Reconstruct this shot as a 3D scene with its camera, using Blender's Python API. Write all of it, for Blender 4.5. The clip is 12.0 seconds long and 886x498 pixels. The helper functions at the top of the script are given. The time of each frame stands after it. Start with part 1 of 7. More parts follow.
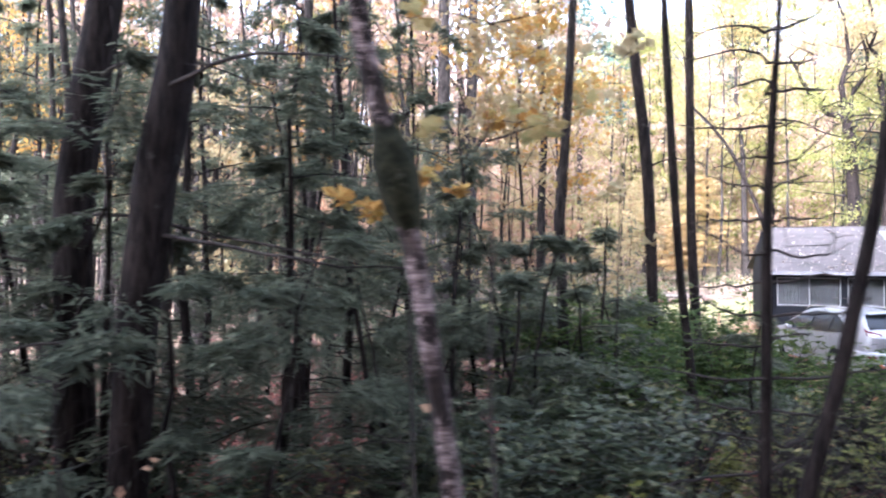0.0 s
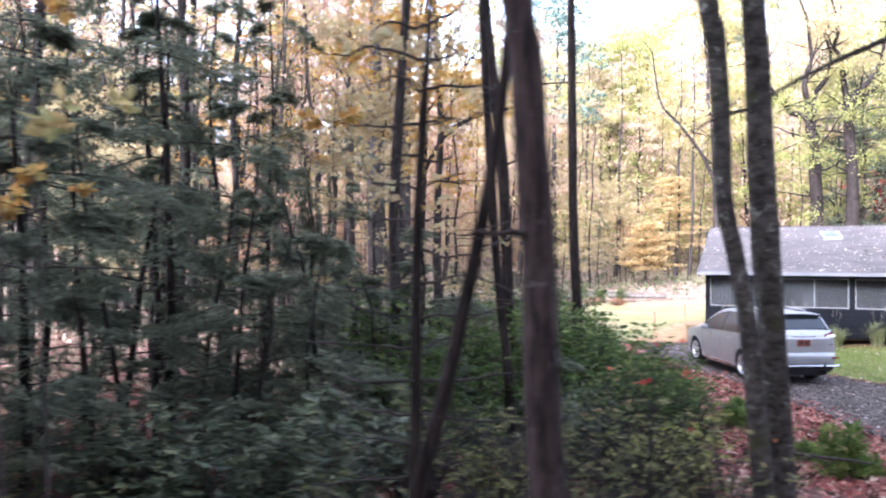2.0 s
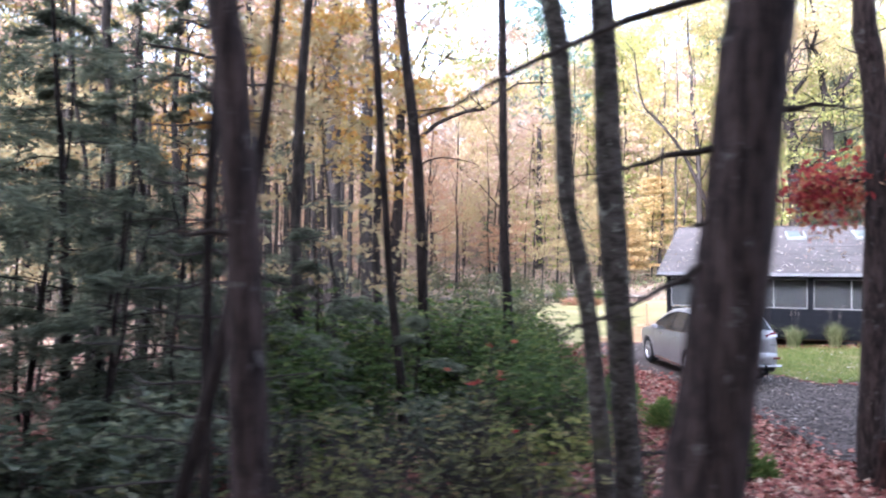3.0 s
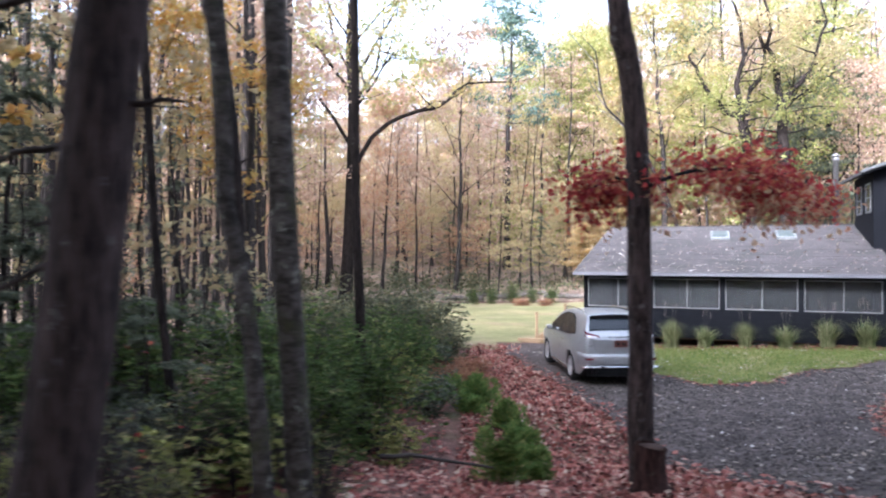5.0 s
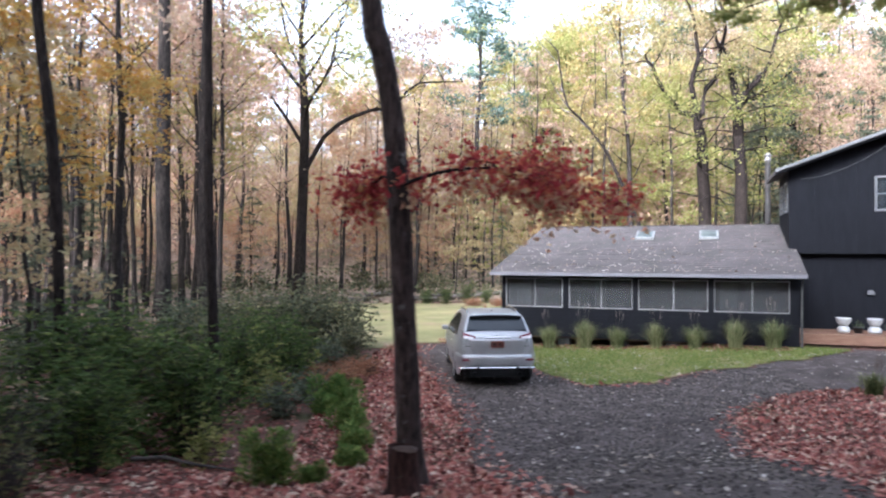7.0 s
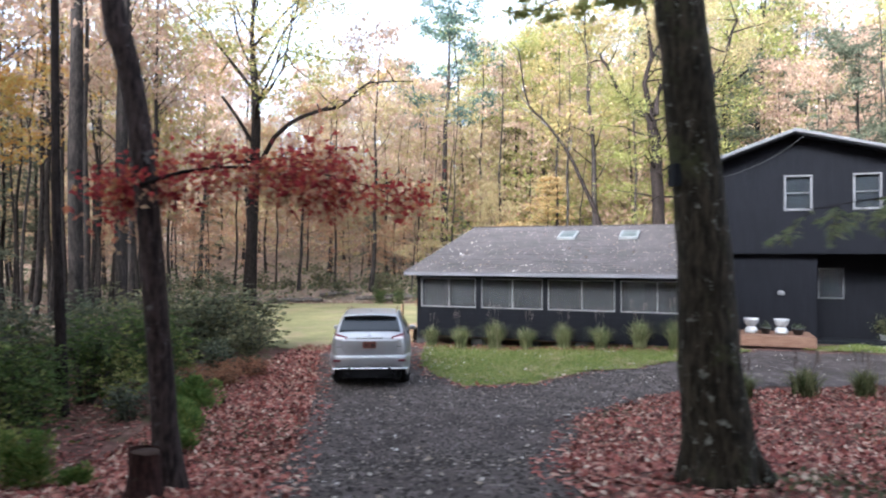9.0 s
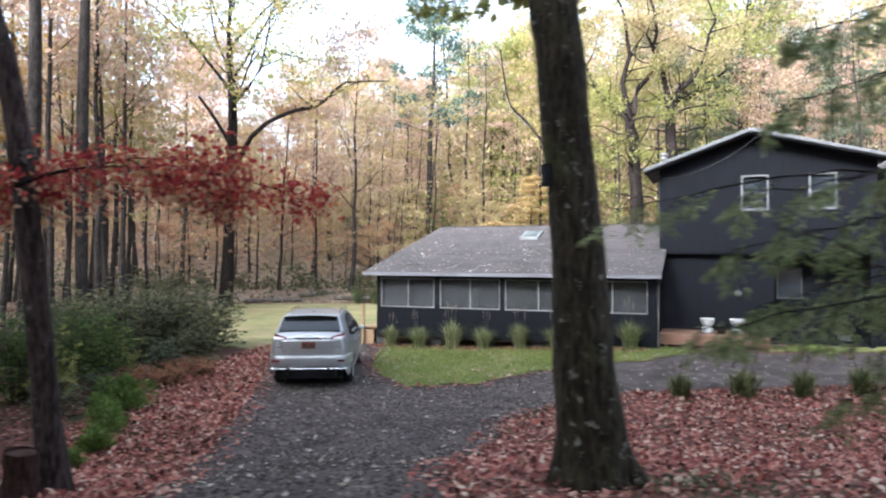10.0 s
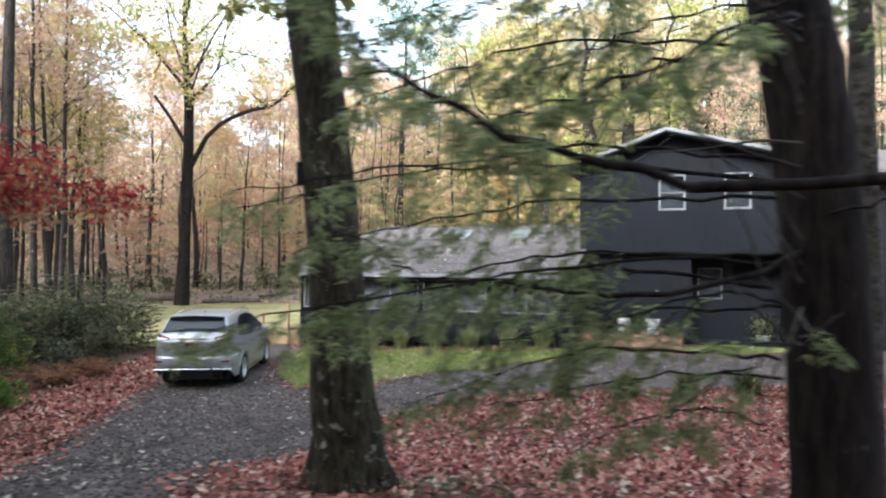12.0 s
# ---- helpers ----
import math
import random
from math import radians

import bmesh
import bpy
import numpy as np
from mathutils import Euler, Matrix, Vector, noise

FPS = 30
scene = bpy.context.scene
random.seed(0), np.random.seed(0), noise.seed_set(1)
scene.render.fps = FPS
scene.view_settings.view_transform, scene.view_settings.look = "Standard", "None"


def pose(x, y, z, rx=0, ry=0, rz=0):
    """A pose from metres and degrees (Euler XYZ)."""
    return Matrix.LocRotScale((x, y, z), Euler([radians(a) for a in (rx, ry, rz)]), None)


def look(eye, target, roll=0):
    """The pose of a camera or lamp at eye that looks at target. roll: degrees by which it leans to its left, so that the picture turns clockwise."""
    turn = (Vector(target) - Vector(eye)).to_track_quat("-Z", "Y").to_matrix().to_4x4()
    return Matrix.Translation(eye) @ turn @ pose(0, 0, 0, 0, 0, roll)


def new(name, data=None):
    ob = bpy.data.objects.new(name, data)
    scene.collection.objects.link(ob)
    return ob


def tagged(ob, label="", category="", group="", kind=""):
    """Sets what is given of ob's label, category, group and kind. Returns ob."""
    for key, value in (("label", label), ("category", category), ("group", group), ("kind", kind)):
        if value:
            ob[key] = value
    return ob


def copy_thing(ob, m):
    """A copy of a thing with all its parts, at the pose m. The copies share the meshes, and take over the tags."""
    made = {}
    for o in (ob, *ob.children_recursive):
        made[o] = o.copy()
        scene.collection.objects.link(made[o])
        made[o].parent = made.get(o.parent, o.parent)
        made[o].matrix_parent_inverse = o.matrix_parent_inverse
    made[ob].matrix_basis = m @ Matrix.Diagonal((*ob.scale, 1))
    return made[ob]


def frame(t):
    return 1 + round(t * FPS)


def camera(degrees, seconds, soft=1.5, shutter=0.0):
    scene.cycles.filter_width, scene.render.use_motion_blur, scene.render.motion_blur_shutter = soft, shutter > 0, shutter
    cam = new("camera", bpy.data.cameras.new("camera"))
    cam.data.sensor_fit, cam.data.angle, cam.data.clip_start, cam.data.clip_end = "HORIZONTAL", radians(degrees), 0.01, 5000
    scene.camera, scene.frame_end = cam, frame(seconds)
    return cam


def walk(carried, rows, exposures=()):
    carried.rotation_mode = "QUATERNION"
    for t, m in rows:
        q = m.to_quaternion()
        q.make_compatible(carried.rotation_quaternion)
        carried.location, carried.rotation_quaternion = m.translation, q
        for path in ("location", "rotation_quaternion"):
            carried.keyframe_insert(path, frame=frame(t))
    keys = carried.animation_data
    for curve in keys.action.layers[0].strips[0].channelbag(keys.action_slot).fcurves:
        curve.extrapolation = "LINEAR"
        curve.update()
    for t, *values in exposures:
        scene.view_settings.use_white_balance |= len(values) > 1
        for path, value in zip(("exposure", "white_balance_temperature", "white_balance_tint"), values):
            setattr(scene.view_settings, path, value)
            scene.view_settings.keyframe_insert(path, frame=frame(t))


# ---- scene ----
# ---------------------------------------------------------------- camera
cam = camera(65.4, 12.0, soft=2.1, shutter=0.9)
EYE, DRIFT = 3.2, 0.034
PATH = [(0.0, 0.47), (0.5, 1.01), (1.0, 1.60), (1.5, 2.21), (2.0, 2.84), (2.5, 3.51), (3.0, 4.22), (3.5, 4.96), (3.7, 5.25),
        (5.5, 7.855), (6.0, 8.56), (6.5, 9.24), (7.0, 9.99), (7.2, 10.285), (8.8, 12.63), (9.0, 12.92), (9.5, 13.59), (10.0, 14.3), (10.5, 14.985), (11.0, 15.635), (11.5, 16.285), (12.0, 16.92)]
EXPOSURES = [(0.0, 4.3, 5300, 20), (2.0, 4.2, 5280, 20), (3.6, 3.95, 5270, 18), (5.6, 3.42, 5380, 14), (7.0, 3.36, 5440, 13), (10.5, 3.33, 5600, 8), (12.0, 3.45, 5700, 6)]
walk(cam, [(t, pose(x, DRIFT * x, EYE, 90.28, 0, 0)) for t, x in PATH], EXPOSURES)

# ---------------------------------------------------------------- light
SUN_UP, SUN_FROM = 27.0, 212.0      # elevation; compass bearing the light comes from (0 = ahead, clockwise)
world = bpy.data.worlds.new("sky")
scene.world = world
world.use_nodes = True
wn = world.node_tree.nodes
sky = wn.new("ShaderNodeTexSky")
sky.sky_type, sky.sun_disc = "NISHITA", False
sky.sun_elevation, sky.sun_rotation = radians(SUN_UP), radians(SUN_FROM)
sky.air_density, sky.dust_density, sky.ozone_density = 1.0, 5.0, 1.0
veil = wn.new("ShaderNodeHueSaturation")      # thin high cloud takes the blue out of the sky
veil.inputs["Saturation"].default_value = 0.38
world.node_tree.links.new(sky.outputs[0], veil.inputs["Color"])
world.node_tree.links.new(veil.outputs[0], wn["Background"].inputs[0])
wn["Background"].inputs[1].default_value = 0.085
sun = new("sun", bpy.data.lights.new("sun", "SUN"))
sun.data.energy, sun.data.angle, sun.data.color = 1.7, radians(28), (1.0, 0.95, 0.88)
a, e = radians(SUN_FROM), radians(SUN_UP)
sun.matrix_world = look((math.sin(a) * math.cos(e) * 50, math.cos(a) * math.cos(e) * 50, math.sin(e) * 50), (0, 0, 0))


# ---------------------------------------------------------------- materials
def base(name, rough=0.8, metal=0.0):
    m = bpy.data.materials.new(name)
    m.use_nodes = True
    t = m.node_tree
    b = t.nodes["Principled BSDF"]
    b.inputs["Roughness"].default_value, b.inputs["Metallic"].default_value = rough, metal
    if rough >= 0.7:
        b.inputs["Specular IOR Level"].default_value = 0.12
    return m, t, b


def node(t, kind, **kw):
    n = t.nodes.new("ShaderNode" + kind)
    for k, v in kw.items():
        n.inputs[k.replace("_", " ")].default_value = v
    return n


def ramp(t, source, stops):
    r = t.nodes.new("ShaderNodeValToRGB")
    while len(r.color_ramp.elements) < len(stops):
        r.color_ramp.elements.new(0.5)
    for el, (p, c) in zip(r.color_ramp.elements, stops):
        el.position, el.color = p, (*c, 1)
    t.links.new(source, r.inputs[0])
    return r


def coords(t, scale=(1, 1, 1), which="Object"):
    c, mp = t.nodes.new("ShaderNodeTexCoord"), t.nodes.new("ShaderNodeMapping")
    mp.inputs["Scale"].default_value = scale
    t.links.new(c.outputs[which], mp.inputs[0])
    return mp.outputs[0]


def noisy(t, vec, scale, detail=4.0, rough=0.6):
    n = node(t, "TexNoise", Scale=scale, Detail=detail, Roughness=rough)
    t.links.new(vec, n.inputs["Vector"])
    return n.outputs["Fac"]


def mixed(t, fac, c1, c2, mode="MIX"):
    m = t.nodes.new("ShaderNodeMix")
    m.data_type, m.blend_type = "RGBA", mode
    for v, s in ((fac, 0), (c1, 6), (c2, 7)):
        if isinstance(v, (int, float)):
            m.inputs[s].default_value = v
        elif isinstance(v, tuple):
            m.inputs[s].default_value = (*v, 1)
        else:
            t.links.new(v, m.inputs[s])
    return m.outputs[2]


def bumped(t, b, height, strength, distance):
    n = node(t, "Bump", Strength=strength, Distance=distance)
    t.links.new(height, n.inputs["Height"])
    t.links.new(n.outputs[0], b.inputs["Normal"])


def surface(name, stops, scale=3.0, rough=0.8, metal=0.0, stretch=(1, 1, 1), fine=40.0, bump=0.3, depth=0.01, dirt=None, dirt_scale=0.7):
    """Two scales of variation: a coarse ramp of colours and a fine grain."""
    m, t, b = base(name, rough, metal)
    v = coords(t, stretch)
    coarse, grain = noisy(t, v, scale, 5), noisy(t, v, fine, 3)
    col = ramp(t, coarse, stops).outputs[0]
    g = ramp(t, grain, [(0.3, (0.72, 0.72, 0.72)), (0.7, (1.2, 1.2, 1.2))]).outputs[0]
    col = mixed(t, 1.0, col, g, "MULTIPLY")
    if dirt:
        d = ramp(t, noisy(t, v, dirt_scale, 6, 0.7), [(0.52, (0, 0, 0)), (0.66, (1, 1, 1))]).outputs[0]
        col = mixed(t, d, col, dirt)
    t.links.new(col, b.inputs["Base Color"])
    bumped(t, b, grain, bump, depth)
    return m


def leafy(name, stops, rough=0.75, clear=0.55, spread=0.12, gloss=0.1):
    """Leaves: each island takes its own colour from the ramp; light shines through a little."""
    m, t, b = base(name, rough)
    b.inputs["Specular IOR Level"].default_value = gloss
    g, oi = t.nodes.new("ShaderNodeNewGeometry"), t.nodes.new("ShaderNodeObjectInfo")
    add = node(t, "Math")
    add.operation = "MULTIPLY_ADD"
    t.links.new(oi.outputs["Random"], add.inputs[0])
    add.inputs[1].default_value = spread
    t.links.new(g.outputs["Random Per Island"], add.inputs[2])
    sub = node(t, "Math")
    sub.operation = "SUBTRACT"
    sub.inputs[1].default_value = spread / 2
    t.links.new(add.outputs[0], sub.inputs[0])
    col = ramp(t, sub.outputs[0], stops).outputs[0]
    v = coords(t)
    col = mixed(t, 1.0, col, ramp(t, noisy(t, v, 25.0, 2), [(0.3, (0.7, 0.7, 0.7)), (0.7, (1.2, 1.2, 1.2))]).outputs[0], "MULTIPLY")
    t.links.new(col, b.inputs["Base Color"])
    tr, mx = t.nodes.new("ShaderNodeBsdfTranslucent"), t.nodes.new("ShaderNodeMixShader")
    t.links.new(col, tr.inputs[0])
    mx.inputs[0].default_value = clear
    t.links.new(b.outputs[0], mx.inputs[1])
    t.links.new(tr.outputs[0], mx.inputs[2])
    t.links.new(mx.outputs[0], t.nodes["Material Output"].inputs[0])
    return m


def barky(name, dark, light, lichen=None, lichen_at=0.6, ridges=(9, 9, 1.6), depth=0.02, moss=None, lichen_scale=13.0):
    m, t, b = base(name, 0.92)
    v, iso = coords(t, ridges), coords(t)
    ridge = noisy(t, v, 2.6, 6, 0.65)
    col = ramp(t, ridge, [(0.40, dark), (0.62, light)]).outputs[0]
    col = mixed(t, 1.0, col, ramp(t, noisy(t, iso, 1.3, 3), [(0.35, (0.65, 0.65, 0.65)), (0.7, (1.15, 1.15, 1.15))]).outputs[0], "MULTIPLY")
    if lichen:
        spot = ramp(t, noisy(t, iso, lichen_scale, 8, 0.72), [(lichen_at, (0, 0, 0)), (lichen_at + 0.05, (1, 1, 1))]).outputs[0]
        col = mixed(t, spot, col, lichen)
    if moss:
        spot = ramp(t, noisy(t, iso, 2.1, 5, 0.7), [(0.55, (0, 0, 0)), (0.68, (1, 1, 1))]).outputs[0]
        col = mixed(t, spot, col, moss)
    t.links.new(col, b.inputs["Base Color"])
    bumped(t, b, ridge, 0.9, depth)
    return m


M = {}
M["bark"] = barky("grey_brown_bark", (0.016, 0.0115, 0.0108), (0.074, 0.053, 0.047), (0.10, 0.092, 0.085), 0.60, lichen_scale=7.0)
M["bark_dark"] = barky("dark_bark", (0.0065, 0.0047, 0.0042), (0.029, 0.0215, 0.0185), (0.046, 0.043, 0.038), 0.62, lichen_scale=6.0)
M["bark_oak"] = barky("lichened_bark", (0.009, 0.0075, 0.0047), (0.046, 0.037, 0.025), (0.14, 0.142, 0.115), 0.585, (7, 7, 1.6), 0.03, (0.036, 0.038, 0.016), 8.0)
M["bark_maple"] = barky("smooth_grey_bark", (0.024, 0.020, 0.0165), (0.078, 0.068, 0.059), (0.15, 0.15, 0.125), 0.585, (3, 3, 5), 0.008, (0.04, 0.041, 0.02), 6.0)
M["bark_birch"] = barky("birch_bark", (0.12, 0.085, 0.077), (0.42, 0.33, 0.305), (0.025, 0.019, 0.017), 0.45, (4, 4, 20), 0.008, (0.05, 0.038, 0.032), 8.0)
M["red_bark"] = barky("rotting_red_bark", (0.012, 0.006, 0.005), (0.058, 0.028, 0.023), (0.05, 0.045, 0.035), 0.62, lichen_scale=7.0)
M["burl"] = barky("mossy_burl", (0.012, 0.013, 0.007), (0.045, 0.045, 0.024), (0.07, 0.07, 0.045), 0.6, (6, 6, 6), 0.02, None, 9.0)
M["bark_far"] = barky("far_bark", (0.013, 0.0105, 0.0095), (0.05, 0.041, 0.036))
M["twig"] = surface("dead_twig", [(0.3, (0.022, 0.018, 0.016)), (0.7, (0.06, 0.05, 0.044))], 6.0, 0.9)
M["pale_twig"] = surface("pale_dead_twig", [(0.3, (0.045, 0.04, 0.035)), (0.7, (0.10, 0.09, 0.08))], 6.0, 0.9)
M["log_bark"] = barky("weathered_log", (0.06, 0.05, 0.042), (0.17, 0.145, 0.125), (0.2, 0.2, 0.17), 0.58, (2, 9, 9), 0.02, None, 6.0)
M["yellow"] = leafy("yellow_leaves", [(0.0, (0.36, 0.26, 0.10)), (0.35, (0.40, 0.31, 0.13)), (0.7, (0.35, 0.31, 0.13)), (1.0, (0.24, 0.25, 0.10))])
M["amber"] = leafy("amber_leaves", [(0.0, (0.38, 0.185, 0.05)), (0.5, (0.45, 0.275, 0.075)), (1.0, (0.40, 0.32, 0.11))])
M["gold"] = leafy("golden_leaves", [(0.0, (0.37, 0.265, 0.14)), (0.5, (0.42, 0.335, 0.18)), (1.0, (0.40, 0.36, 0.20))])
M["pale_gold"] = leafy("pale_golden_leaves", [(0.0, (0.46, 0.30, 0.13)), (0.5, (0.54, 0.40, 0.19)), (1.0, (0.55, 0.46, 0.26))])
M["orange"] = leafy("orange_leaves", [(0.0, (0.40, 0.20, 0.125)), (0.5, (0.46, 0.285, 0.17)), (1.0, (0.45, 0.345, 0.21))])
M["russet"] = leafy("russet_leaves", [(0.0, (0.36, 0.225, 0.165)), (0.5, (0.42, 0.295, 0.215)), (1.0, (0.44, 0.36, 0.26))])
M["lime"] = leafy("green_yellow_leaves", [(0.0, (0.165, 0.185, 0.055)), (0.5, (0.275, 0.28, 0.09)), (1.0, (0.36, 0.33, 0.13))])
M["green"] = leafy("green_leaves", [(0.0, (0.045, 0.08, 0.022)), (0.6, (0.085, 0.135, 0.03)), (1.0, (0.17, 0.19, 0.05))])
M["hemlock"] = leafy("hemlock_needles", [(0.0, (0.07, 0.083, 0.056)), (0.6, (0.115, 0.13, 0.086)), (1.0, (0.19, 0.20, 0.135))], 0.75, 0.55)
# lighter copy of the hemlock needles: sunlight on the sprays put into the colour
M["hemlock_near"] = leafy("sunlit_hemlock_needles", [(0.0, (0.12, 0.155, 0.07)), (0.6, (0.225, 0.255, 0.12)), (1.0, (0.35, 0.355, 0.18))], 0.75, 0.75)
M["pine"] = leafy("blue_green_needles", [(0.0, (0.055, 0.09, 0.072)), (1.0, (0.11, 0.155, 0.12))], 0.6, 0.35)
M["laurel"] = leafy("laurel_leaves", [(0.0, (0.031, 0.042, 0.022)), (0.7, (0.066, 0.083, 0.043)), (1.0, (0.155, 0.16, 0.09))], 0.42, 0.22, gloss=0.25)
M["rhodo"] = leafy("bush_leaves", [(0.0, (0.042, 0.068, 0.019)), (0.7, (0.085, 0.128, 0.036)), (1.0, (0.18, 0.20, 0.062))], 0.6, 0.45, gloss=0.12)
M["olive"] = leafy("olive_bush_leaves", [(0.0, (0.05, 0.055, 0.03)), (0.7, (0.10, 0.105, 0.055)), (1.0, (0.17, 0.15, 0.07))], 0.5, 0.22)
M["thin_green"] = leafy("dull_shrub_leaves", [(0.0, (0.09, 0.10, 0.045)), (0.6, (0.165, 0.17, 0.075)), (0.9, (0.27, 0.24, 0.11)), (1.0, (0.31, 0.17, 0.085))], 0.7, 0.5)
M["red"] = leafy("crimson_leaves", [(0.0, (0.17, 0.021, 0.026)), (0.55, (0.33, 0.044, 0.044)), (0.85, (0.41, 0.10, 0.06)), (1.0, (0.40, 0.21, 0.09))], 0.5, 0.5)
M["litter"] = leafy("fallen_leaves", [(0.0, (0.035, 0.013, 0.010)), (0.25, (0.14, 0.042, 0.033)), (0.5, (0.27, 0.088, 0.070)), (0.70, (0.35, 0.145, 0.105)), (0.86, (0.42, 0.235, 0.18)), (1.0, (0.50, 0.40, 0.30))], 0.7, 0.15, 0.0)
M["pale_litter"] = leafy("pale_fallen_leaves", [(0.0, (0.24, 0.18, 0.13)), (0.6, (0.38, 0.33, 0.27)), (1.0, (0.50, 0.47, 0.43))], 0.7, 0.12, 0.0)
M["tuft"] = leafy("ornamental_grass_blades", [(0.0, (0.11, 0.14, 0.055)), (0.6, (0.24, 0.26, 0.12)), (1.0, (0.42, 0.38, 0.22))], 0.7, 0.4)
M["low_tuft"] = leafy("dull_grass_blades", [(0.0, (0.05, 0.06, 0.025)), (0.6, (0.10, 0.12, 0.045)), (1.0, (0.22, 0.20, 0.10))], 0.7, 0.4)
M["plume"] = leafy("grass_plumes", [(0.0, (0.10, 0.08, 0.07)), (1.0, (0.19, 0.155, 0.13))], 0.8, 0.3)
M["blade"] = leafy("lawn_blades", [(0.0, (0.105, 0.15, 0.036)), (0.6, (0.19, 0.235, 0.062)), (1.0, (0.33, 0.30, 0.12))], 0.7, 0.35)
M["fern"] = leafy("rusty_fern", [(0.0, (0.17, 0.075, 0.045)), (0.6, (0.26, 0.125, 0.07)), (1.0, (0.30, 0.18, 0.10))], 0.7, 0.25)
M["conifer"] = leafy("young_conifer_needles", [(0.0, (0.06, 0.11, 0.028)), (0.6, (0.12, 0.19, 0.045)), (1.0, (0.24, 0.26, 0.075))], 0.6, 0.35)
M["forest_floor"] = surface("forest_floor", [(0.25, (0.058, 0.035, 0.028)), (0.5, (0.14, 0.075, 0.06)), (0.75, (0.24, 0.14, 0.108))], 5.0, 0.95, fine=26.0, bump=1.0, depth=0.05, dirt=(0.08, 0.085, 0.04), dirt_scale=0.35)
M["hill_floor"] = surface("dry_leaf_floor", [(0.25, (0.11, 0.08, 0.062)), (0.5, (0.19, 0.14, 0.108)), (0.75, (0.27, 0.205, 0.16))], 1.5, 0.95, fine=9.0, bump=1.0, depth=0.08, dirt=(0.16, 0.15, 0.08), dirt_scale=0.25)
M["gravel"] = surface("dark_gravel", [(0.3, (0.058, 0.046, 0.042)), (0.7, (0.115, 0.096, 0.087))], 1.1, 0.95, fine=28.0, bump=1.0, depth=0.06, dirt=(0.17, 0.142, 0.128), dirt_scale=3.1)
M["gravel_stone"] = leafy("loose_gravel_stone", [(0.0, (0.028, 0.024, 0.021)), (0.6, (0.070, 0.060, 0.053)), (0.9, (0.13, 0.112, 0.098)), (1.0, (0.24, 0.21, 0.185))], 0.9, 0.0, 0.0)
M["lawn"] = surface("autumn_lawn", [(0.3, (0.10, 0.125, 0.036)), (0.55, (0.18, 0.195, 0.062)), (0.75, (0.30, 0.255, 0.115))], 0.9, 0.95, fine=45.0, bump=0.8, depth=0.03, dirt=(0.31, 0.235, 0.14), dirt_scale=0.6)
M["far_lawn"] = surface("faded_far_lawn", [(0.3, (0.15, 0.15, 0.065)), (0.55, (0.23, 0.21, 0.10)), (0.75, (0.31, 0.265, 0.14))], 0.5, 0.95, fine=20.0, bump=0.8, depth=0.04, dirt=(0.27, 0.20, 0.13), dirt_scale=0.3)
M["siding"] = surface("charcoal_siding", [(0.3, (0.0052, 0.0056, 0.0076)), (0.7, (0.0082, 0.0086, 0.0114))], 1.2, 0.8, stretch=(6, 6, 1), fine=30.0, bump=0.25, depth=0.004)
M["siding"].node_tree.nodes["Principled BSDF"].inputs["Specular IOR Level"].default_value = 0.12
M["soffit"] = surface("dark_soffit", [(0.3, (0.008, 0.009, 0.011)), (0.7, (0.013, 0.014, 0.016))], 2.0, 0.85)
M["trim"] = surface("pale_grey_trim", [(0.3, (0.095, 0.095, 0.098)), (0.7, (0.14, 0.14, 0.143))], 2.0, 0.6, bump=0.1, depth=0.002)
M["screen_frame"] = surface("dull_screen_frame", [(0.3, (0.17, 0.165, 0.158)), (0.7, (0.24, 0.23, 0.22))], 2.0, 0.6, bump=0.1, depth=0.002)
M["kerb_dull"] = surface("dull_window_frame", [(0.3, (0.07, 0.07, 0.07)), (0.7, (0.11, 0.11, 0.11))], 2.0, 0.6, bump=0.1, depth=0.002)
M["kerb_metal"] = surface("skylight_kerb", [(0.3, (0.20, 0.205, 0.20)), (0.7, (0.28, 0.285, 0.275))], 3.0, 0.5, bump=0.1, depth=0.002)
M["fascia"] = surface("weathered_fascia", [(0.3, (0.12, 0.115, 0.125)), (0.7, (0.175, 0.168, 0.18))], 1.1, 0.6, stretch=(1, 1, 8), bump=0.15, depth=0.003)
M["shingle"] = surface("asphalt_shingle", [(0.3, (0.070, 0.061, 0.060)), (0.7, (0.108, 0.095, 0.091))], 1.4, 0.95, fine=60.0, bump=0.6, depth=0.006, dirt=(0.06, 0.056, 0.052), dirt_scale=0.9)
M["deck"] = surface("stained_deck_board", [(0.3, (0.15, 0.082, 0.055)), (0.7, (0.23, 0.14, 0.095))], 2.5, 0.75, stretch=(1, 8, 8), fine=30.0)
M["lumber"] = surface("new_lumber", [(0.3, (0.25, 0.165, 0.095)), (0.7, (0.36, 0.25, 0.15))], 2.5, 0.75, stretch=(1, 8, 8), fine=30.0)
M["block"] = surface("concrete_block", [(0.3, (0.05, 0.05, 0.048)), (0.7, (0.09, 0.088, 0.082))], 4.0, 0.95)
M["urn"] = surface("white_urn", [(0.3, (0.33, 0.33, 0.325)), (0.7, (0.43, 0.43, 0.42))], 3.0, 0.5, bump=0.05, depth=0.002)
M["pot"] = surface("black_pot", [(0.3, (0.018, 0.018, 0.018)), (0.7, (0.03, 0.03, 0.03))], 3.0, 0.5)
M["steel"] = surface("dull_flue_steel", [(0.3, (0.16, 0.15, 0.145)), (0.7, (0.26, 0.25, 0.245))], 3.0, 0.6, 0.6)
M["cut_wood"] = surface("cut_wood", [(0.3, (0.032, 0.02, 0.016)), (0.7, (0.075, 0.05, 0.038))], 8.0, 0.9)
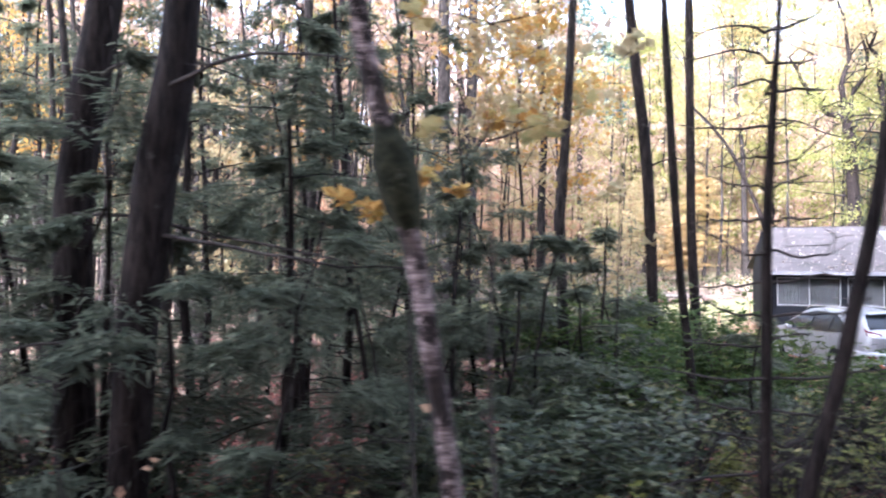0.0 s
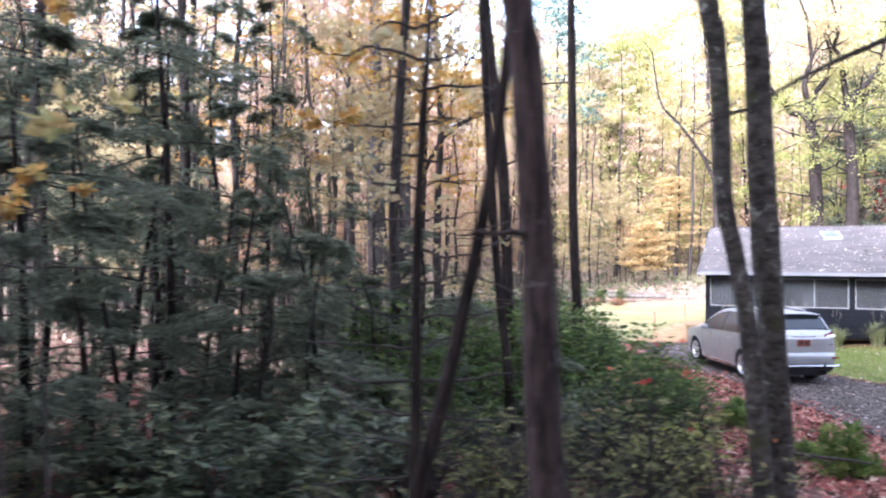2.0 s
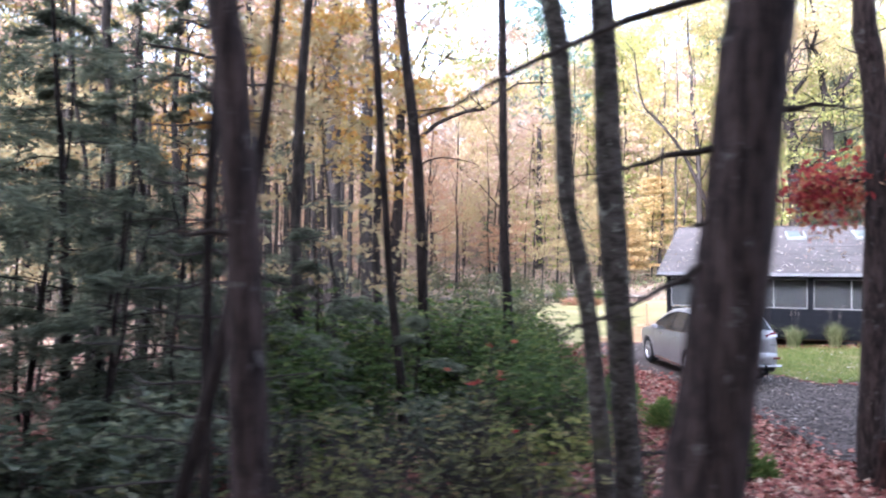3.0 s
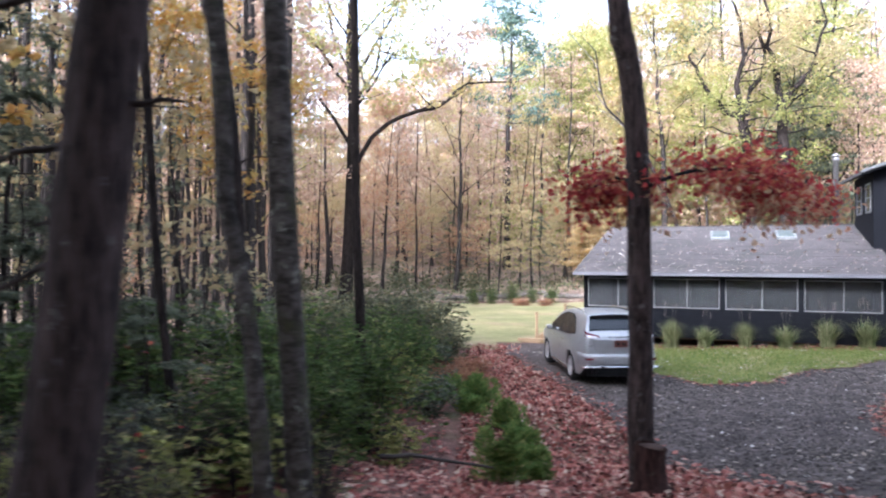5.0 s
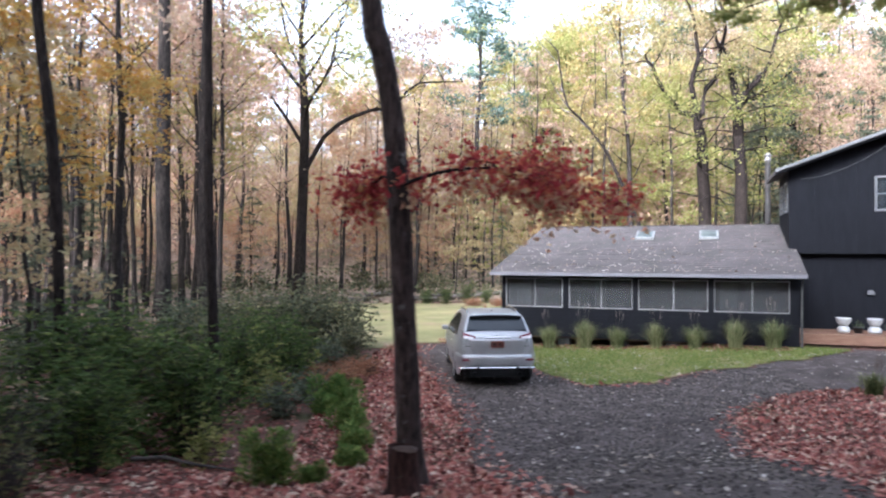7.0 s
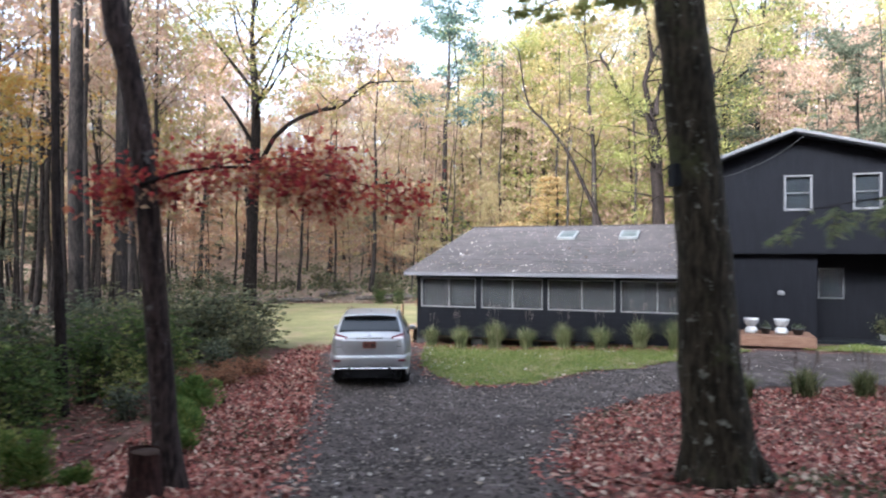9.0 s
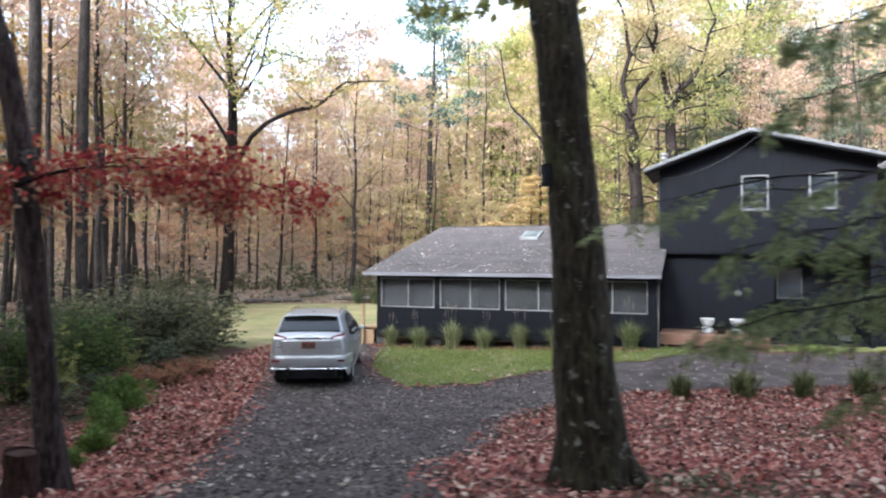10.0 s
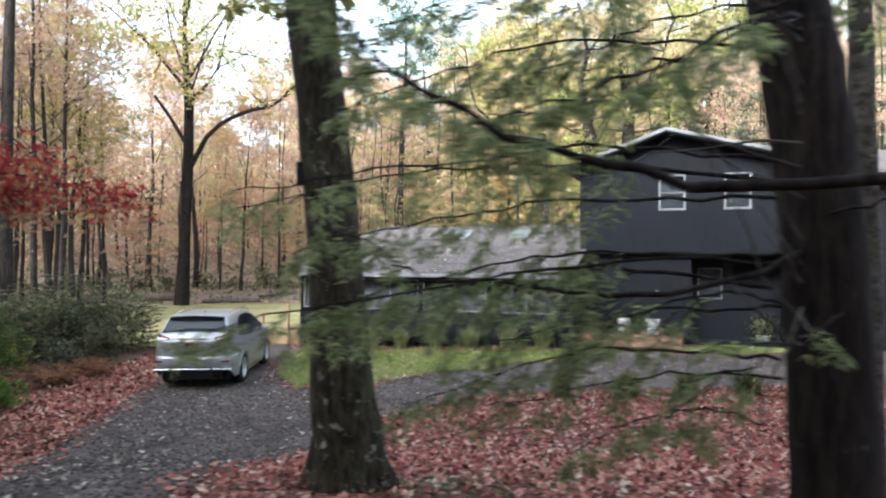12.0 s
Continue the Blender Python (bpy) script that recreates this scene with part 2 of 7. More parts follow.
M["wire"] = surface("weathered_cable", [(0.3, (0.05, 0.05, 0.05)), (0.7, (0.08, 0.08, 0.08))], 3.0, 0.8)
M["plain_black"] = surface("rubber_black", [(0.3, (0.012, 0.012, 0.012)), (0.7, (0.022, 0.022, 0.022))], 5.0, 0.85)


def glassy(name, tint, rough=0.04, clear=0.5, gloss=0.6):
    m, t, b = base(name, rough)
    v = coords(t)
    b.inputs["Base Color"].default_value = (*tint, 1)
    b.inputs["Specular IOR Level"].default_value = gloss
    tr, mx = t.nodes.new("ShaderNodeBsdfTransparent"), t.nodes.new("ShaderNodeMixShader")
    mx.inputs[0].default_value = clear
    t.links.new(b.outputs[0], mx.inputs[1])
    t.links.new(tr.outputs[0], mx.inputs[2])
    t.links.new(mx.outputs[0], t.nodes["Material Output"].inputs[0])
    r = ramp(t, noisy(t, v, 1.5), [(0.3, (rough,) * 3), (0.8, (rough * 2.5,) * 3)])
    t.links.new(r.outputs[0], b.inputs["Roughness"])
    return m


M["screen"] = glassy("porch_screen", (0.048, 0.049, 0.051), 0.3, 0.36, 0.35)
M["glass"] = glassy("window_glass", (0.03, 0.035, 0.04), 0.06, 0.3)
M["skylight"] = glassy("skylight_glass", (0.07, 0.085, 0.08), 0.25, 0.05)
M["curtain"] = surface("pale_curtain", [(0.3, (0.28, 0.27, 0.25)), (0.7, (0.42, 0.41, 0.38))], 3.0, 0.9, stretch=(9, 9, 0.5))
M["hill_litter"] = leafy("pale_hillside_leaves", [(0.0, (0.20, 0.125, 0.095)), (0.5, (0.31, 0.22, 0.165)), (1.0, (0.39, 0.315, 0.225))], 0.8, 0.2, 0.0)
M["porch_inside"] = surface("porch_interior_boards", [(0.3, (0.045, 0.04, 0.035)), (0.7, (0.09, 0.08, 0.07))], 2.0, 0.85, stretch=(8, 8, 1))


# ---------------------------------------------------------------- building helpers
def mesh_of(name, bm):
    me = bpy.data.meshes.new(name)
    bm.to_mesh(me)
    bm.free()
    return me


def dress(ob, material):
    for m in material if isinstance(material, (list, tuple)) else [material]:
        ob.data.materials.append(M[m] if isinstance(m, str) else m)
    return ob


def part(name, bm, material, parent, label=""):
    """Links a bmesh or a mesh as one object under a thing."""
    me = bm if isinstance(bm, bpy.types.Mesh) else mesh_of(name, bm)
    ob = new(name, me)
    if not me.materials:
        dress(ob, material)
    ob.parent = parent
    if label:
        ob["label"] = label
    return ob


def thing(name, m, label, category, group="", kind=""):
    ob = new(name)
    ob.matrix_basis = m
    ob.empty_display_size = 0.2
    return tagged(ob, label, category, group, kind)


def single(name, bm, material, label, category, m=None, group="", kind=""):
    me = bm if isinstance(bm, bpy.types.Mesh) else mesh_of(name, bm)
    ob = dress(new(name, me), material) if not me.materials else new(name, me)
    if m is not None:
        ob.matrix_basis = m
    return tagged(ob, label, category, group, kind)


def box(x0, x1, y0, y1, z0, z1, bevel=0.0, bm=None):
    bm = bm or bmesh.new()
    made = bmesh.ops.create_cube(bm, size=1, matrix=Matrix.LocRotScale(((x0 + x1) / 2, (y0 + y1) / 2, (z0 + z1) / 2), None, (x1 - x0, y1 - y0, z1 - z0)))
    if bevel:
        edges = list({ed for v in made["verts"] for ed in v.link_edges})
        bmesh.ops.bevel(bm, geom=edges, offset=bevel, segments=2, affect="EDGES", profile=0.5)
    return bm


def prism(points, y0, y1, axis="y"):
    """A polygon of (x, z) pulled along y."""
    bm = bmesh.new()
    f0 = [bm.verts.new((x, y0, z)) for x, z in points]
    f1 = [bm.verts.new((x, y1, z)) for x, z in points]
    bm.faces.new(f0[::-1])
    bm.faces.new(f1)
    n = len(points)
    for i in range(n):
        bm.faces.new((f0[i], f0[(i + 1) % n], f1[(i + 1) % n], f1[i]))
    bmesh.ops.recalc_face_normals(bm, faces=bm.faces)
    return bm


def lathe(profile, segs=20, bm=None):
    """(radius, z) turned round z."""
    bm = bm or bmesh.new()
    rings = [[bm.verts.new((r * math.cos(2 * math.pi * k / segs), r * math.sin(2 * math.pi * k / segs), z)) for k in range(segs)] for r, z in profile]
    for r0, r1 in zip(rings, rings[1:]):
        for k in range(segs):
            bm.faces.new((r0[k], r0[(k + 1) % segs], r1[(k + 1) % segs], r1[k]))
    for ring, flip in ((rings[0], True), (rings[-1], False)):
        bm.faces.new(ring[::-1] if flip else ring)
    for f in bm.faces:
        f.smooth = True
    return bm


def raw_mesh(name, verts, faces, smooth=False):
    """A mesh from numpy arrays; all faces have the same number of corners."""
    me = bpy.data.meshes.new(name)
    faces = np.asarray(faces, np.int32)
    me.vertices.add(len(verts))
    me.vertices.foreach_set("co", np.asarray(verts, np.float32).ravel())
    me.loops.add(faces.size)
    me.loops.foreach_set("vertex_index", faces.ravel())
    me.polygons.add(len(faces))
    me.polygons.foreach_set("loop_start", np.arange(len(faces), dtype=np.int32) * faces.shape[1])
    me.polygons.foreach_set("use_smooth", np.full(len(faces), smooth))
    me.update(calc_edges=True)
    me.validate()
    return me


def tubes(name, lines, segs=7, rough=0.0, rng=None):
    """Tapered tubes: lines of (points n x 3, radii n), with rough bark outline."""
    V, F, off = [], [], 0
    sides = segs
    for pts, rad in lines:
        pts, rad = np.asarray(pts, float), np.asarray(rad, float)
        segs = 3 if len(pts) <= 4 else sides          # short twigs are three-sided
        ang = np.linspace(0, 2 * np.pi, segs, endpoint=False)
        d = np.gradient(pts, axis=0)
        d /= np.linalg.norm(d, axis=1, keepdims=True) + 1e-9
        ref = np.where(np.abs(d[:, 2:3]) > 0.9, [[1.0, 0, 0]], [[0, 0, 1.0]])
        s = np.cross(d, ref)
        s /= np.linalg.norm(s, axis=1, keepdims=True) + 1e-9
        u = np.cross(s, d)
        r = rad[:, None] * np.ones((1, segs))
        if rough and rng is not None:
            r = r * (1 + rough * rng.normal(0, 1, r.shape))
        ring = pts[:, None, :] + r[:, :, None] * (np.cos(ang)[None, :, None] * s[:, None, :] + np.sin(ang)[None, :, None] * u[:, None, :])
        n = len(pts)
        V.append(ring.reshape(-1, 3))
        i = np.arange(n - 1)[:, None] * segs
        k = np.arange(segs)[None, :]
        k2 = (k + 1) % segs
        F.append((np.stack([i + k, i + k2, i + segs + k2, i + segs + k], -1).reshape(-1, 4) + off))
        off += n * segs
    return raw_mesh(name, np.concatenate(V), np.concatenate(F), True)


def leaf_quads(name, at, length, width, rng, up=0.0, along=None, fold=0.25, vary=0.3):
    """One folded leaf at each point. up: 0 any way round, 1 lying flat. along: preferred directions of the leaves."""
    at = np.asarray(at, float)
    n = len(at)
    d = rng.normal(0, 1, (n, 3)) if along is None else np.asarray(along, float) + rng.normal(0, 0.35, (n, 3))
    d[:, 2] *= (1 - up)
    d /= np.linalg.norm(d, axis=1, keepdims=True) + 1e-9
    nor = rng.normal(0, 1, (n, 3)) * (1 - up * 0.85)
    nor[:, 2] += 2.2 * up
    s = np.cross(d, nor)
    s /= np.linalg.norm(s, axis=1, keepdims=True) + 1e-9
    w = np.cross(s, d)
    size = 1 + vary * rng.normal(0, 1, (n, 1)).clip(-2, 2)
    L, W = length * size, width * size
    mid = at + d * L * 0.5 - w * L * fold * 0.3
    V = np.stack([at, mid + s * W * 0.5, at + d * L, mid - s * W * 0.5], 1).reshape(-1, 3)
    return raw_mesh(name, V, np.arange(4 * n).reshape(-1, 4))


def leaf_chips(name, at, length, width, rng, up=0.0, along=None, vary=0.3):
    """Three-cornered leaves for crowns and sprays seen from afar."""
    at = np.asarray(at, float)
    n = len(at)
    d = rng.normal(0, 1, (n, 3)) if along is None else np.asarray(along, float) + rng.normal(0, 0.3, (n, 3))
    d[:, 2] *= (1 - up)
    d /= np.linalg.norm(d, axis=1, keepdims=True) + 1e-9
    nor = rng.normal(0, 1, (n, 3)) * (1 - up * 0.85)
    nor[:, 2] += 2.2 * up
    s = np.cross(d, nor)
    s /= np.linalg.norm(s, axis=1, keepdims=True) + 1e-9
    size = 1 + vary * rng.normal(0, 1, (n, 1)).clip(-2, 2)
    V = np.stack([at - s * width * size * 0.5, at + s * width * size * 0.5, at + d * length * size], 1).reshape(-1, 3)
    return raw_mesh(name, V, np.arange(3 * n).reshape(-1, 3))


def bent(points, n=9, wobble=0.0, rng=None):
    """A smooth line of n points through the given ones."""
    p = np.asarray(points, float)
    k = np.linspace(0, len(p) - 1, n)
    out = []
    for t in k:
        i = min(int(t), len(p) - 2)
        f = t - i
        p0, p1, p2, p3 = p[max(i - 1, 0)], p[i], p[i + 1], p[min(i + 2, len(p) - 1)]
        out.append(0.5 * ((2 * p1) + (p2 - p0) * f + (2 * p0 - 5 * p1 + 4 * p2 - p3) * f * f + (3 * p1 - p0 - 3 * p2 + p3) * f ** 3))
    out = np.array(out)
    if wobble and rng is not None:
        out[1:] += rng.normal(0, wobble, (n - 1, 3))
    return out


# ---------------------------------------------------------------- ground
def ease(x):
    x = np.clip(x, 0, 1)
    return x * x * (3 - 2 * x)


def ripple(x, y):
    return 0.035 * np.sin(x * 0.9 + 1.3 * np.sin(y * 0.43)) * np.sin(y * 0.71 + 0.7 * np.sin(x * 0.37))


def height(x, y):
    """The lie of the land: a bank by the road, level ground about the house, a wooded hill beyond the lawn."""
    x, y = np.asarray(x, float), np.asarray(y, float)
    z = 0.8 * ease((12.2 - y) / 5.2) + 0.15 * ease((7 - y) / 6) + 0.3 * ease((x - 13) / 8) * ease((y - 15) / 5)
    z = z - 0.26 * ease((x - 4.5) / 3) * ease((13.0 - x) / 2.5) * ease((y - 4.5) / 3) * ease((14 - y) / 4)      # shallow dip beside the drive
    far = np.clip(y - 44, 0, None)
    z = z + 0.5 * ease(far / 4) + (0.15 + 0.16 * ease((x - 12) / 40)) * np.clip(far - 5, 0, 110) * ease((far - 5) / 25)
    side = np.clip(-22 - x, 0, None)
    z = z + 0.06 * np.clip(side, 0, 80) * ease(side / 25)
    calm = ease((y - 60) / 40)
    return z + ripple(x, y) * (1 + 12 * calm)


def inside(x, y, poly):
    x, y = np.asarray(x, float), np.asarray(y, float)
    res = np.zeros(x.shape, bool)
    for (x0, y0), (x1, y1) in zip(poly, poly[1:] + poly[:1]):
        if y0 == y1:
            continue
        cut = ((y0 > y) != (y1 > y)) & (x < (x1 - x0) * (y - y0) / (y1 - y0) + x0)
        res ^= cut
    return res


DRIVE = [(11.6, -4.0), (11.5, 4.0), (11.3, 7.2), (10.8, 8.4), (10.5, 11.0), (10.3, 14.0), (10.0, 16.2), (9.5, 19.0), (9.1, 22.0), (9.3, 24.4), (12.2, 24.6),
         (12.3, 20.5), (12.7, 18.2), (13.5, 16.9), (15.0, 17.2), (16.8, 18.3), (18.6, 18.8), (20.8, 19.5), (22.3, 20.7), (23.4, 20.2), (26.0, 20.2), (40.0, 20.6),
         (40.0, 16.6), (24.0, 16.6), (19.6, 16.2), (17.4, 15.6), (15.5, 13.5), (14.6, 10.0), (14.3, 7.2), (14.2, 3.0), (14.4, -4.0)]
LAWN_FRONT = [(12.3, 24.4), (12.25, 20.5), (12.7, 18.2), (13.5, 16.9), (15.0, 17.2), (16.8, 18.3), (18.6, 18.8), (20.8, 19.5), (21.9, 20.4), (21.2, 21.2), (13.0, 24.0)]
LAWN_SIDE = [(23.3, 20.6), (26.0, 20.35), (38.0, 20.8), (38.0, 24.0), (26.0, 22.0), (24.2, 21.2)]
LAWN_FAR = [(7.0, 23.3), (9.2, 22.6), (9.3, 24.5), (11.6, 24.8), (16.5, 34.0), (30.0, 34.0), (30.0, 43.0), (16.0, 43.4), (6.0, 43.6), (1.0, 43.0), (-3.0, 41.0), (-1.0, 33.0), (3.0, 27.0)]


def sheet(name, poly, step, lift, rough_edge=0.25, thick=0.05):
    """A level layer over the ground inside a ragged outline."""
    xs, ys = [p[0] for p in poly], [p[1] for p in poly]
    nx, ny = int((max(xs) - min(xs)) / step) + 3, int((max(ys) - min(ys)) / step) + 3
    gx, gy = np.meshgrid(min(xs) - step + np.arange(nx) * step, min(ys) - step + np.arange(ny) * step)
    wx = gx + rough_edge * (np.sin(gx * 2.3 + gy * 3.1) + 0.6 * np.sin(gx * 6.7 - gy * 5.3)) * 0.5
    wy = gy + rough_edge * (np.sin(gx * 3.7 - gy * 2.1) + 0.6 * np.sin(gx * 5.1 + gy * 7.3)) * 0.5
    keep = inside(wx, wy, poly)
    V = np.stack([gx, gy, height(gx, gy) + lift], -1).reshape(-1, 3)
    idx = np.arange(nx * ny).reshape(ny, nx)
    full = keep[:-1, :-1] & keep[1:, :-1] & keep[:-1, 1:] & keep[1:, 1:]
    F = np.stack([idx[:-1, :-1], idx[:-1, 1:], idx[1:, 1:], idx[1:, :-1]], -1)[full]
    used, inv = np.unique(F, return_inverse=True)
    return raw_mesh(name, V[used], inv.reshape(-1, 4), True)


def terrain():
    gx = np.concatenate([np.linspace(-400, -40, 19)[:-1], np.linspace(-40, 60, 126), np.linspace(60, 420, 19)[1:]])
    gy = np.concatenate([np.linspace(-300, -8, 12)[:-1], np.linspace(-8, 50, 110), np.linspace(50, 160, 56)[1:], np.linspace(160, 500, 12)[1:]])
    X, Y = np.meshgrid(gx, gy)
    V = np.stack([X, Y, height(X, Y)], -1).reshape(-1, 3)
    idx = np.arange(X.size).reshape(X.shape)
    F = np.stack([idx[:-1, :-1], idx[:-1, 1:], idx[1:, 1:], idx[1:, :-1]], -1).reshape(-1, 4)
    return raw_mesh("ground", V, F, True)


ground_mesh = terrain()
for q in ground_mesh.polygons:
    q.material_index = 1 if q.center.y > 44.5 or (q.center.y > 26 and q.center.x < 0) else 0
single("ground", ground_mesh, ["forest_floor", "hill_floor"], "leaf-strewn woodland soil rising to a wooded hill", "ground", kind="structure")
single("driveway", sheet("driveway", DRIVE, 0.085, 0.025), "gravel", "dark grey gravel drive with scattered leaves", "driveway", kind="structure")
single("lawn_front", sheet("lawn_front", LAWN_FRONT, 0.085, 0.035), "lawn", "yellowing strip of grass before the porch", "lawn", kind="structure")
single("lawn_side", sheet("lawn_side", LAWN_SIDE, 0.1, 0.035), "lawn", "yellowing grass beside the gravel", "lawn", kind="structure")
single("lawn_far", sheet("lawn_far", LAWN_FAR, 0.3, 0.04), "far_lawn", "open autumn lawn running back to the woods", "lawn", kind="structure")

# ---------------------------------------------------------------- house
HOUSE = Matrix.Translation((20.453, 21.024, 0)) @ Matrix.Rotation(radians(-21), 4, "Z")   # x along the front, y into the house
house = thing("house", HOUSE, "charcoal two-storey wooden house with a low screened porch wing", "house")

PL, PR, EAVE_Y, RIDGE_Y = -9.02, 0.2, -0.5, 5.7
WIN = [(-8.87, -6.9), (-6.7, -4.63), (-4.46, -2.35), (-2.18, -0.06)]


def roof_z(y):
    return 2.55 + (y - EAVE_Y) * (4.25 - 2.55) / (RIDGE_Y - EAVE_Y)


def porch():
    # front wall: knee wall, posts between the screens, header
    part("knee_wall", box(PL, PR, 0.0, 0.14, 0.36, 1.34), "siding", house)
    for z in (0.52, 0.68, 0.84, 1.0, 1.16):
        part("siding_board", box(PL - 0.003, PR, -0.014, 0.0, z - 0.146, z + 0.008), "siding", house)
    part("header", box(PL, PR, 0.0, 0.14, 2.33, 2.56), "siding", house)
    edges = [PL] + [v for w in WIN for v in w] + [PR]
    for x0, x1 in zip(edges[0::2], edges[1::2]):
        part("post", box(x0, x1, 0.0, 0.14, 1.34, 2.33), "siding", house)
    for x0, x1 in WIN:
        win = part("window", box(x0 + 0.027, x1 - 0.027, 0.045, 0.053, 1.376, 2.299), "screen", house, "large grey insect screen in a pale frame")
        for q in ((x0, x1, 1.345, 1.375), (x0, x1, 2.3, 2.325)):
            part("frame", box(q[0], q[1], -0.02, 0.07, q[2], q[3], 0.004), "screen_frame", win)
        for q in ((x0, x0 + 0.026), (x1 - 0.026, x1)):
            part("frame", box(q[0], q[1], -0.02, 0.07, 1.375, 2.3, 0.004), "screen_frame", win)
        mid = (x0 + x1) / 2 + 0.03
        part("mullion", box(mid - 0.014, mid + 0.014, -0.004, 0.043, 1.375, 2.3, 0.003), "screen_frame", win)
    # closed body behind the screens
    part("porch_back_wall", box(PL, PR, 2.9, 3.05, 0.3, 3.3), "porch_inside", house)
    part("porch_floor", box(PL, PR, 0.14, 2.9, 0.30, 0.36), "deck", house)
    part("wing_side_wall", prism([(0.0, 0.3), (11.2, 0.3), (11.2, 2.4), (RIDGE_Y, 4.08), (0.0, 2.5)], 0, 0.14), "siding", house).matrix_basis = Matrix.Rotation(radians(90), 4, "Z") @ pose(0, -PL - 0.14, 0)
    part("wing_back_wall", box(PL, 0.2, 11.0, 11.14, 0.0, 2.5), "siding", house)
    # curtains seen through two of the screens
    for x0, x1 in ((-8.9, -8.1), (-2.0, -1.5), (-5.9, -5.5)):
        bm = bmesh.new()
        n = 26
        a0 = [bm.verts.new((x0 + (x1 - x0) * i / n, 0.42 + 0.03 * math.sin(i * 1.7), 1.1)) for i in range(n + 1)]
        a1 = [bm.verts.new((x0 + (x1 - x0) * i / n, 0.42 + 0.03 * math.sin(i * 1.7 + 0.4), 2.4)) for i in range(n + 1)]
        for i in range(n):
            bm.faces.new((a0[i], a0[i + 1], a1[i + 1], a1[i]))
        bmesh.ops.solidify(bm, geom=bm.faces, thickness=0.006)
        part("curtain", bm, "curtain", house, "pale hanging curtain")
    # roof: two slopes, gently tapering gable
    def slope(y0, z0, y1, z1, l0, l1, r0, r1, t=0.09):
        bm = bmesh.new()
        up = [bm.verts.new(p) for p in ((l0, y0, z0), (r0, y0, z0), (r1, y1, z1), (l1, y1, z1))]
        dn = [bm.verts.new((v.co.x, v.co.y, v.co.z - t)) for v in up]
        bm.faces.new(up)
        bm.faces.new(dn[::-1])
        for i in range(4):
            bm.faces.new((up[i], dn[i], dn[(i + 1) % 4], up[(i + 1) % 4]))
        bmesh.ops.recalc_face_normals(bm, faces=bm.faces)
        return bm
    roof = part("roof", slope(EAVE_Y, 2.55, RIDGE_Y, 4.25, -9.3, -8.85, 0.36, 0.36), "shingle", house, "faded grey asphalt shingles with fallen leaves")
    part("roof_back", slope(RIDGE_Y, 4.25, 11.6, 2.45, -8.85, -9.3, 0.36, 0.36), "shingle", house)
    part("eave_board", box(-9.3, 0.36, EAVE_Y - 0.03, EAVE_Y, 2.43, 2.54, 0.004), "fascia", roof, "weathered pale fascia board")
    part("ridge_cap", box(-8.87, 0.3, RIDGE_Y - 0.12, RIDGE_Y + 0.12, 4.245, 4.275, 0.01), "shingle", roof)
    # shingle courses: thin lapped strips
    n = 30
    for i in range(1, n):
        f = i / n
        y = EAVE_Y + (RIDGE_Y - EAVE_Y) * f
        l = -9.3 + 0.57 * f
        part("shingle_course", slope(y, roof_z(y) + 0.012, y + 0.21, roof_z(y + 0.21) + 0.004, l, l + 0.57 / n, 0.355, 0.355, 0.008), "shingle", roof)
    tilt = math.atan2(1.7, 6.2)
    for x, y in ((-4.56, 4.0), (-2.32, 4.0)):
        sk = part("skylight", box(-0.33, 0.33, -0.52, 0.52, 0.0, 0.10, 0.012), "kerb_metal", roof, "skylight with a pale raised kerb")
        sk.matrix_basis = pose(x, y, roof_z(y) + 0.012) @ Matrix.Rotation(tilt, 4, "X")
        part("pane", box(-0.26, 0.26, -0.44, 0.44, 0.10, 0.112), "skylight", sk)
    # piers below the floor, and the dark space between them
    for x in (-8.9, -6.9, -5.0, -3.4, -1.7, -0.1):
        part("pier", box(x - 0.2, x + 0.2, 0.1, 0.5, -0.3, 0.32, 0.01), "block", house, "concrete block pier")
    part("downspout", tubes("downspout", [(bent([(0.28, -0.42, 2.42), (0.26, -0.1, 2.2), (0.25, -0.08, 1.2), (0.25, -0.08, 0.35)], 10), np.full(10, 0.03))], 8), "block", house)


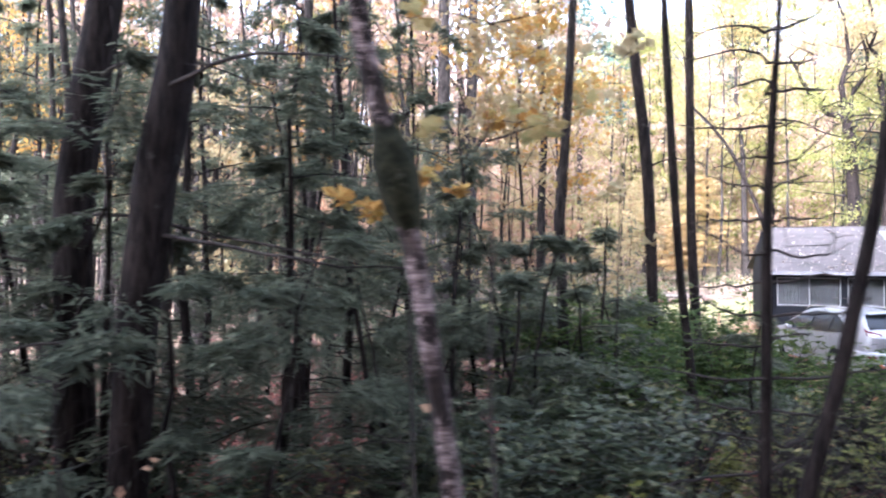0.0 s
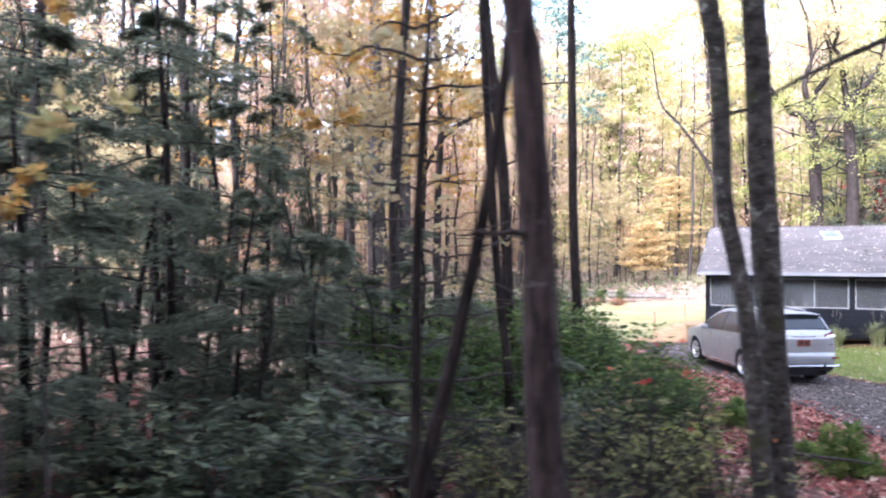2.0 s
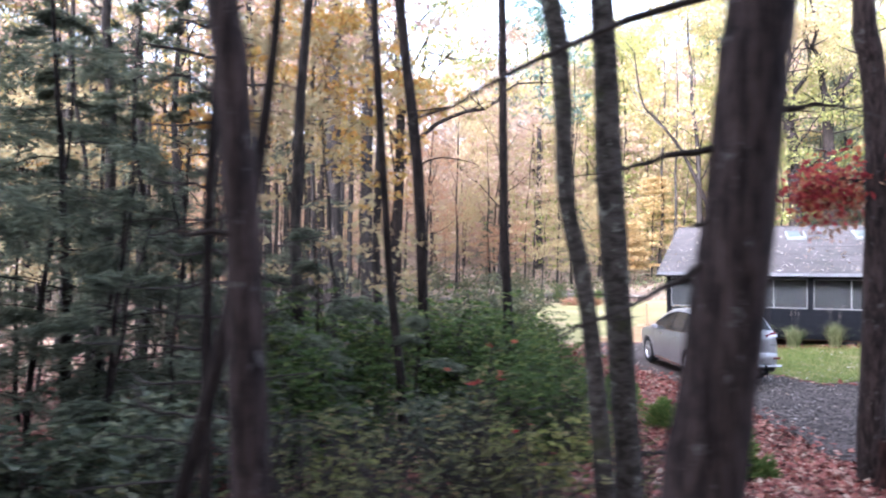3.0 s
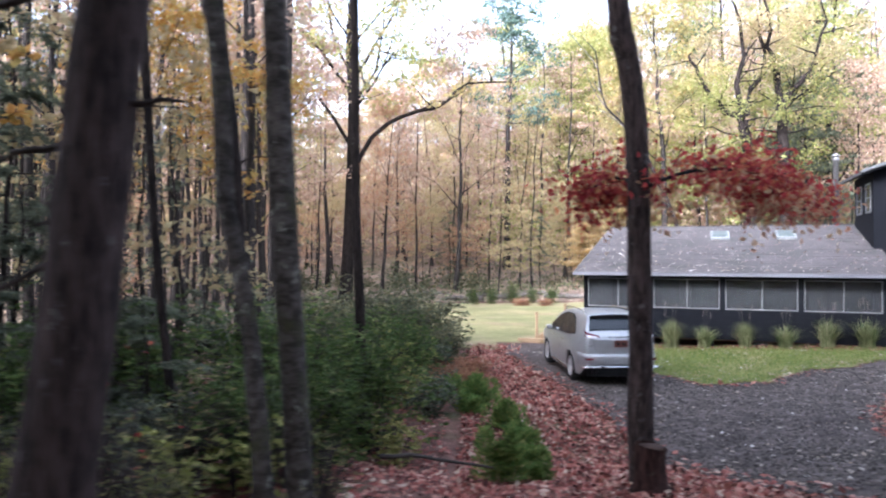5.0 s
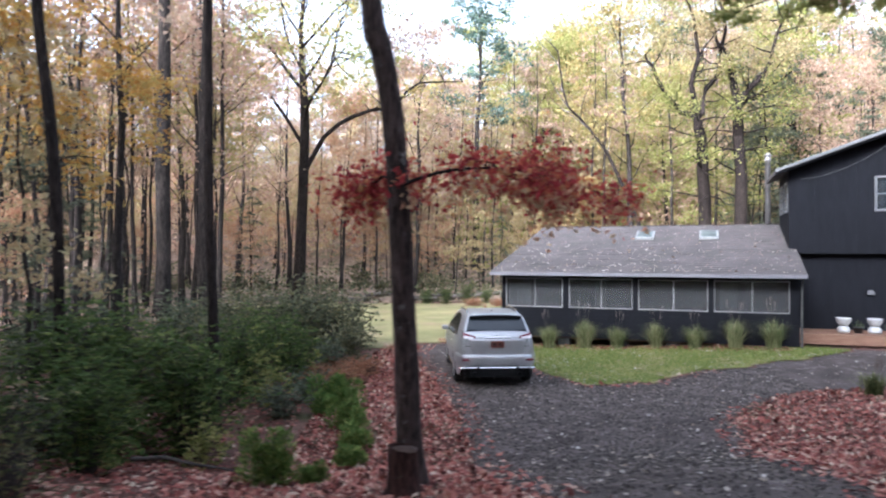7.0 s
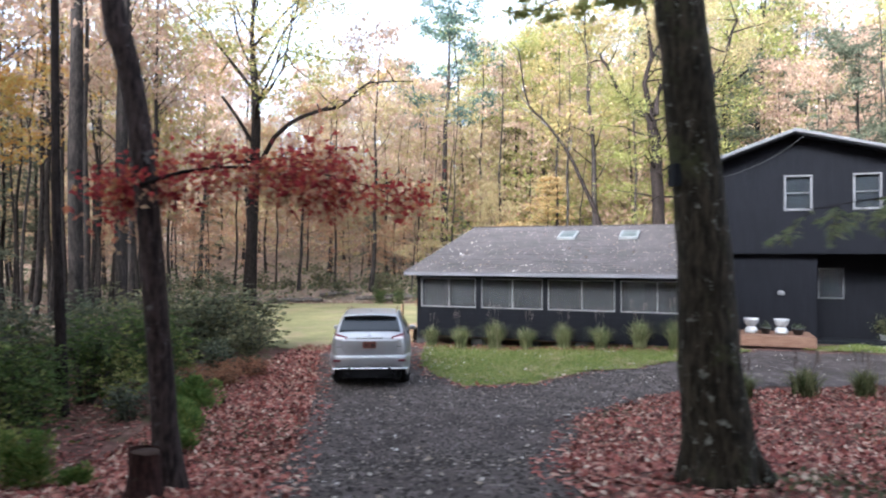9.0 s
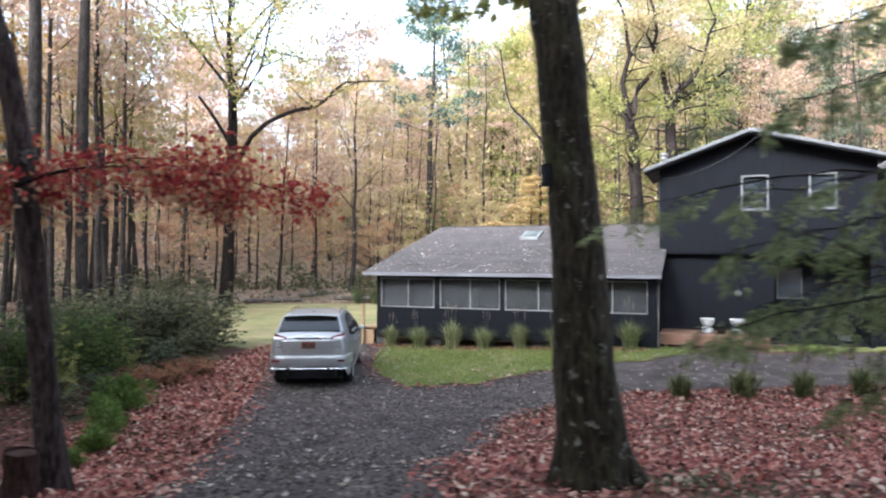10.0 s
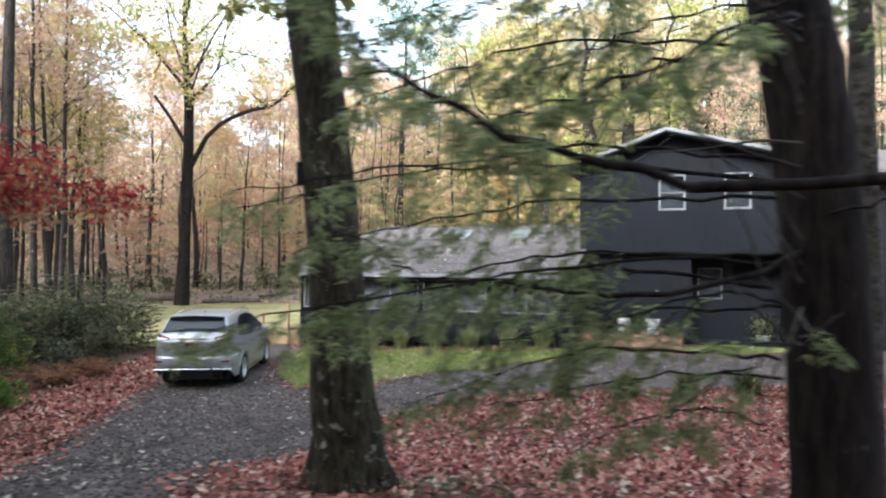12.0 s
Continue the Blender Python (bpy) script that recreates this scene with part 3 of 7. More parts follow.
def two_storey():
    x0, x1, y0, y1 = 0.14, 6.3, 2.27, 5.3
    peak_x, peak_z, el, er = 2.85, 7.0, (-0.3, 5.87), (6.55, 6.02)

    def under(x):
        return peak_z - 0.14 - (peak_x - x) * (peak_z - el[1]) / (peak_x - el[0]) if x < peak_x else peak_z - 0.14 - (x - peak_x) * (peak_z - er[1]) / (er[0] - peak_x)
    # front wall in pieces round the two windows
    wins = [(2.6, 3.38, 4.52, 5.61), (4.5, 5.25, 4.52, 5.61)]
    cuts = [x0, 2.6, 3.38, 4.5, 5.25, x1]
    for i, (a0, a1) in enumerate(zip(cuts, cuts[1:])):
        pieces = [(3.2, 4.52), (5.61, None)] if i in (1, 3) else [(3.2, None)]
        for z0, z1 in pieces:
            top = [(a1, under(a1)), *([(peak_x, under(peak_x))] if a0 < peak_x < a1 else []), (a0, under(a0))] if z1 is None else [(a1, z1), (a0, z1)]
            part("front_wall", prism([(a0, z0), (a1, z0), *top], y0, y0 + 0.16), "siding", house, "charcoal board siding")
    for x in (0.9, 1.5, 2.1, 3.95, 5.9):
        part("batten", box(x - 0.012, x + 0.012, y0 - 0.008, y0, 3.21, min(under(x), 6.2) - 0.02), "siding", house)
    for a0, a1, z0, z1 in wins:
        w = part("window", box(a0 + 0.05, a1 - 0.05, y0 + 0.07, y0 + 0.08, z0 + 0.05, z1 - 0.05), "glass", house, "double-hung window in a white frame")
        for q in ((a0 - 0.015, a1 + 0.015, z0 - 0.015, z0 + 0.05), (a0 - 0.015, a1 + 0.015, z1 - 0.04, z1 + 0.01)):
            part("frame", box(q[0], q[1], y0 - 0.03, y0 + 0.09, q[2], q[3], 0.005), "trim", w)
        for q in ((a0 - 0.012, a0 + 0.05), (a1 - 0.05, a1 + 0.012)):
            part("frame", box(q[0], q[1], y0 - 0.028, y0 + 0.09, z0 + 0.05, z1 - 0.04, 0.005), "trim", w)
        part("sash_rail", box(a0 + 0.05, a1 - 0.05, y0 + 0.03, y0 + 0.09, (z0 + z1) / 2 - 0.016, (z0 + z1) / 2 + 0.016), "kerb_dull", w)
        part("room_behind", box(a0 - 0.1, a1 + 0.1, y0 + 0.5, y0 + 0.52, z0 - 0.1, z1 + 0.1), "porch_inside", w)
    # side, back and floor of the upper storey
    part("side_wall", box(x0, x0 + 0.14, y0 + 0.16, y1, 2.9, under(x0) - 0.01), "siding", house)
    part("side_wall", box(x1 - 0.14, x1, y0 + 0.16, y1, 0.2, under(x1) - 0.01), "siding", house)
    part("back_wall", prism([(x0, 0.2), (x1, 0.2), (x1, under(x1)), (peak_x, under(peak_x)), (x0, under(x0))], y1, y1 + 0.14), "siding", house)
    part("overhang_floor", box(x0 + 0.01, x1 - 0.01, y0 + 0.01, y1, 3.16, 3.2), "soffit", house)
    for y in (3.0, 4.5):
        w = part("window", box(x0 - 0.012, x0 - 0.004, y - 0.36, y + 0.36, 4.6, 5.5), "glass", house, "window in a white frame on the side wall")
        for q in ((y - 0.42, y - 0.36, 4.54, 5.56), (y + 0.36, y + 0.42, 4.54, 5.56), (y - 0.36, y + 0.36, 4.54, 4.6), (y - 0.36, y + 0.36, 5.5, 5.56), (y - 0.36, y + 0.36, 5.03, 5.07)):
            part("frame", box(x0 - 0.035, x0 - 0.002, q[0], q[1], q[2], q[3], 0.004), "trim", w)
    # lower storey, set back under the overhang
    part("lower_wall", box(0.2, 3.55, 2.55, 2.7, 0.4, 3.16), "siding", house)
    for x in (0.8, 1.4, 2.0, 2.6, 3.2):
        part("batten", box(x - 0.01, x + 0.01, 2.543, 2.55, 0.6, 3.15), "siding", house)
    part("lower_return_wall", box(3.41, 3.55, 2.7, 3.6, 0.3, 3.16), "siding", house)
    part("recess_wall", box(3.55, 6.16, 3.6, 3.74, 0.3, 3.16), "siding", house)
    part("foundation", box(0.2, 6.2, 2.75, 10.9, -0.2, 0.42), "soffit", house)
    # single-storey rooms behind, under a continuation of the low roof
    part("rear_roof", prism([(y1 + 0.15, 4.2), (11.6, 2.45), (11.6, 2.36), (y1 + 0.15, 4.11)], -6.3, -0.37), "shingle", house).matrix_basis = Matrix.Rotation(radians(90), 4, "Z")
    part("rear_wall", box(0.21, 6.2, 11.0, 11.14, 0.0, 2.5), "siding", house)
    w = part("window", box(3.75, 4.42, 3.575, 3.585, 1.73, 2.66), "glass", house, "dim window with a thin pale frame in the recess")
    for q in ((3.71, 3.75, 1.69, 2.70), (4.42, 4.46, 1.69, 2.70), (3.75, 4.42, 1.69, 1.73), (3.75, 4.42, 2.66, 2.70)):
        part("frame", box(q[0], q[1], 3.55, 3.598, q[2], q[3], 0.003), "kerb_dull", w)
    lamp = part("porch_lamp", box(2.42, 2.62, 2.44, 2.548, 1.84, 1.95, 0.015), "trim", house, "small pale wall lamp")
    part("mount", box(2.46, 2.58, 2.52, 2.549, 1.95, 1.99), "trim", lamp)
    # gable roof with deep eaves and pale rake boards
    roof = part("gable_roof", prism([el, (peak_x, peak_z), er, (er[0], er[1] - 0.1), (peak_x, peak_z - 0.1), (el[0], el[1] - 0.1)], 1.69, 5.75), "shingle", house, "grey shingled gable roof")
    part("rake_board", prism([(el[0] - 0.02, el[1] + 0.015), (peak_x, peak_z + 0.02), (peak_x, peak_z - 0.075), (el[0] - 0.02, el[1] - 0.075)], 1.64, 1.688), "trim", roof, "pale grey rake board")
    part("rake_board", prism([(er[0] + 0.02, er[1] + 0.015), (peak_x, peak_z + 0.02), (peak_x, peak_z - 0.075), (er[0] + 0.02, er[1] - 0.075)], 1.64, 1.688), "trim", roof, "pale grey rake board")
    part("soffit", prism([(el[0], el[1] - 0.105), (peak_x, peak_z - 0.105), (er[0], er[1] - 0.105), (er[0], er[1] - 0.135), (peak_x, peak_z - 0.138), (el[0], el[1] - 0.135)], 1.70, 2.26), "soffit", roof)
    # low wing further along, mostly behind the branches
    part("far_wing_wall", box(6.3, 13.0, 3.0, 3.16, 0.2, 5.0), "siding", house)
    part("far_wing_roof", prism([(2.2, 5.55), (7.0, 6.7), (11.5, 5.4), (11.5, 5.3), (7.0, 6.58), (2.2, 5.43)], -13.2, -6.56), "shingle", house).matrix_basis = Matrix.Rotation(radians(90), 4, "Z")
    part("far_wing_side", box(12.86, 13.0, 3.16, 11.0, 0.2, 5.0), "siding", house)


porch()
two_storey()

flue = thing("chimney_flue", HOUSE @ pose(-0.05, 8.2, 0), "tall dull steel stove flue with a cap", "chimney")
part("pipe", lathe([(0.11, 3.2), (0.11, 6.95), (0.135, 6.96), (0.135, 7.08), (0.11, 7.09), (0.11, 7.13)], 16), "steel", flue)
part("cap", lathe([(0.05, 7.13), (0.17, 7.15), (0.17, 7.19), (0.03, 7.29)], 16), "steel", flue)

deck = thing("front_deck", HOUSE @ pose(0, 0, 0), "low stained wooden deck before the entrance", "deck")
for i in range(11):
    part("board", box(0.2, 3.28, 0.92 + i * 0.147, 0.92 + i * 0.147 + 0.138, 0.66, 0.69, 0.004), "deck", deck)
part("front_beam", box(0.2, 3.28, 0.88, 0.918, 0.38, 0.685, 0.004), "deck", deck)
part("side_beam", box(3.282, 3.32, 0.88, 2.5, 0.36, 0.685, 0.004), "deck", deck)
for x in (0.4, 1.9, 3.2):
    part("post", box(x - 0.05, x + 0.05, 1.0, 1.1, 0.1, 0.655), "deck", deck)

for x in (1.6, 2.45):
    u = thing("garden_urn", HOUSE @ pose(x, 1.6, 0.692) @ Matrix.Diagonal((0.96, 0.96, 0.92, 1)), "white hourglass garden urn on the deck", "planter", "urns on the deck")
    part("foot", lathe([(0.15, 0.0), (0.19, 0.03), (0.195, 0.1), (0.17, 0.18), (0.1, 0.235)], 24), "urn", u)
    part("bowl", lathe([(0.1, 0.235), (0.15, 0.27), (0.2, 0.36), (0.225, 0.46), (0.23, 0.5), (0.2, 0.5), (0.17, 0.4)], 24), "urn", u)
for x, s in ((2.0, 1.0), (2.9, 1.1)):
    u = thing("flower_pot", HOUSE @ pose(x, 1.55, 0.692), "small black plant pot with low dark growth", "planter", "black pots on the deck")
    part("pot", lathe([(0.1 * s, 0), (0.15 * s, 0.16), (0.165 * s, 0.16), (0.165 * s, 0.2), (0.13 * s, 0.2), (0.12 * s, 0.15)], 16), "pot", u)
    r = np.random.default_rng(int(x * 100))
    part("foliage", leaf_quads("pot_foliage", np.stack([r.normal(0, 0.07, 90), r.normal(0, 0.07, 90), 0.2 + abs(r.normal(0, 0.05, 90))], 1), 0.07, 0.03, r), "laurel", u)

# wooden steps and landing by the end of the porch
steps = thing("porch_steps", HOUSE @ pose(-9.34, 0.35, 0), "new timber steps with two posts", "steps")
for i in range(3):
    part("tread", box(-1.5 + i * 0.36, -1.12 + i * 0.36, 0.0, 1.3, 0.15 + i * 0.17, 0.19 + i * 0.17, 0.006), "lumber", steps)
    part("riser", box(-1.48 + i * 0.36, -1.45 + i * 0.36, 0.03, 1.27, -0.05 + i * 0.17, 0.15 + i * 0.17), "lumber", steps)
part("landing", box(-0.42, 0.29, 0.0, 1.6, 0.56, 0.61, 0.006), "lumber", steps)
for y in (0.02, 1.24):
    part("stringer", prism([(-1.5, -0.1), (0.0, -0.1), (0.0, 0.49), (-0.75, 0.49), (-1.5, 0.14)], y, y + 0.04), "lumber", steps)
for x, h in ((-1.42, 1.05), (-0.38, 1.38)):
    part("post", box(x - 0.045, x + 0.045, -0.1, -0.01, -0.1, h, 0.006), "lumber", steps)
single("border_timber", box(-2.35, -1.3, -0.07, 0.07, -0.04, 0.12, 0.012), "lumber", "long squared timber edging the gravel", "edging timber", HOUSE @ pose(-9.04, 0.1, 0))

planter = thing("planter", Matrix.Translation((27.0, 22.3, float(height(27.0, 22.3)))), "white pot with a grey-green bushy plant by the far wall", "planter")
part("pot", lathe([(0.17, 0.0), (0.18, 0.02), (0.21, 0.26), (0.225, 0.265), (0.225, 0.3), (0.19, 0.3), (0.18, 0.24)], 24), "urn", planter)
pr = np.random.default_rng(210)
part("foliage", leaf_quads("planter_foliage", np.array([0, 0, 0.55]) + pr.normal(0, 1, (520, 3)) * np.array([0.2, 0.2, 0.18]), 0.11, 0.04, pr), "olive", planter)

# service cable from the gable to the road side
cable = single("overhead_cable", tubes("overhead_cable", [(bent([HOUSE @ Vector(p) for p in ((3.1, 1.38, 6.75), (2.2, 1.3, 6.1), (1.1, 1.25, 5.62), (0.35, 1.2, 5.5))], 12), np.full(12, 0.006))], 5), "wire", "pale sagging cable fixed under the gable", "cable")

# ---------------------------------------------------------------- parked car
def car_materials():
    m, t, b = base("silver_paint", 0.34, 0.6)
    v = coords(t)
    fl = noisy(t, v, 900.0, 1)
    col = ramp(t, fl, [(0.3, (0.31, 0.315, 0.32)), (0.7, (0.39, 0.395, 0.40))]).outputs[0]
    dust = ramp(t, noisy(t, v, 2.2, 5), [(0.45, (1, 1, 1)), (0.75, (0.86, 0.85, 0.83))]).outputs[0]
    t.links.new(mixed(t, 1.0, col, dust, "MULTIPLY"), b.inputs["Base Color"])
    b.inputs["Coat Weight"].default_value = 0.35
    b.inputs["Coat Roughness"].default_value = 0.06
    M["paint"] = m
    M["car_glass"] = glassy("tinted_car_glass", (0.012, 0.015, 0.017), 0.05, 0.03, 0.6)
    M["chrome"] = surface("chrome_trim", [(0.3, (0.72, 0.72, 0.73)), (0.7, (0.82, 0.82, 0.83))], 5.0, 0.14, 1.0, bump=0.02, depth=0.001)
    M["tail_red"] = surface("red_lamp_lens", [(0.3, (0.075, 0.008, 0.014)), (0.7, (0.12, 0.013, 0.02))], 9.0, 0.15, bump=0.05, depth=0.001)
    M["tail_clear"] = surface("clear_lamp_lens", [(0.3, (0.55, 0.52, 0.52)), (0.7, (0.7, 0.68, 0.68))], 9.0, 0.15, bump=0.05, depth=0.001)
    M["tail_red"].node_tree.nodes["Principled BSDF"].inputs["Specular IOR Level"].default_value = 0.2
    M["plate"] = surface("orange_plate", [(0.3, (0.07, 0.016, 0.009)), (0.7, (0.10, 0.024, 0.012))], 9.0, 0.5)
    M["alloy"] = surface("alloy_rim", [(0.3, (0.5, 0.5, 0.51)), (0.7, (0.62, 0.62, 0.63))], 9.0, 0.3, 0.85, bump=0.05, depth=0.002)
    M["cladding"] = surface("dark_underbody", [(0.3, (0.006, 0.006, 0.0065)), (0.7, (0.012, 0.012, 0.013))], 6.0, 0.7)


car_materials()
CAR_L, REAR_AXLE, FRONT_AXLE, TYRE_R = 4.77, 1.05, 3.79, 0.37
TOP = [(0.0, 1.18), (0.03, 1.235), (0.08, 1.29), (0.14, 1.345), (0.19, 1.40), (0.30, 1.53), (0.40, 1.635), (0.5, 1.67), (0.74, 1.685), (1.0, 1.69), (1.5, 1.70), (2.1, 1.70), (2.55, 1.645), (2.85, 1.53),
       (3.2, 1.31), (3.5, 1.11), (3.9, 1.04), (4.3, 0.96), (4.6, 0.86), (4.77, 0.66)]
WIDE = [(0.0, 0.80), (0.05, 0.86), (0.14, 0.91), (0.35, 0.965), (0.8, 1.0), (3.9, 1.0), (4.3, 0.97), (4.55, 0.90), (4.7, 0.80), (4.77, 0.68)]
SIDE = [(0.2, 0.87), (0.32, 0.905), (0.55, 0.925), (0.78, 0.938), (0.95, 0.935), (1.08, 0.915), (1.2, 0.875), (1.35, 0.81), (1.5, 0.74), (1.6, 0.695), (1.7, 0.62)]


def along_table(table, v):
    return float(np.interp(v, [p[0] for p in table], [p[1] for p in table]))


def sill(y):
    z = 0.27 + 0.25 * max(0, (0.35 - y) / 0.35) + 0.06 * max(0, (y - 4.3) / 0.47)
    for ax in (REAR_AXLE, FRONT_AXLE):
        d = 0.43 ** 2 - (y - ax) ** 2
        if d > 0:
            z = max(z, TYRE_R + math.sqrt(d) - 0.02)
    return z


def half_width(y, z):
    flare = 0.012 * sum(math.exp(-((y - ax) / 0.42) ** 2) for ax in (REAR_AXLE, FRONT_AXLE)) * (1 if z < 1.0 else 0)
    return (along_table(SIDE, z) + flare) * along_table(WIDE, y)


def section(y, n=16):
    """Half outline from the sill up over the shoulder to the middle of the roof."""
    top, z0 = along_table(TOP, y), sill(y)
    edge = max(top - 0.055, z0 + 0.05)
    pts = [(half_width(y, z0 + (edge - z0) * i / (n - 6)), z0 + (edge - z0) * i / (n - 6)) for i in range(n - 5)]
    w = pts[-1][0]
    for f, dz in ((0.965, 0.022), (0.90, 0.038), (0.7, 0.048), (0.35, 0.054), (0.0, 0.055)):
        pts.append((w * f, edge + dz * (top - edge) / 0.055))
    return pts


def side_at(y, z, side, out=0.004):
    return Vector((side * (half_width(y, z) + out), y, z))


def panel(rows, thick=0.006):
    bm = bmesh.new()
    vs = [[bm.verts.new(p) for p in r] for r in rows]
    for r0, r1 in zip(vs, vs[1:]):
        for i in range(len(r0) - 1):
            bm.faces.new((r0[i], r0[i + 1], r1[i + 1], r1[i]))
    bmesh.ops.recalc_face_normals(bm, faces=bm.faces)
    for f in bm.faces:
        f.smooth = True
    return bm


def build_car():
    car = thing("parked_car", Matrix.Translation((11.24, 16.22, float(height(11.2, 17.5)) + 0.035)) @ Matrix.Rotation(radians(3.2), 4, "Z"), "silver sport utility car parked on the gravel", "car")
    ys = sorted({round(v, 3) for v in [*np.arange(0, 0.8, 0.05), *np.arange(0.8, CAR_L, 0.06), CAR_L, REAR_AXLE - 0.43, REAR_AXLE + 0.43, FRONT_AXLE - 0.43, FRONT_AXLE + 0.43]})
    rows = []
    for y in ys:
        s = section(y)
        rows.append([Vector((x, y, z)) for x, z in s] + [Vector((-x, y, z)) for x, z in s[-2::-1]])
    bm = panel(rows)
    bm.verts.ensure_lookup_table()
    n = len(rows[0])
    bm.faces.new([bm.verts[i] for i in range(n)])
    bm.faces.new([bm.verts[len(rows) * n - 1 - i] for i in range(n)])
    bmesh.ops.recalc_face_normals(bm, faces=bm.faces)
    body = part("body", bm, "paint", car, "silver metallic bodywork")
    part("underbody", box(-0.72, 0.72, 0.25, 4.5, 0.22, 0.75, 0.03), "cladding", car)
    part("rear_valance", box(-0.6, 0.6, 0.08, 0.4, 0.25, 0.535, 0.03), "cladding", car, "black lower bumper")
    # glass: rear screen, side windows, windscreen
    def skin(y, x, out):
        """On the top skin at a sideways place x."""
        s = section(y)
        top = s[-6:]
        w = top[0][0]
        z = np.interp(abs(x), [p[0] for p in top[::-1]], [p[1] for p in top[::-1]])
        return Vector((x, y - out * 0.75, z + out * 0.75))
    rows = []
    for i in range(7):
        y = 0.115 + 0.30 * i / 6
        w = section(y)[-6][0] * (0.93 - 0.02 * i / 6)
        rows.append([skin(y, w * (k / 6 - 1), 0.008) for k in range(13)])
    part("rear_window", panel(rows), "car_glass", car, "dark tinted rear window")
    rows = []
    for i in range(6):
        y = 2.80 + 0.62 * i / 5
        w = section(y)[-6][0] * 0.92
        rows.append([skin(y, w * (k / 6 - 1), 0.0) + Vector((0, 0.006, 0.01)) for k in range(13)])
    part("windscreen", panel(rows), "car_glass", car)
    for side in (-1, 1):
        def glass_top(y):
            return min(float(np.interp(y, [0.74, 0.95, 1.2, 1.5, 2.2, 2.7, 3.28], [1.215, 1.37, 1.51, 1.585, 1.58, 1.48, 1.19])), along_table(TOP, y) - 0.075)

        def glass_foot(y):
            return float(np.interp(y, [0.74, 1.1, 1.4, 3.28], [1.195, 1.17, 1.145, 1.08]))
        rows = [[side_at(y, glass_foot(y) - 0.02 + (glass_top(y) - glass_foot(y) + 0.035) * k / 5, side, 0.003) for k in range(6)] for y in np.linspace(0.74, 3.3, 30)]
        part("window_surround", panel(rows), "cladding", car)
        for y0, y1 in ((0.80, 1.36), (1.42, 2.16), (2.22, 3.22)):
            rows = [[side_at(y, glass_foot(y) + (glass_top(y) - glass_foot(y)) * k / 5, side, 0.007) for k in range(6)] for y in np.linspace(y0, y1, 9)]
            part("side_window", panel(rows), "car_glass", car, "dark tinted side window")
        rows = [[side_at(y, z, side, 0.01) for z in (glass_foot(y) - 0.035, glass_foot(y) - 0.015)] for y in np.linspace(1.0, 3.3, 16)]
        part("window_trim", panel(rows), "chrome", car)
        for y in (1.75, 2.75):
            part("door_handle", box(side * 0.94 - 0.018, side * 0.94 + 0.018, y - 0.11, y + 0.11, 0.93, 0.96, 0.008), "chrome", body)
        for y in (1.44, 2.21, 3.3):
            rows = [[side_at(y + d, z, side, 0.002) for d in (-0.004, 0.004)] for z in np.linspace(0.42, 1.02, 8)]
            part("door_seam", panel(rows), "cladding", body)
        # mirror
        mir = part("mirror", box(side * 1.02 - 0.085, side * 1.02 + 0.085, 2.96, 3.08, 1.05, 1.17, 0.035), "paint", car)
        part("stalk", box(min(side * 0.86, side * 1.0), max(side * 0.86, side * 1.0), 3.0, 3.06, 1.05, 1.09), "cladding", mir)
        # lamps wrap the rear corners
        rows = []
        for g in np.linspace(0, 1, 5):
            r = []
            for f in np.linspace(0, 1, 11):
                z = (1.165 + 0.015 * f) * (1 - g) + (1.215 + 0.13 * f) * g
                y = next((v for v in np.linspace(0.0, 0.4, 81) if along_table(TOP, v) - 0.03 > z), 0.3)
                y += 0.3 * max(0, f - 0.6) ** 1.5
                x = min(0.50 + 0.46 * f, half_width(y + 0.02, z) + 0.014)
                r.append(Vector((side * (x + 0.004), y - 0.05 + 0.02 * f, z)))
            rows.append(r)
        lamp = part("tail_lamp", panel(rows), "tail_red", car, "red and clear tail lamp")
        part("lens", panel([[p + Vector((side * 0.002, -0.006, 0)) for p in q[1:10]] for q in (rows[0], rows[1], rows[2])]), "tail_clear", lamp)
        part("reflector", box(side * 0.74 - 0.085, side * 0.74 + 0.085, -0.085, 0.03, 0.66, 0.70, 0.008), "tail_red", car)
        part("roof_rail", tubes("roof_rail", [(bent([(side * 0.61, 0.85, 1.66), (side * 0.61, 1.05, 1.715), (side * 0.62, 1.9, 1.73), (side * 0.61, 2.6, 1.70), (side * 0.60, 2.85, 1.58)], 18), np.full(18, 0.018))], 8), "chrome", car)
        part("exhaust", lathe([(0.045, 0.0), (0.045, 0.12), (0.035, 0.12), (0.033, 0.01)], 14), "cladding", car).matrix_basis = pose(side * 0.52, 0.09, 0.34, 90)
        part("rocker", box(min(side * 0.86, side * 0.915), max(side * 0.86, side * 0.915), 1.55, 3.3, 0.22, 0.31, 0.015), "chrome", car)
        for y in (REAR_AXLE, FRONT_AXLE):
            lip = [(side * (half_width(y + 0.43 * math.sin(q), TYRE_R + 0.4 * math.cos(q)) - 0.01), y + 0.425 * math.sin(q), TYRE_R - 0.02 + 0.425 * math.cos(q)) for q in np.linspace(-1.75, 1.75, 19)]
            part("wheel_arch", tubes("wheel_arch", [(np.array(lip), np.full(19, 0.022))], 6), "paint", body)
            wheel = part("wheel", lathe([(0.22, -0.115), (0.33, -0.115), (0.365, -0.07), (0.37, 0.0), (0.365, 0.07), (0.335, 0.115), (0.245, 0.115), (0.235, 0.05)], 36), "plain_black", car, "black tyre")
            wheel.matrix_basis = pose(side * 0.815, y, TYRE_R, 0, 90 * side, 0)
            part("rim", lathe([(0.238, 0.02), (0.248, 0.112), (0.232, 0.116), (0.21, 0.06), (0.2, 0.03)], 36), "alloy", wheel)
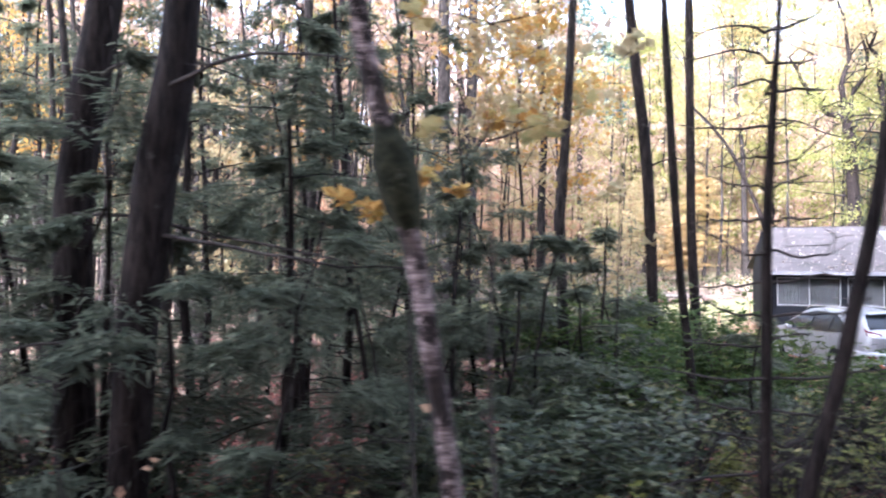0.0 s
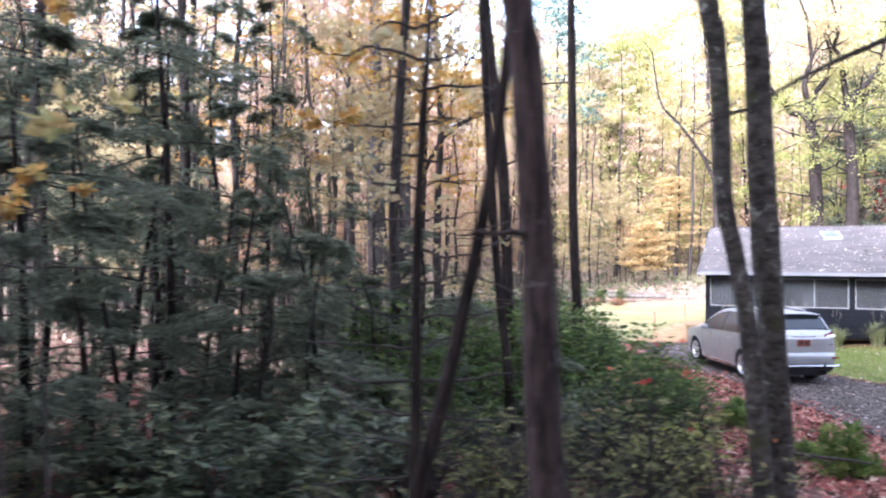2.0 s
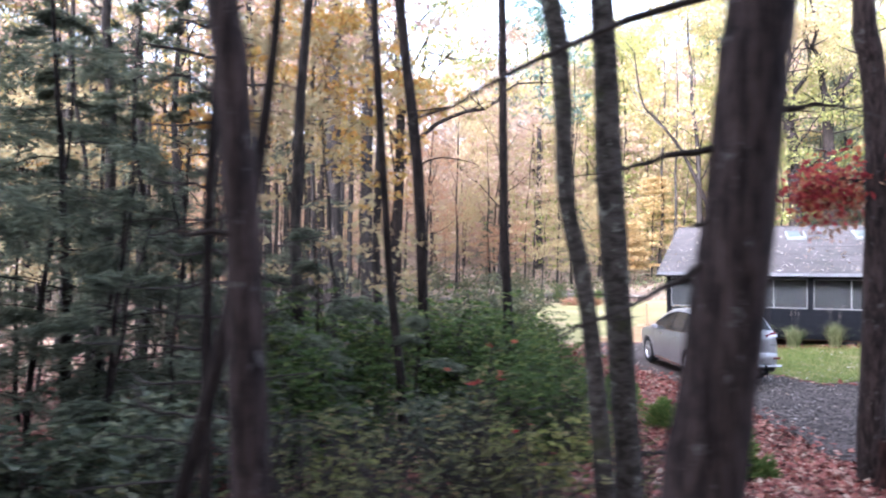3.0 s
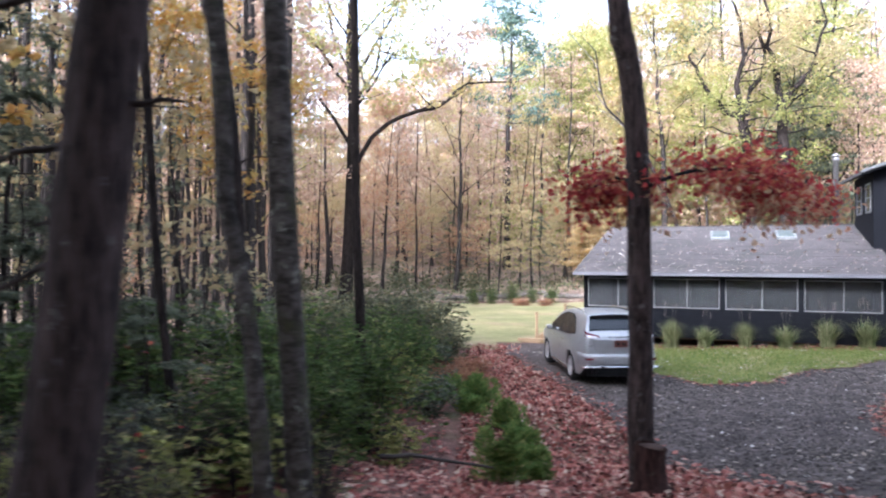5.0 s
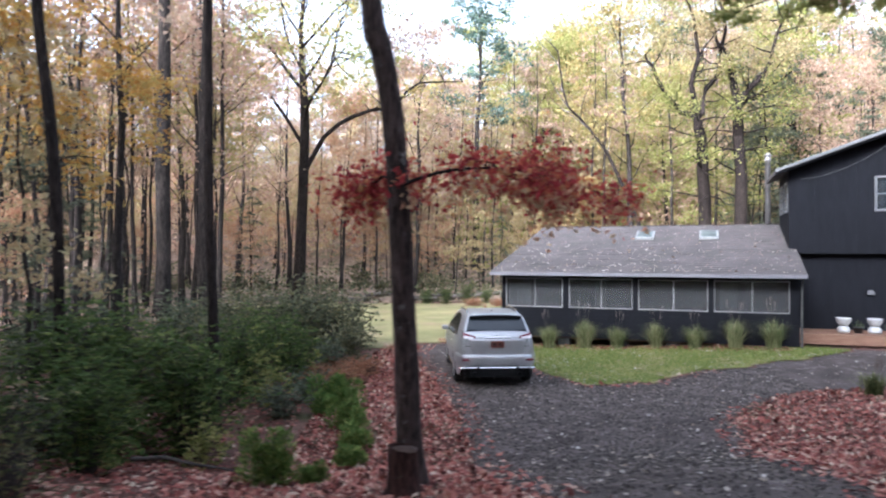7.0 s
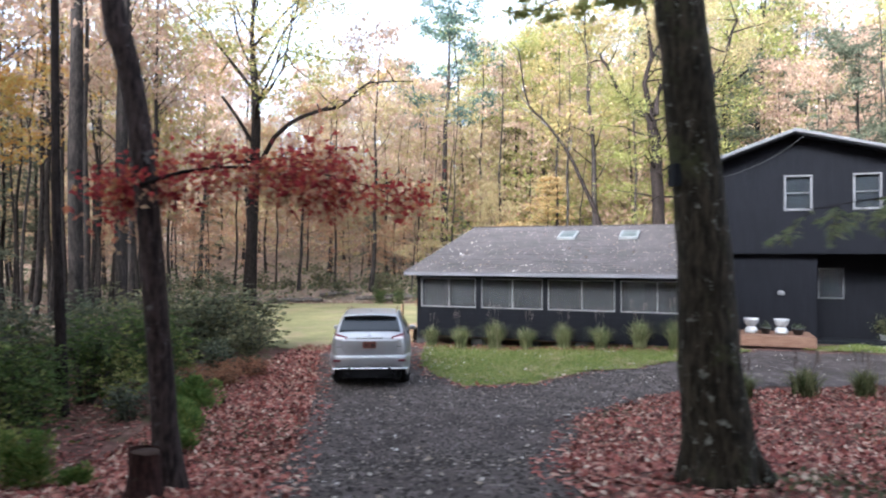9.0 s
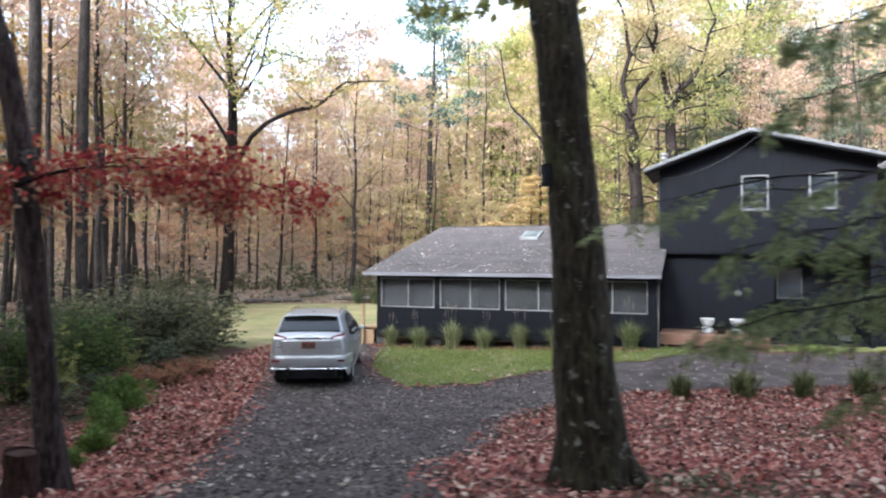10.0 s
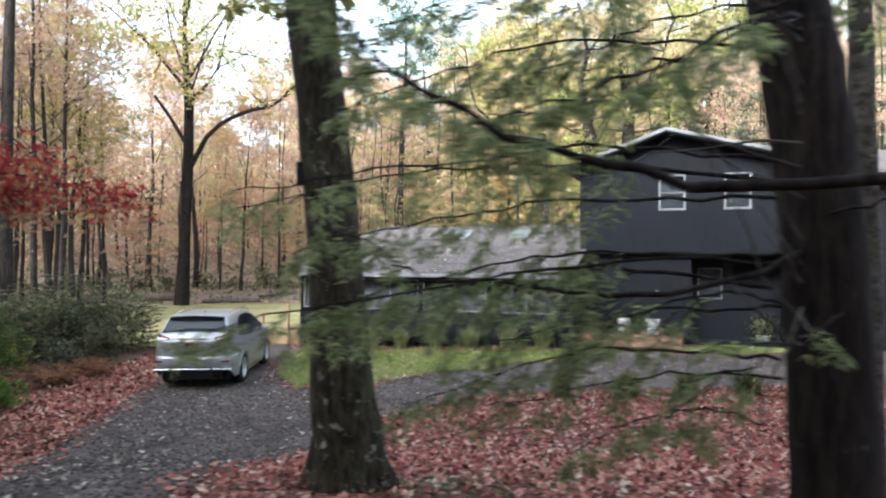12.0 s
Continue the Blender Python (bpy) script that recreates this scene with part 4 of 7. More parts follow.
            part("brake_disc", lathe([(0.05, 0.0), (0.17, 0.0), (0.17, 0.02), (0.05, 0.02)], 24), "cladding", wheel)
            hub = lathe([(0.06, 0.03), (0.062, 0.098), (0.035, 0.108)], 16)
            for k in range(5):
                q = 2 * math.pi * k / 5
                bmesh.ops.create_cube(hub, size=1, matrix=Matrix.Rotation(q, 4, "Z") @ Matrix.LocRotScale((0.14, 0, 0.082), Euler((0, radians(4), 0)), (0.2, 0.055, 0.025)))
            part("spokes", hub, "alloy", wheel)
            part("wheel_well", box(-0.3, 0.3, y - 0.42, y + 0.42, 0.3, 0.78), "cladding", car).matrix_basis = pose(side * 0.5, 0, 0)
    # rear details
    part("chrome_bar", box(-0.31, 0.31, -0.035, 0.01, 1.165, 1.20, 0.01), "chrome", car, "bright bar over the number plate")
    part("step_bar", tubes("step_bar", [(bent([(-0.87, 0.02, 0.50), (-0.82, -0.08, 0.50), (-0.5, -0.11, 0.505), (0.5, -0.11, 0.505), (0.82, -0.08, 0.50), (0.87, 0.02, 0.50)], 24), np.full(24, 0.022))], 10), "chrome", car, "bright tubular step under the bumper")
    for x in (-0.45, 0.45):
        part("step_bracket", box(x - 0.03, x + 0.03, -0.135, 0.12, 0.465, 0.535), "cladding", car)
    part("spoiler", panel([[Vector((x, y - 0.03 * (1 - (x / 0.6) ** 2), z - 0.03 * (x / 0.6) ** 2)) for x in np.linspace(-0.6, 0.6, 13)] for y, z in ((0.95, 1.708), (0.65, 1.708), (0.32, 1.695), (0.30, 1.682), (0.34, 1.668))]), "paint", car)
    part("rear_trim_panel", box(-0.6, 0.6, 0.325, 0.40, 1.60, 1.668, 0.006), "cladding", car, "black trim under the spoiler")
    pl = part("number_plate", box(-0.155, 0.155, -0.022, 0.02, 0.80, 0.955, 0.004), "plate", car, "orange number plate with dark bars")
    pl.matrix_basis = pose(0, -0.034, 0.155)
    for x in (-0.09, -0.045, 0.045, 0.09):
        part("character_bar", box(x - 0.015, x + 0.015, -0.026, -0.0225, 0.84, 0.91), "cladding", pl)
    part("bumper", panel([[Vector((x, -0.075 + 0.40 * (abs(x) / 0.93) ** 9 + dy, z)) for x in np.linspace(-0.93, 0.93, 27)] for z, dy in ((0.80, 0.085), (0.79, 0.02), (0.77, -0.004), (0.72, -0.01), (0.62, 0.0), (0.56, 0.03), (0.52, 0.06))]), "paint", car, "silver rear bumper with a broad step")
    part("tailgate_panel", panel([[Vector((x, y0 + 0.30 * (abs(x) / 0.80) ** 10, z)) for x in np.linspace(-0.78, 0.78, 21)] for z, y0 in ((1.165, -0.012), (1.145, -0.048), (1.11, -0.05), (0.95, -0.028), (0.80, -0.004))]), "paint", car, "silver tailgate tucked in towards the bumper")
    part("wiper", tubes("wiper", [(bent([(0.02, 0.2, 1.40), (-0.2, 0.24, 1.43), (-0.33, 0.28, 1.47)], 6), np.full(6, 0.01))], 6), "cladding", car)
    part("badge", lathe([(0.045, 0), (0.045, 0.012), (0.035, 0.014)], 20), "paint", car).matrix_basis = pose(0, 0.04, 1.265, 55)
    for z, y, w in ((0.985, -0.004, 0.74), (1.345, 0.125, 0.70)):
        part("tailgate_seam", box(-w, w, y - 0.004, y + 0.01, z - 0.005, z + 0.005), "cladding", body)
    part("aerial", box(-0.02, 0.02, 0.95, 1.1, 1.68, 1.74, 0.012), "paint", car)
    return car


build_car()

# ---------------------------------------------------------------- plants: generators
def limb_line(start, direction, length, rng, n=6, rise=0.15, wobble=0.06):
    d = np.array(direction, float)
    d /= np.linalg.norm(d)
    pts, p = [np.array(start, float)], np.array(start, float)
    for i in range(n - 1):
        d = d + rng.normal(0, wobble * 2.2, 3) + np.array([0, 0, rise / n])
        d /= np.linalg.norm(d)
        p = p + d * length / (n - 1)
        pts.append(p)
    return np.array(pts)


def branching(rng, trunk, radii, first, count, limb, elev=0.5, rise=0.3, forks=4, thick=0.42, top_bias=0.8):
    """Trunk, limbs and boughs of a broad-leaved tree. Returns the tubes and the places where leaves hang."""
    trunk, radii = np.asarray(trunk, float), np.asarray(radii, float)
    lines, tips = [(trunk, radii)], []
    k = np.linspace(0, 1, len(trunk))
    az = rng.uniform(0, 6.28)
    for i in range(count):
        f = first + (0.99 - first) * ((i + 0.5) / count) ** top_bias
        p = np.array([np.interp(f, k, trunk[:, j]) for j in range(3)])
        r = np.interp(f, k, radii)
        az += 2.4 + rng.normal(0, 0.4)
        rel = (f - first) / (1 - first)
        L = limb * (0.45 + 0.6 * math.sin(math.pi * (0.2 + 0.68 * rel))) * rng.uniform(0.75, 1.2)
        el = elev + 0.5 * rel + rng.normal(0, 0.12)
        d = (math.cos(az) * math.cos(el), math.sin(az) * math.cos(el), math.sin(el))
        pts = limb_line(p, d, L, rng, 6, rise)
        lr = max(r * thick * rng.uniform(0.8, 1.1), 0.012)
        lines.append((pts, np.linspace(lr, lr * 0.22, 6)))
        tips.append(pts[-1])
        for j in range(forks):
            g = rng.uniform(0.3, 0.95)
            q = np.array([np.interp(g, np.linspace(0, 1, 6), pts[:, c]) for c in range(3)])
            dd = np.array(d) + rng.normal(0, 0.65, 3)
            sub = limb_line(q, dd, L * rng.uniform(0.3, 0.55), rng, 4, rise)
            lines.append((sub, np.linspace(lr * 0.42, lr * 0.1, 4)))
            tips += [sub[-1], sub[-2]]
    return lines, np.array(tips)


def leaf_cloud(name, tips, count, spread, size, rng, flat=0.25, shape=0.6, chips=False):
    # leaves sit in flat sprays round the twig ends
    knots = tips[rng.integers(0, len(tips), max(count // 26, 8))]
    knots = knots + rng.normal(0, 1, knots.shape) * np.array([spread, spread, spread * 0.6])
    at = knots[rng.integers(0, len(knots), count)] + rng.normal(0, 1, (count, 3)) * spread * np.array([0.55, 0.55, 0.2])
    if chips:
        return leaf_chips(name, at, size, size * shape * 1.3, rng, flat)
    return leaf_quads(name, at, size, size * shape, rng, flat)


def stem(h, lean=(0, 0), n=9, wobble=0.05, rng=None):
    z = np.linspace(0, h, n)
    pts = np.stack([lean[0] * z / h, lean[1] * z / h, z], 1)
    if rng is not None:
        w = np.cumsum(rng.normal(0, wobble, (n, 2)), 0)
        pts[:, :2] += w - w[0]
    return pts


def broadleaf(kind, seed, h, r, leaf, first=0.4, count=12, limb=3.6, leaves=2400, size=0.3, spread=0.55, bark="bark_far", elev=0.55, label="", forks=4, category="tree", shape=0.6):
    rng = np.random.default_rng(seed)
    pts = stem(h, (rng.normal(0, 0.5), rng.normal(0, 0.5)), 10, 0.09, rng)
    pts[0, 2] = -0.4
    lines, tips = branching(rng, pts, np.linspace(r, r * 0.18, 10) * np.array([1.35] + [1] * 9), first, count, limb, elev, 0.35, forks)
    t = thing(kind, Matrix(), label, category)
    part("trunk", tubes(kind + "_trunk", lines[:1], 6), bark, t)
    tagged(part("branch_spread", tubes(kind + "_branch_spread", lines[1:], 3), bark, t), kind="stuff")
    if leaves:
        part("crown", leaf_cloud(kind + "_crown", tips, leaves, spread, size, rng, shape=shape, chips=True), leaf, t)
    return t


def needle_spray(limb, rng, reach, twigs, per, droop=0.2, first=0.2, sag=0.0):
    """Flat sprays either side of a bough: twig tubes, needle places and directions."""
    lines, at, along = [], [], []
    n = len(limb)
    k = np.linspace(0, 1, n)
    for i in range(twigs):
        f = first + (1 - first) * (i + rng.uniform(0, 1)) / twigs
        p = np.array([np.interp(f, k, limb[:, c]) for c in range(3)])
        d = limb[min(int(f * (n - 1)) + 1, n - 1)] - limb[int(f * (n - 1)) if f < 1 else n - 2]
        d = d / (np.linalg.norm(d) + 1e-9)
        side = np.cross(d, (0, 0, 1.0))
        side /= np.linalg.norm(side) + 1e-9
        s = 1 if i % 2 else -1
        L = reach * (1.15 - 0.75 * f) * rng.uniform(0.6, 1.2)
        tw = limb_line(p, d * 0.7 + s * side * 0.8 + np.array([0, 0, rng.normal(-0.05 - sag, 0.12 + 0.3 * sag)]), L, rng, 4, -droop, 0.05)
        lines.append((tw, np.linspace(0.006, 0.002, 4)))
        g = rng.uniform(0.05, 1.0, per)
        q = np.stack([np.interp(g, np.linspace(0, 1, 4), tw[:, c]) for c in range(3)], 1)
        td = (tw[-1] - tw[0]) / (np.linalg.norm(tw[-1] - tw[0]) + 1e-9)
        sd = np.cross(td, (0, 0, 1.0))
        at.append(q + rng.normal(0, 0.012, q.shape))
        along.append(td * 0.8 + sd * rng.choice([-1, 1], (per, 1)) * 0.75)
    return lines, np.concatenate(at), np.concatenate(along)


def young_hemlock(seed, h, r, reach, start=0.12, step=0.34, needle=0.13, twigs=13, per=26):
    rng = np.random.default_rng(seed)
    pts = stem(h, (rng.normal(0, 0.3), 0), 9, 0.05, rng)
    pts[0, 2] = -0.3
    wood, at, along = [(pts, np.linspace(r, 0.01, 9))], [], []
    z, az = h * start, 0
    while z < h * 0.97:
        az += 2.4 + rng.normal(0, 0.6)
        p = np.array([np.interp(z, pts[:, 2], pts[:, 0]), np.interp(z, pts[:, 2], pts[:, 1]), z])
        L = reach * (1.1 - 0.8 * (z / h) ** 1.6) * rng.choice([0.35, 0.7, 1.0, 1.25])
        lb = limb_line(p, (math.cos(az), math.sin(az), rng.uniform(0.0, 0.45)), L, rng, 6, -0.9, 0.06)
        wood.append((lb, np.linspace(max(0.008, r * 0.2), 0.003, 6)))
        tl, a0, d0 = needle_spray(lb, rng, 0.42 * L, twigs, per, 0.5, 0.15)
        at.append(a0 + rng.normal(0, 0.028, a0.shape))
        along.append(d0 + np.array([0, 0, -0.25]))
        z += step * rng.uniform(0.3, 1.6)
    t = thing("young_hemlock", Matrix(), "young hemlock with soft drooping green sprays", "conifer", "young hemlocks in the understorey")
    part("trunk", tubes("hemlock_stem", wood[:1], 6), "bark_dark", t)
    tagged(part("branch_spread", tubes("hemlock_branch_spread", wood[1:], 3), "bark_dark", t), kind="stuff")
    part("crown", leaf_chips("hemlock_sprays", np.concatenate(at), needle, needle * 0.24, rng, 0.55, np.concatenate(along)), "hemlock", t)
    return t


def put(proto, x, y, turn=0.0, scale=1.0, dz=0.0, tilt=0.0):
    """A further one of a kind, standing on the ground."""
    m = Matrix.Translation((x, y, float(height(x, y)) + dz)) @ Matrix.Rotation(turn, 4, "Z") @ Matrix.Rotation(tilt, 4, "X") @ Matrix.Diagonal((scale, scale, scale * (0.92 + 0.16 * ((turn * 7.3) % 1)), 1))
    return copy_thing(proto, m)


def clear_away(proto):
    for o in (*proto.children_recursive, proto):
        bpy.data.objects.remove(o)


def bush(kind, seed, w, h, leaf, leaves, size, shape, label, stems=14, clump=0.12, group="", category="shrub", flat=0.35):
    rng = np.random.default_rng(seed)
    lines, tips = [], []
    for i in range(stems):
        az, out = rng.uniform(0, 6.28), rng.uniform(0.1, 1.0) ** 0.6
        top = np.array([math.cos(az) * out * w / 2, math.sin(az) * out * w / 2, h * (1.02 - 0.5 * out ** 2) * rng.uniform(0.75, 1.05)])
        p = bent([(0.12 * math.cos(az), 0.12 * math.sin(az), -0.1), top * np.array([0.45, 0.45, 0.6]), top], 6, 0.02, rng)
        lines.append((p, np.linspace(0.016, 0.004, 6)))
        for j in range(7):
            g = rng.uniform(0.35, 1.0)
            q = np.array([np.interp(g, np.linspace(0, 1, 6), p[:, c]) for c in range(3)])
            s = limb_line(q, (rng.normal(), rng.normal(), rng.uniform(0.1, 0.8)), rng.uniform(0.12, 0.32) * w / 1.6, rng, 4, 0.3)
            lines.append((s, np.linspace(0.006, 0.002, 4)))
            tips += [s[-1], s[-2]]
    tips = np.array(tips)
    whorl = tips[rng.integers(0, len(tips), leaves // 5)] + rng.normal(0, clump, (leaves // 5, 3))
    whorl[:, 2] = np.abs(whorl[:, 2])
    low = rng.uniform(0, 1, len(whorl)) < 0.28                # foliage reaches down to the ground
    whorl[low, 2] *= rng.uniform(0.1, 0.7, int(low.sum()))
    at = np.repeat(whorl, 5, 0)
    along = rng.normal(0, 1, (len(at), 3))
    along[:, 2] = 0.15
    t = thing(kind, Matrix(), label, category, group)
    tagged(part("woody_frame", tubes(kind + "_wood", lines, 5), "twig", t), kind="stuff")
    tagged(part("foliage", leaf_quads(kind + "_foliage", at, size, size * shape, rng, flat, along), leaf, t), kind="stuff")
    return t


# ---------------------------------------------------------------- near trees, each as it stands
def near_tree(kind, line, y, bark, label, seed, crown=None, top=11.0, crown_r=2.2, crown_leaves=1500, size=0.14, y_lean=0.0, rough=0.03, flare=1.25, stubs=(), stub_bark="twig", crown_up=0.6):
    """line: (x, z, radius) from the lowest seen place upward; it is carried down to the ground and up out of view."""
    rng = np.random.default_rng(seed)
    line = [tuple(p) for p in line]
    gz = float(height(line[0][0], y))
    (x0, z0, r0), (x1, z1, r1) = line[0], line[1]
    if z0 > gz + 0.25:
        k = (x1 - x0) / max(z1 - z0, 0.2) * 0.7
        line.insert(0, (x0 - k * (z0 - gz), gz, r0 * flare))
    line.insert(0, (line[0][0], gz - 0.3, line[0][2] * 1.25))
    xa, za, ra = line[-1]
    xb, zb, _ = line[-3]
    k = (xa - xb) / max(za - zb, 0.2) * 0.6
    for z in np.linspace(za + 1.2, top, 4):
        line.append((xa + k * (z - za), z, ra * max(0.25, 1 - (z - za) / (top - za) * 0.75)))
    pts = bent([(x, y + y_lean * (z - gz), z) for x, z, r in line], 34)
    rad = np.interp(np.linspace(0, len(line) - 1, 34), range(len(line)), [p[2] for p in line])
    t = thing(kind, Matrix(), label, "tree")
    part("trunk", tubes(kind + "_trunk", [(pts, rad)], 14, rough, rng), bark, t)
    for s in stubs:
        p = bent(s, 10, 0.008, rng)
        limb = part("dead_branch", tubes(kind + "_dead_branch", [(p, np.linspace(0.022 if len(stubs) < 9 else 0.012, 0.004, 10))], 6), stub_bark, t, "bare dead branch")
        tw = []
        for j in range(5):
            q = p[rng.integers(3, 10)]
            tw.append((limb_line(q, (rng.normal() - 0.3, rng.normal() * 0.4, rng.normal() * 0.5), rng.uniform(0.1, 0.35), rng, 4, 0), np.linspace(0.005, 0.002, 4)))
        tagged(part("twig_growth", tubes(kind + "_twig_growth", tw, 4), stub_bark, limb), kind="stuff")
    if crown:
        up = pts[pts[:, 2] > za + crown_up]
        if len(up) > 2:
            br, tips = branching(rng, up, np.linspace(ra, ra * 0.3, len(up)), 0.05, 12, crown_r, 0.35, 0.1, 4)
            tagged(part("branch_spread", tubes(kind + "_branch_spread", br[1:], 4), bark, t), kind="stuff")
            part("crown", leaf_cloud(kind + "_crown", tips, int(crown_leaves * 1.1), 0.45, size * 0.6, rng, 0.4), crown, t)
    return t


near_tree("hemlock_tree", [(-2.92, 0.93, 0.183), (-2.94, 2.4, 0.173), (-2.95, 3.45, 0.173), (-2.91, 3.97, 0.173), (-2.79, 4.75, 0.162), (-2.66, 5.54, 0.157)], 6.4, "bark_dark",
          "dark straight hemlock trunk with dead lower limbs", 11, "hemlock", 12, 2.6, 2600, 0.16,
          stubs=[[(-2.95, 6.3, 3.55), (-2.2, 6.0, 3.5), (-1.2, 5.8, 3.3), (-0.3, 5.7, 3.12), (0.5, 5.7, 3.05)], [(-2.95, 6.4, 3.0), (-3.6, 6.1, 3.2), (-4.4, 6.0, 3.1)], [(-2.8, 6.4, 4.8), (-2.0, 6.0, 4.9), (-1.0, 5.9, 4.6)]])
near_tree("hemlock_tree", [(-2.08, 1.22, 0.16), (-2.01, 2.5, 0.16), (-1.91, 3.42, 0.169), (-1.83, 3.96, 0.174), (-1.69, 4.7, 0.151), (-1.64, 5.25, 0.137)], 5.6, "bark_dark",
          "dark leaning hemlock trunk with dead lower limbs", 12, "hemlock", 12, 2.6, 2600, 0.16,
          stubs=[[(-1.9, 5.6, 3.35), (-1.2, 5.3, 3.25), (-0.3, 5.2, 3.1), (0.4, 5.2, 3.08)], [(-1.75, 5.5, 4.5), (-1.0, 5.2, 4.7), (-0.2, 5.0, 4.6)], [(-2.0, 5.6, 2.4), (-2.6, 5.3, 2.5), (-3.3, 5.2, 2.3)]])
birch = near_tree("birch_tree", [(0.51, 2.17, 0.047), (0.45, 2.59, 0.046), (0.38, 3.02, 0.044), (0.32, 3.31, 0.046), (0.28, 3.46, 0.058), (0.25, 3.65, 0.066), (0.2, 3.8, 0.048), (0.13, 4.09, 0.045), (0.1, 4.29, 0.044)], 2.98, "bark_birch",
          "slender leaning birch with peeling pinkish bark", 13, "yellow", 8.5, 1.4, 500, 0.08, rough=0.06)
burl_rng = np.random.default_rng(130)
part("burl", tubes("birch_burl", [(np.array([(0.33, 2.98, 3.30), (0.30, 2.975, 3.40), (0.275, 2.97, 3.50), (0.25, 2.97, 3.60), (0.235, 2.975, 3.68), (0.215, 2.98, 3.75)]), np.array([0.05, 0.078, 0.094, 0.09, 0.072, 0.05]))], 16, 0.07, burl_rng), "burl", birch, "dark mossy burl")
near_tree("maple_tree", [(3.91, 1.8, 0.082), (3.86, 3.63, 0.092), (3.77, 5.01, 0.092), (3.61, 6.38, 0.082), (3.52, 7.3, 0.082)], 11.3, "bark_dark",
          "slim dark forest tree with one hooked bough", 14, "gold", 13, 2.2, 1100, 0.16, stubs=[[(3.82, 11.3, 4.55), (4.0, 11.2, 4.68), (4.35, 11.2, 4.72), (4.8, 11.2, 4.6)]], stub_bark="bark_dark")
near_tree("maple_tree", [(3.66, 1.8, 0.058), (3.55, 2.82, 0.054), (3.45, 4.26, 0.054), (3.37, 5.71, 0.051), (3.34, 6.44, 0.043)], 8.95, "bark_dark",
          "slim dark forest tree without low limbs", 15, "gold", 10, 1.8, 700, 0.14)
sap = [(2.65, 1.55, 0.042), (2.66, 2.24, 0.038), (2.67, 3.38, 0.034), (2.7, 3.95, 0.03), (2.72, 4.33, 0.027), (2.75, 4.75, 0.019)]
r6 = np.random.default_rng(66)
st = []
for z in np.linspace(1.7, 4.7, 15):
    for s in (-1, 1):
        L = r6.uniform(0.35, 0.9) * (1.1 - 0.1 * z)
        st.append([(2.67, 4.7, z), (2.67 + s * L * 0.5, 4.7 + r6.normal(0, 0.15), z + 0.02 + r6.normal(0, 0.03)), (2.67 + s * L, 4.7 + r6.normal(0, 0.25), z + 0.08 + r6.normal(0, 0.06))])
near_tree("dead_sapling", sap, 4.7, "bark_dark", "dead sapling with whorls of bare level branches", 16, None, 6.5, stubs=st)
near_tree("leaning_tree", [(2.68, 1.74, 0.05), (2.81, 2.21, 0.047), (2.91, 2.62, 0.044), (3.05, 3.26, 0.04), (3.13, 3.69, 0.037), (3.2, 4.2, 0.034), (3.25, 4.7, 0.03)], 4.2, "bark_dark",
          "thin tree leaning across its neighbours", 17, "gold", 7, 1.0, 150, 0.1)
near_tree("maple_tree", [(3.33, 2.04, 0.094), (3.3, 2.79, 0.086), (3.29, 3.25, 0.083), (3.26, 3.65, 0.083), (3.23, 4.13, 0.08), (3.19, 4.4, 0.078)], 3.36, "bark",
          "straight brown trunk close to the road", 18, "yellow", 10, 2.2, 1300, 0.12, stubs=[[(3.3, 3.36, 3.3), (3.15, 3.3, 3.3), (2.9, 3.2, 3.28)]])
near_tree("twin_maple", [(5.62, 1.08, 0.088), (5.55, 1.96, 0.083), (5.48, 2.65, 0.074), (5.38, 3.19, 0.074), (5.28, 3.68, 0.074), (5.26, 4.41, 0.078), (5.21, 5.1, 0.083), (5.15, 5.39, 0.083)], 6.1, "bark_maple",
          "crooked grey stem of a paired maple", 19, "yellow", 11, 2.2, 1100, 0.13)
near_tree("twin_maple", [(5.89, 1.0, 0.117), (5.82, 2.17, 0.117), (5.75, 3.18, 0.122), (5.71, 3.95, 0.117), (5.67, 4.96, 0.107), (5.64, 5.47, 0.101)], 6.31, "bark_maple",
          "straight mottled grey stem of a paired maple", 20, "yellow", 12, 2.4, 1300, 0.13)
near_tree("pine_tree", [(5.4, 2.08, 0.181), (5.47, 2.55, 0.171), (5.55, 3.19, 0.163), (5.61, 3.71, 0.158), (5.64, 4.1, 0.155), (5.68, 4.36, 0.153)], 3.3, "bark",
          "thick dark leaning pine trunk with broken limb stubs", 21, "hemlock", 13, 2.6, 2600, 0.16, flare=1.15,
          stubs=[[(5.7, 3.3, 3.84), (5.8, 3.28, 3.85), (5.92, 3.25, 3.86), (6.03, 3.25, 3.85)], [(5.5, 3.3, 3.2), (5.3, 3.25, 3.09), (5.02, 3.2, 2.95), (4.72, 3.2, 2.83)], [(5.5, 3.3, 3.35), (5.42, 3.28, 3.34), (5.31, 3.25, 3.33)],
                 [(5.5, 3.3, 3.67), (5.3, 3.3, 3.65), (5.1, 3.3, 3.59), (4.83, 3.3, 3.49)], [(5.6, 3.3, 4.42), (5.0, 3.3, 4.24), (4.6, 3.3, 4.05), (4.3, 3.3, 3.9), (4.0, 3.3, 3.77)]])
near_tree("slim_tree", [(5.51, 1.95, 0.099), (5.43, 3.72, 0.088), (5.41, 5.93, 0.083), (5.39, 8.14, 0.077)], 13.8, "bark_dark", "slim dark forest tree behind the bushes", 22, "gold", 14, 2.2, 1000, 0.16)
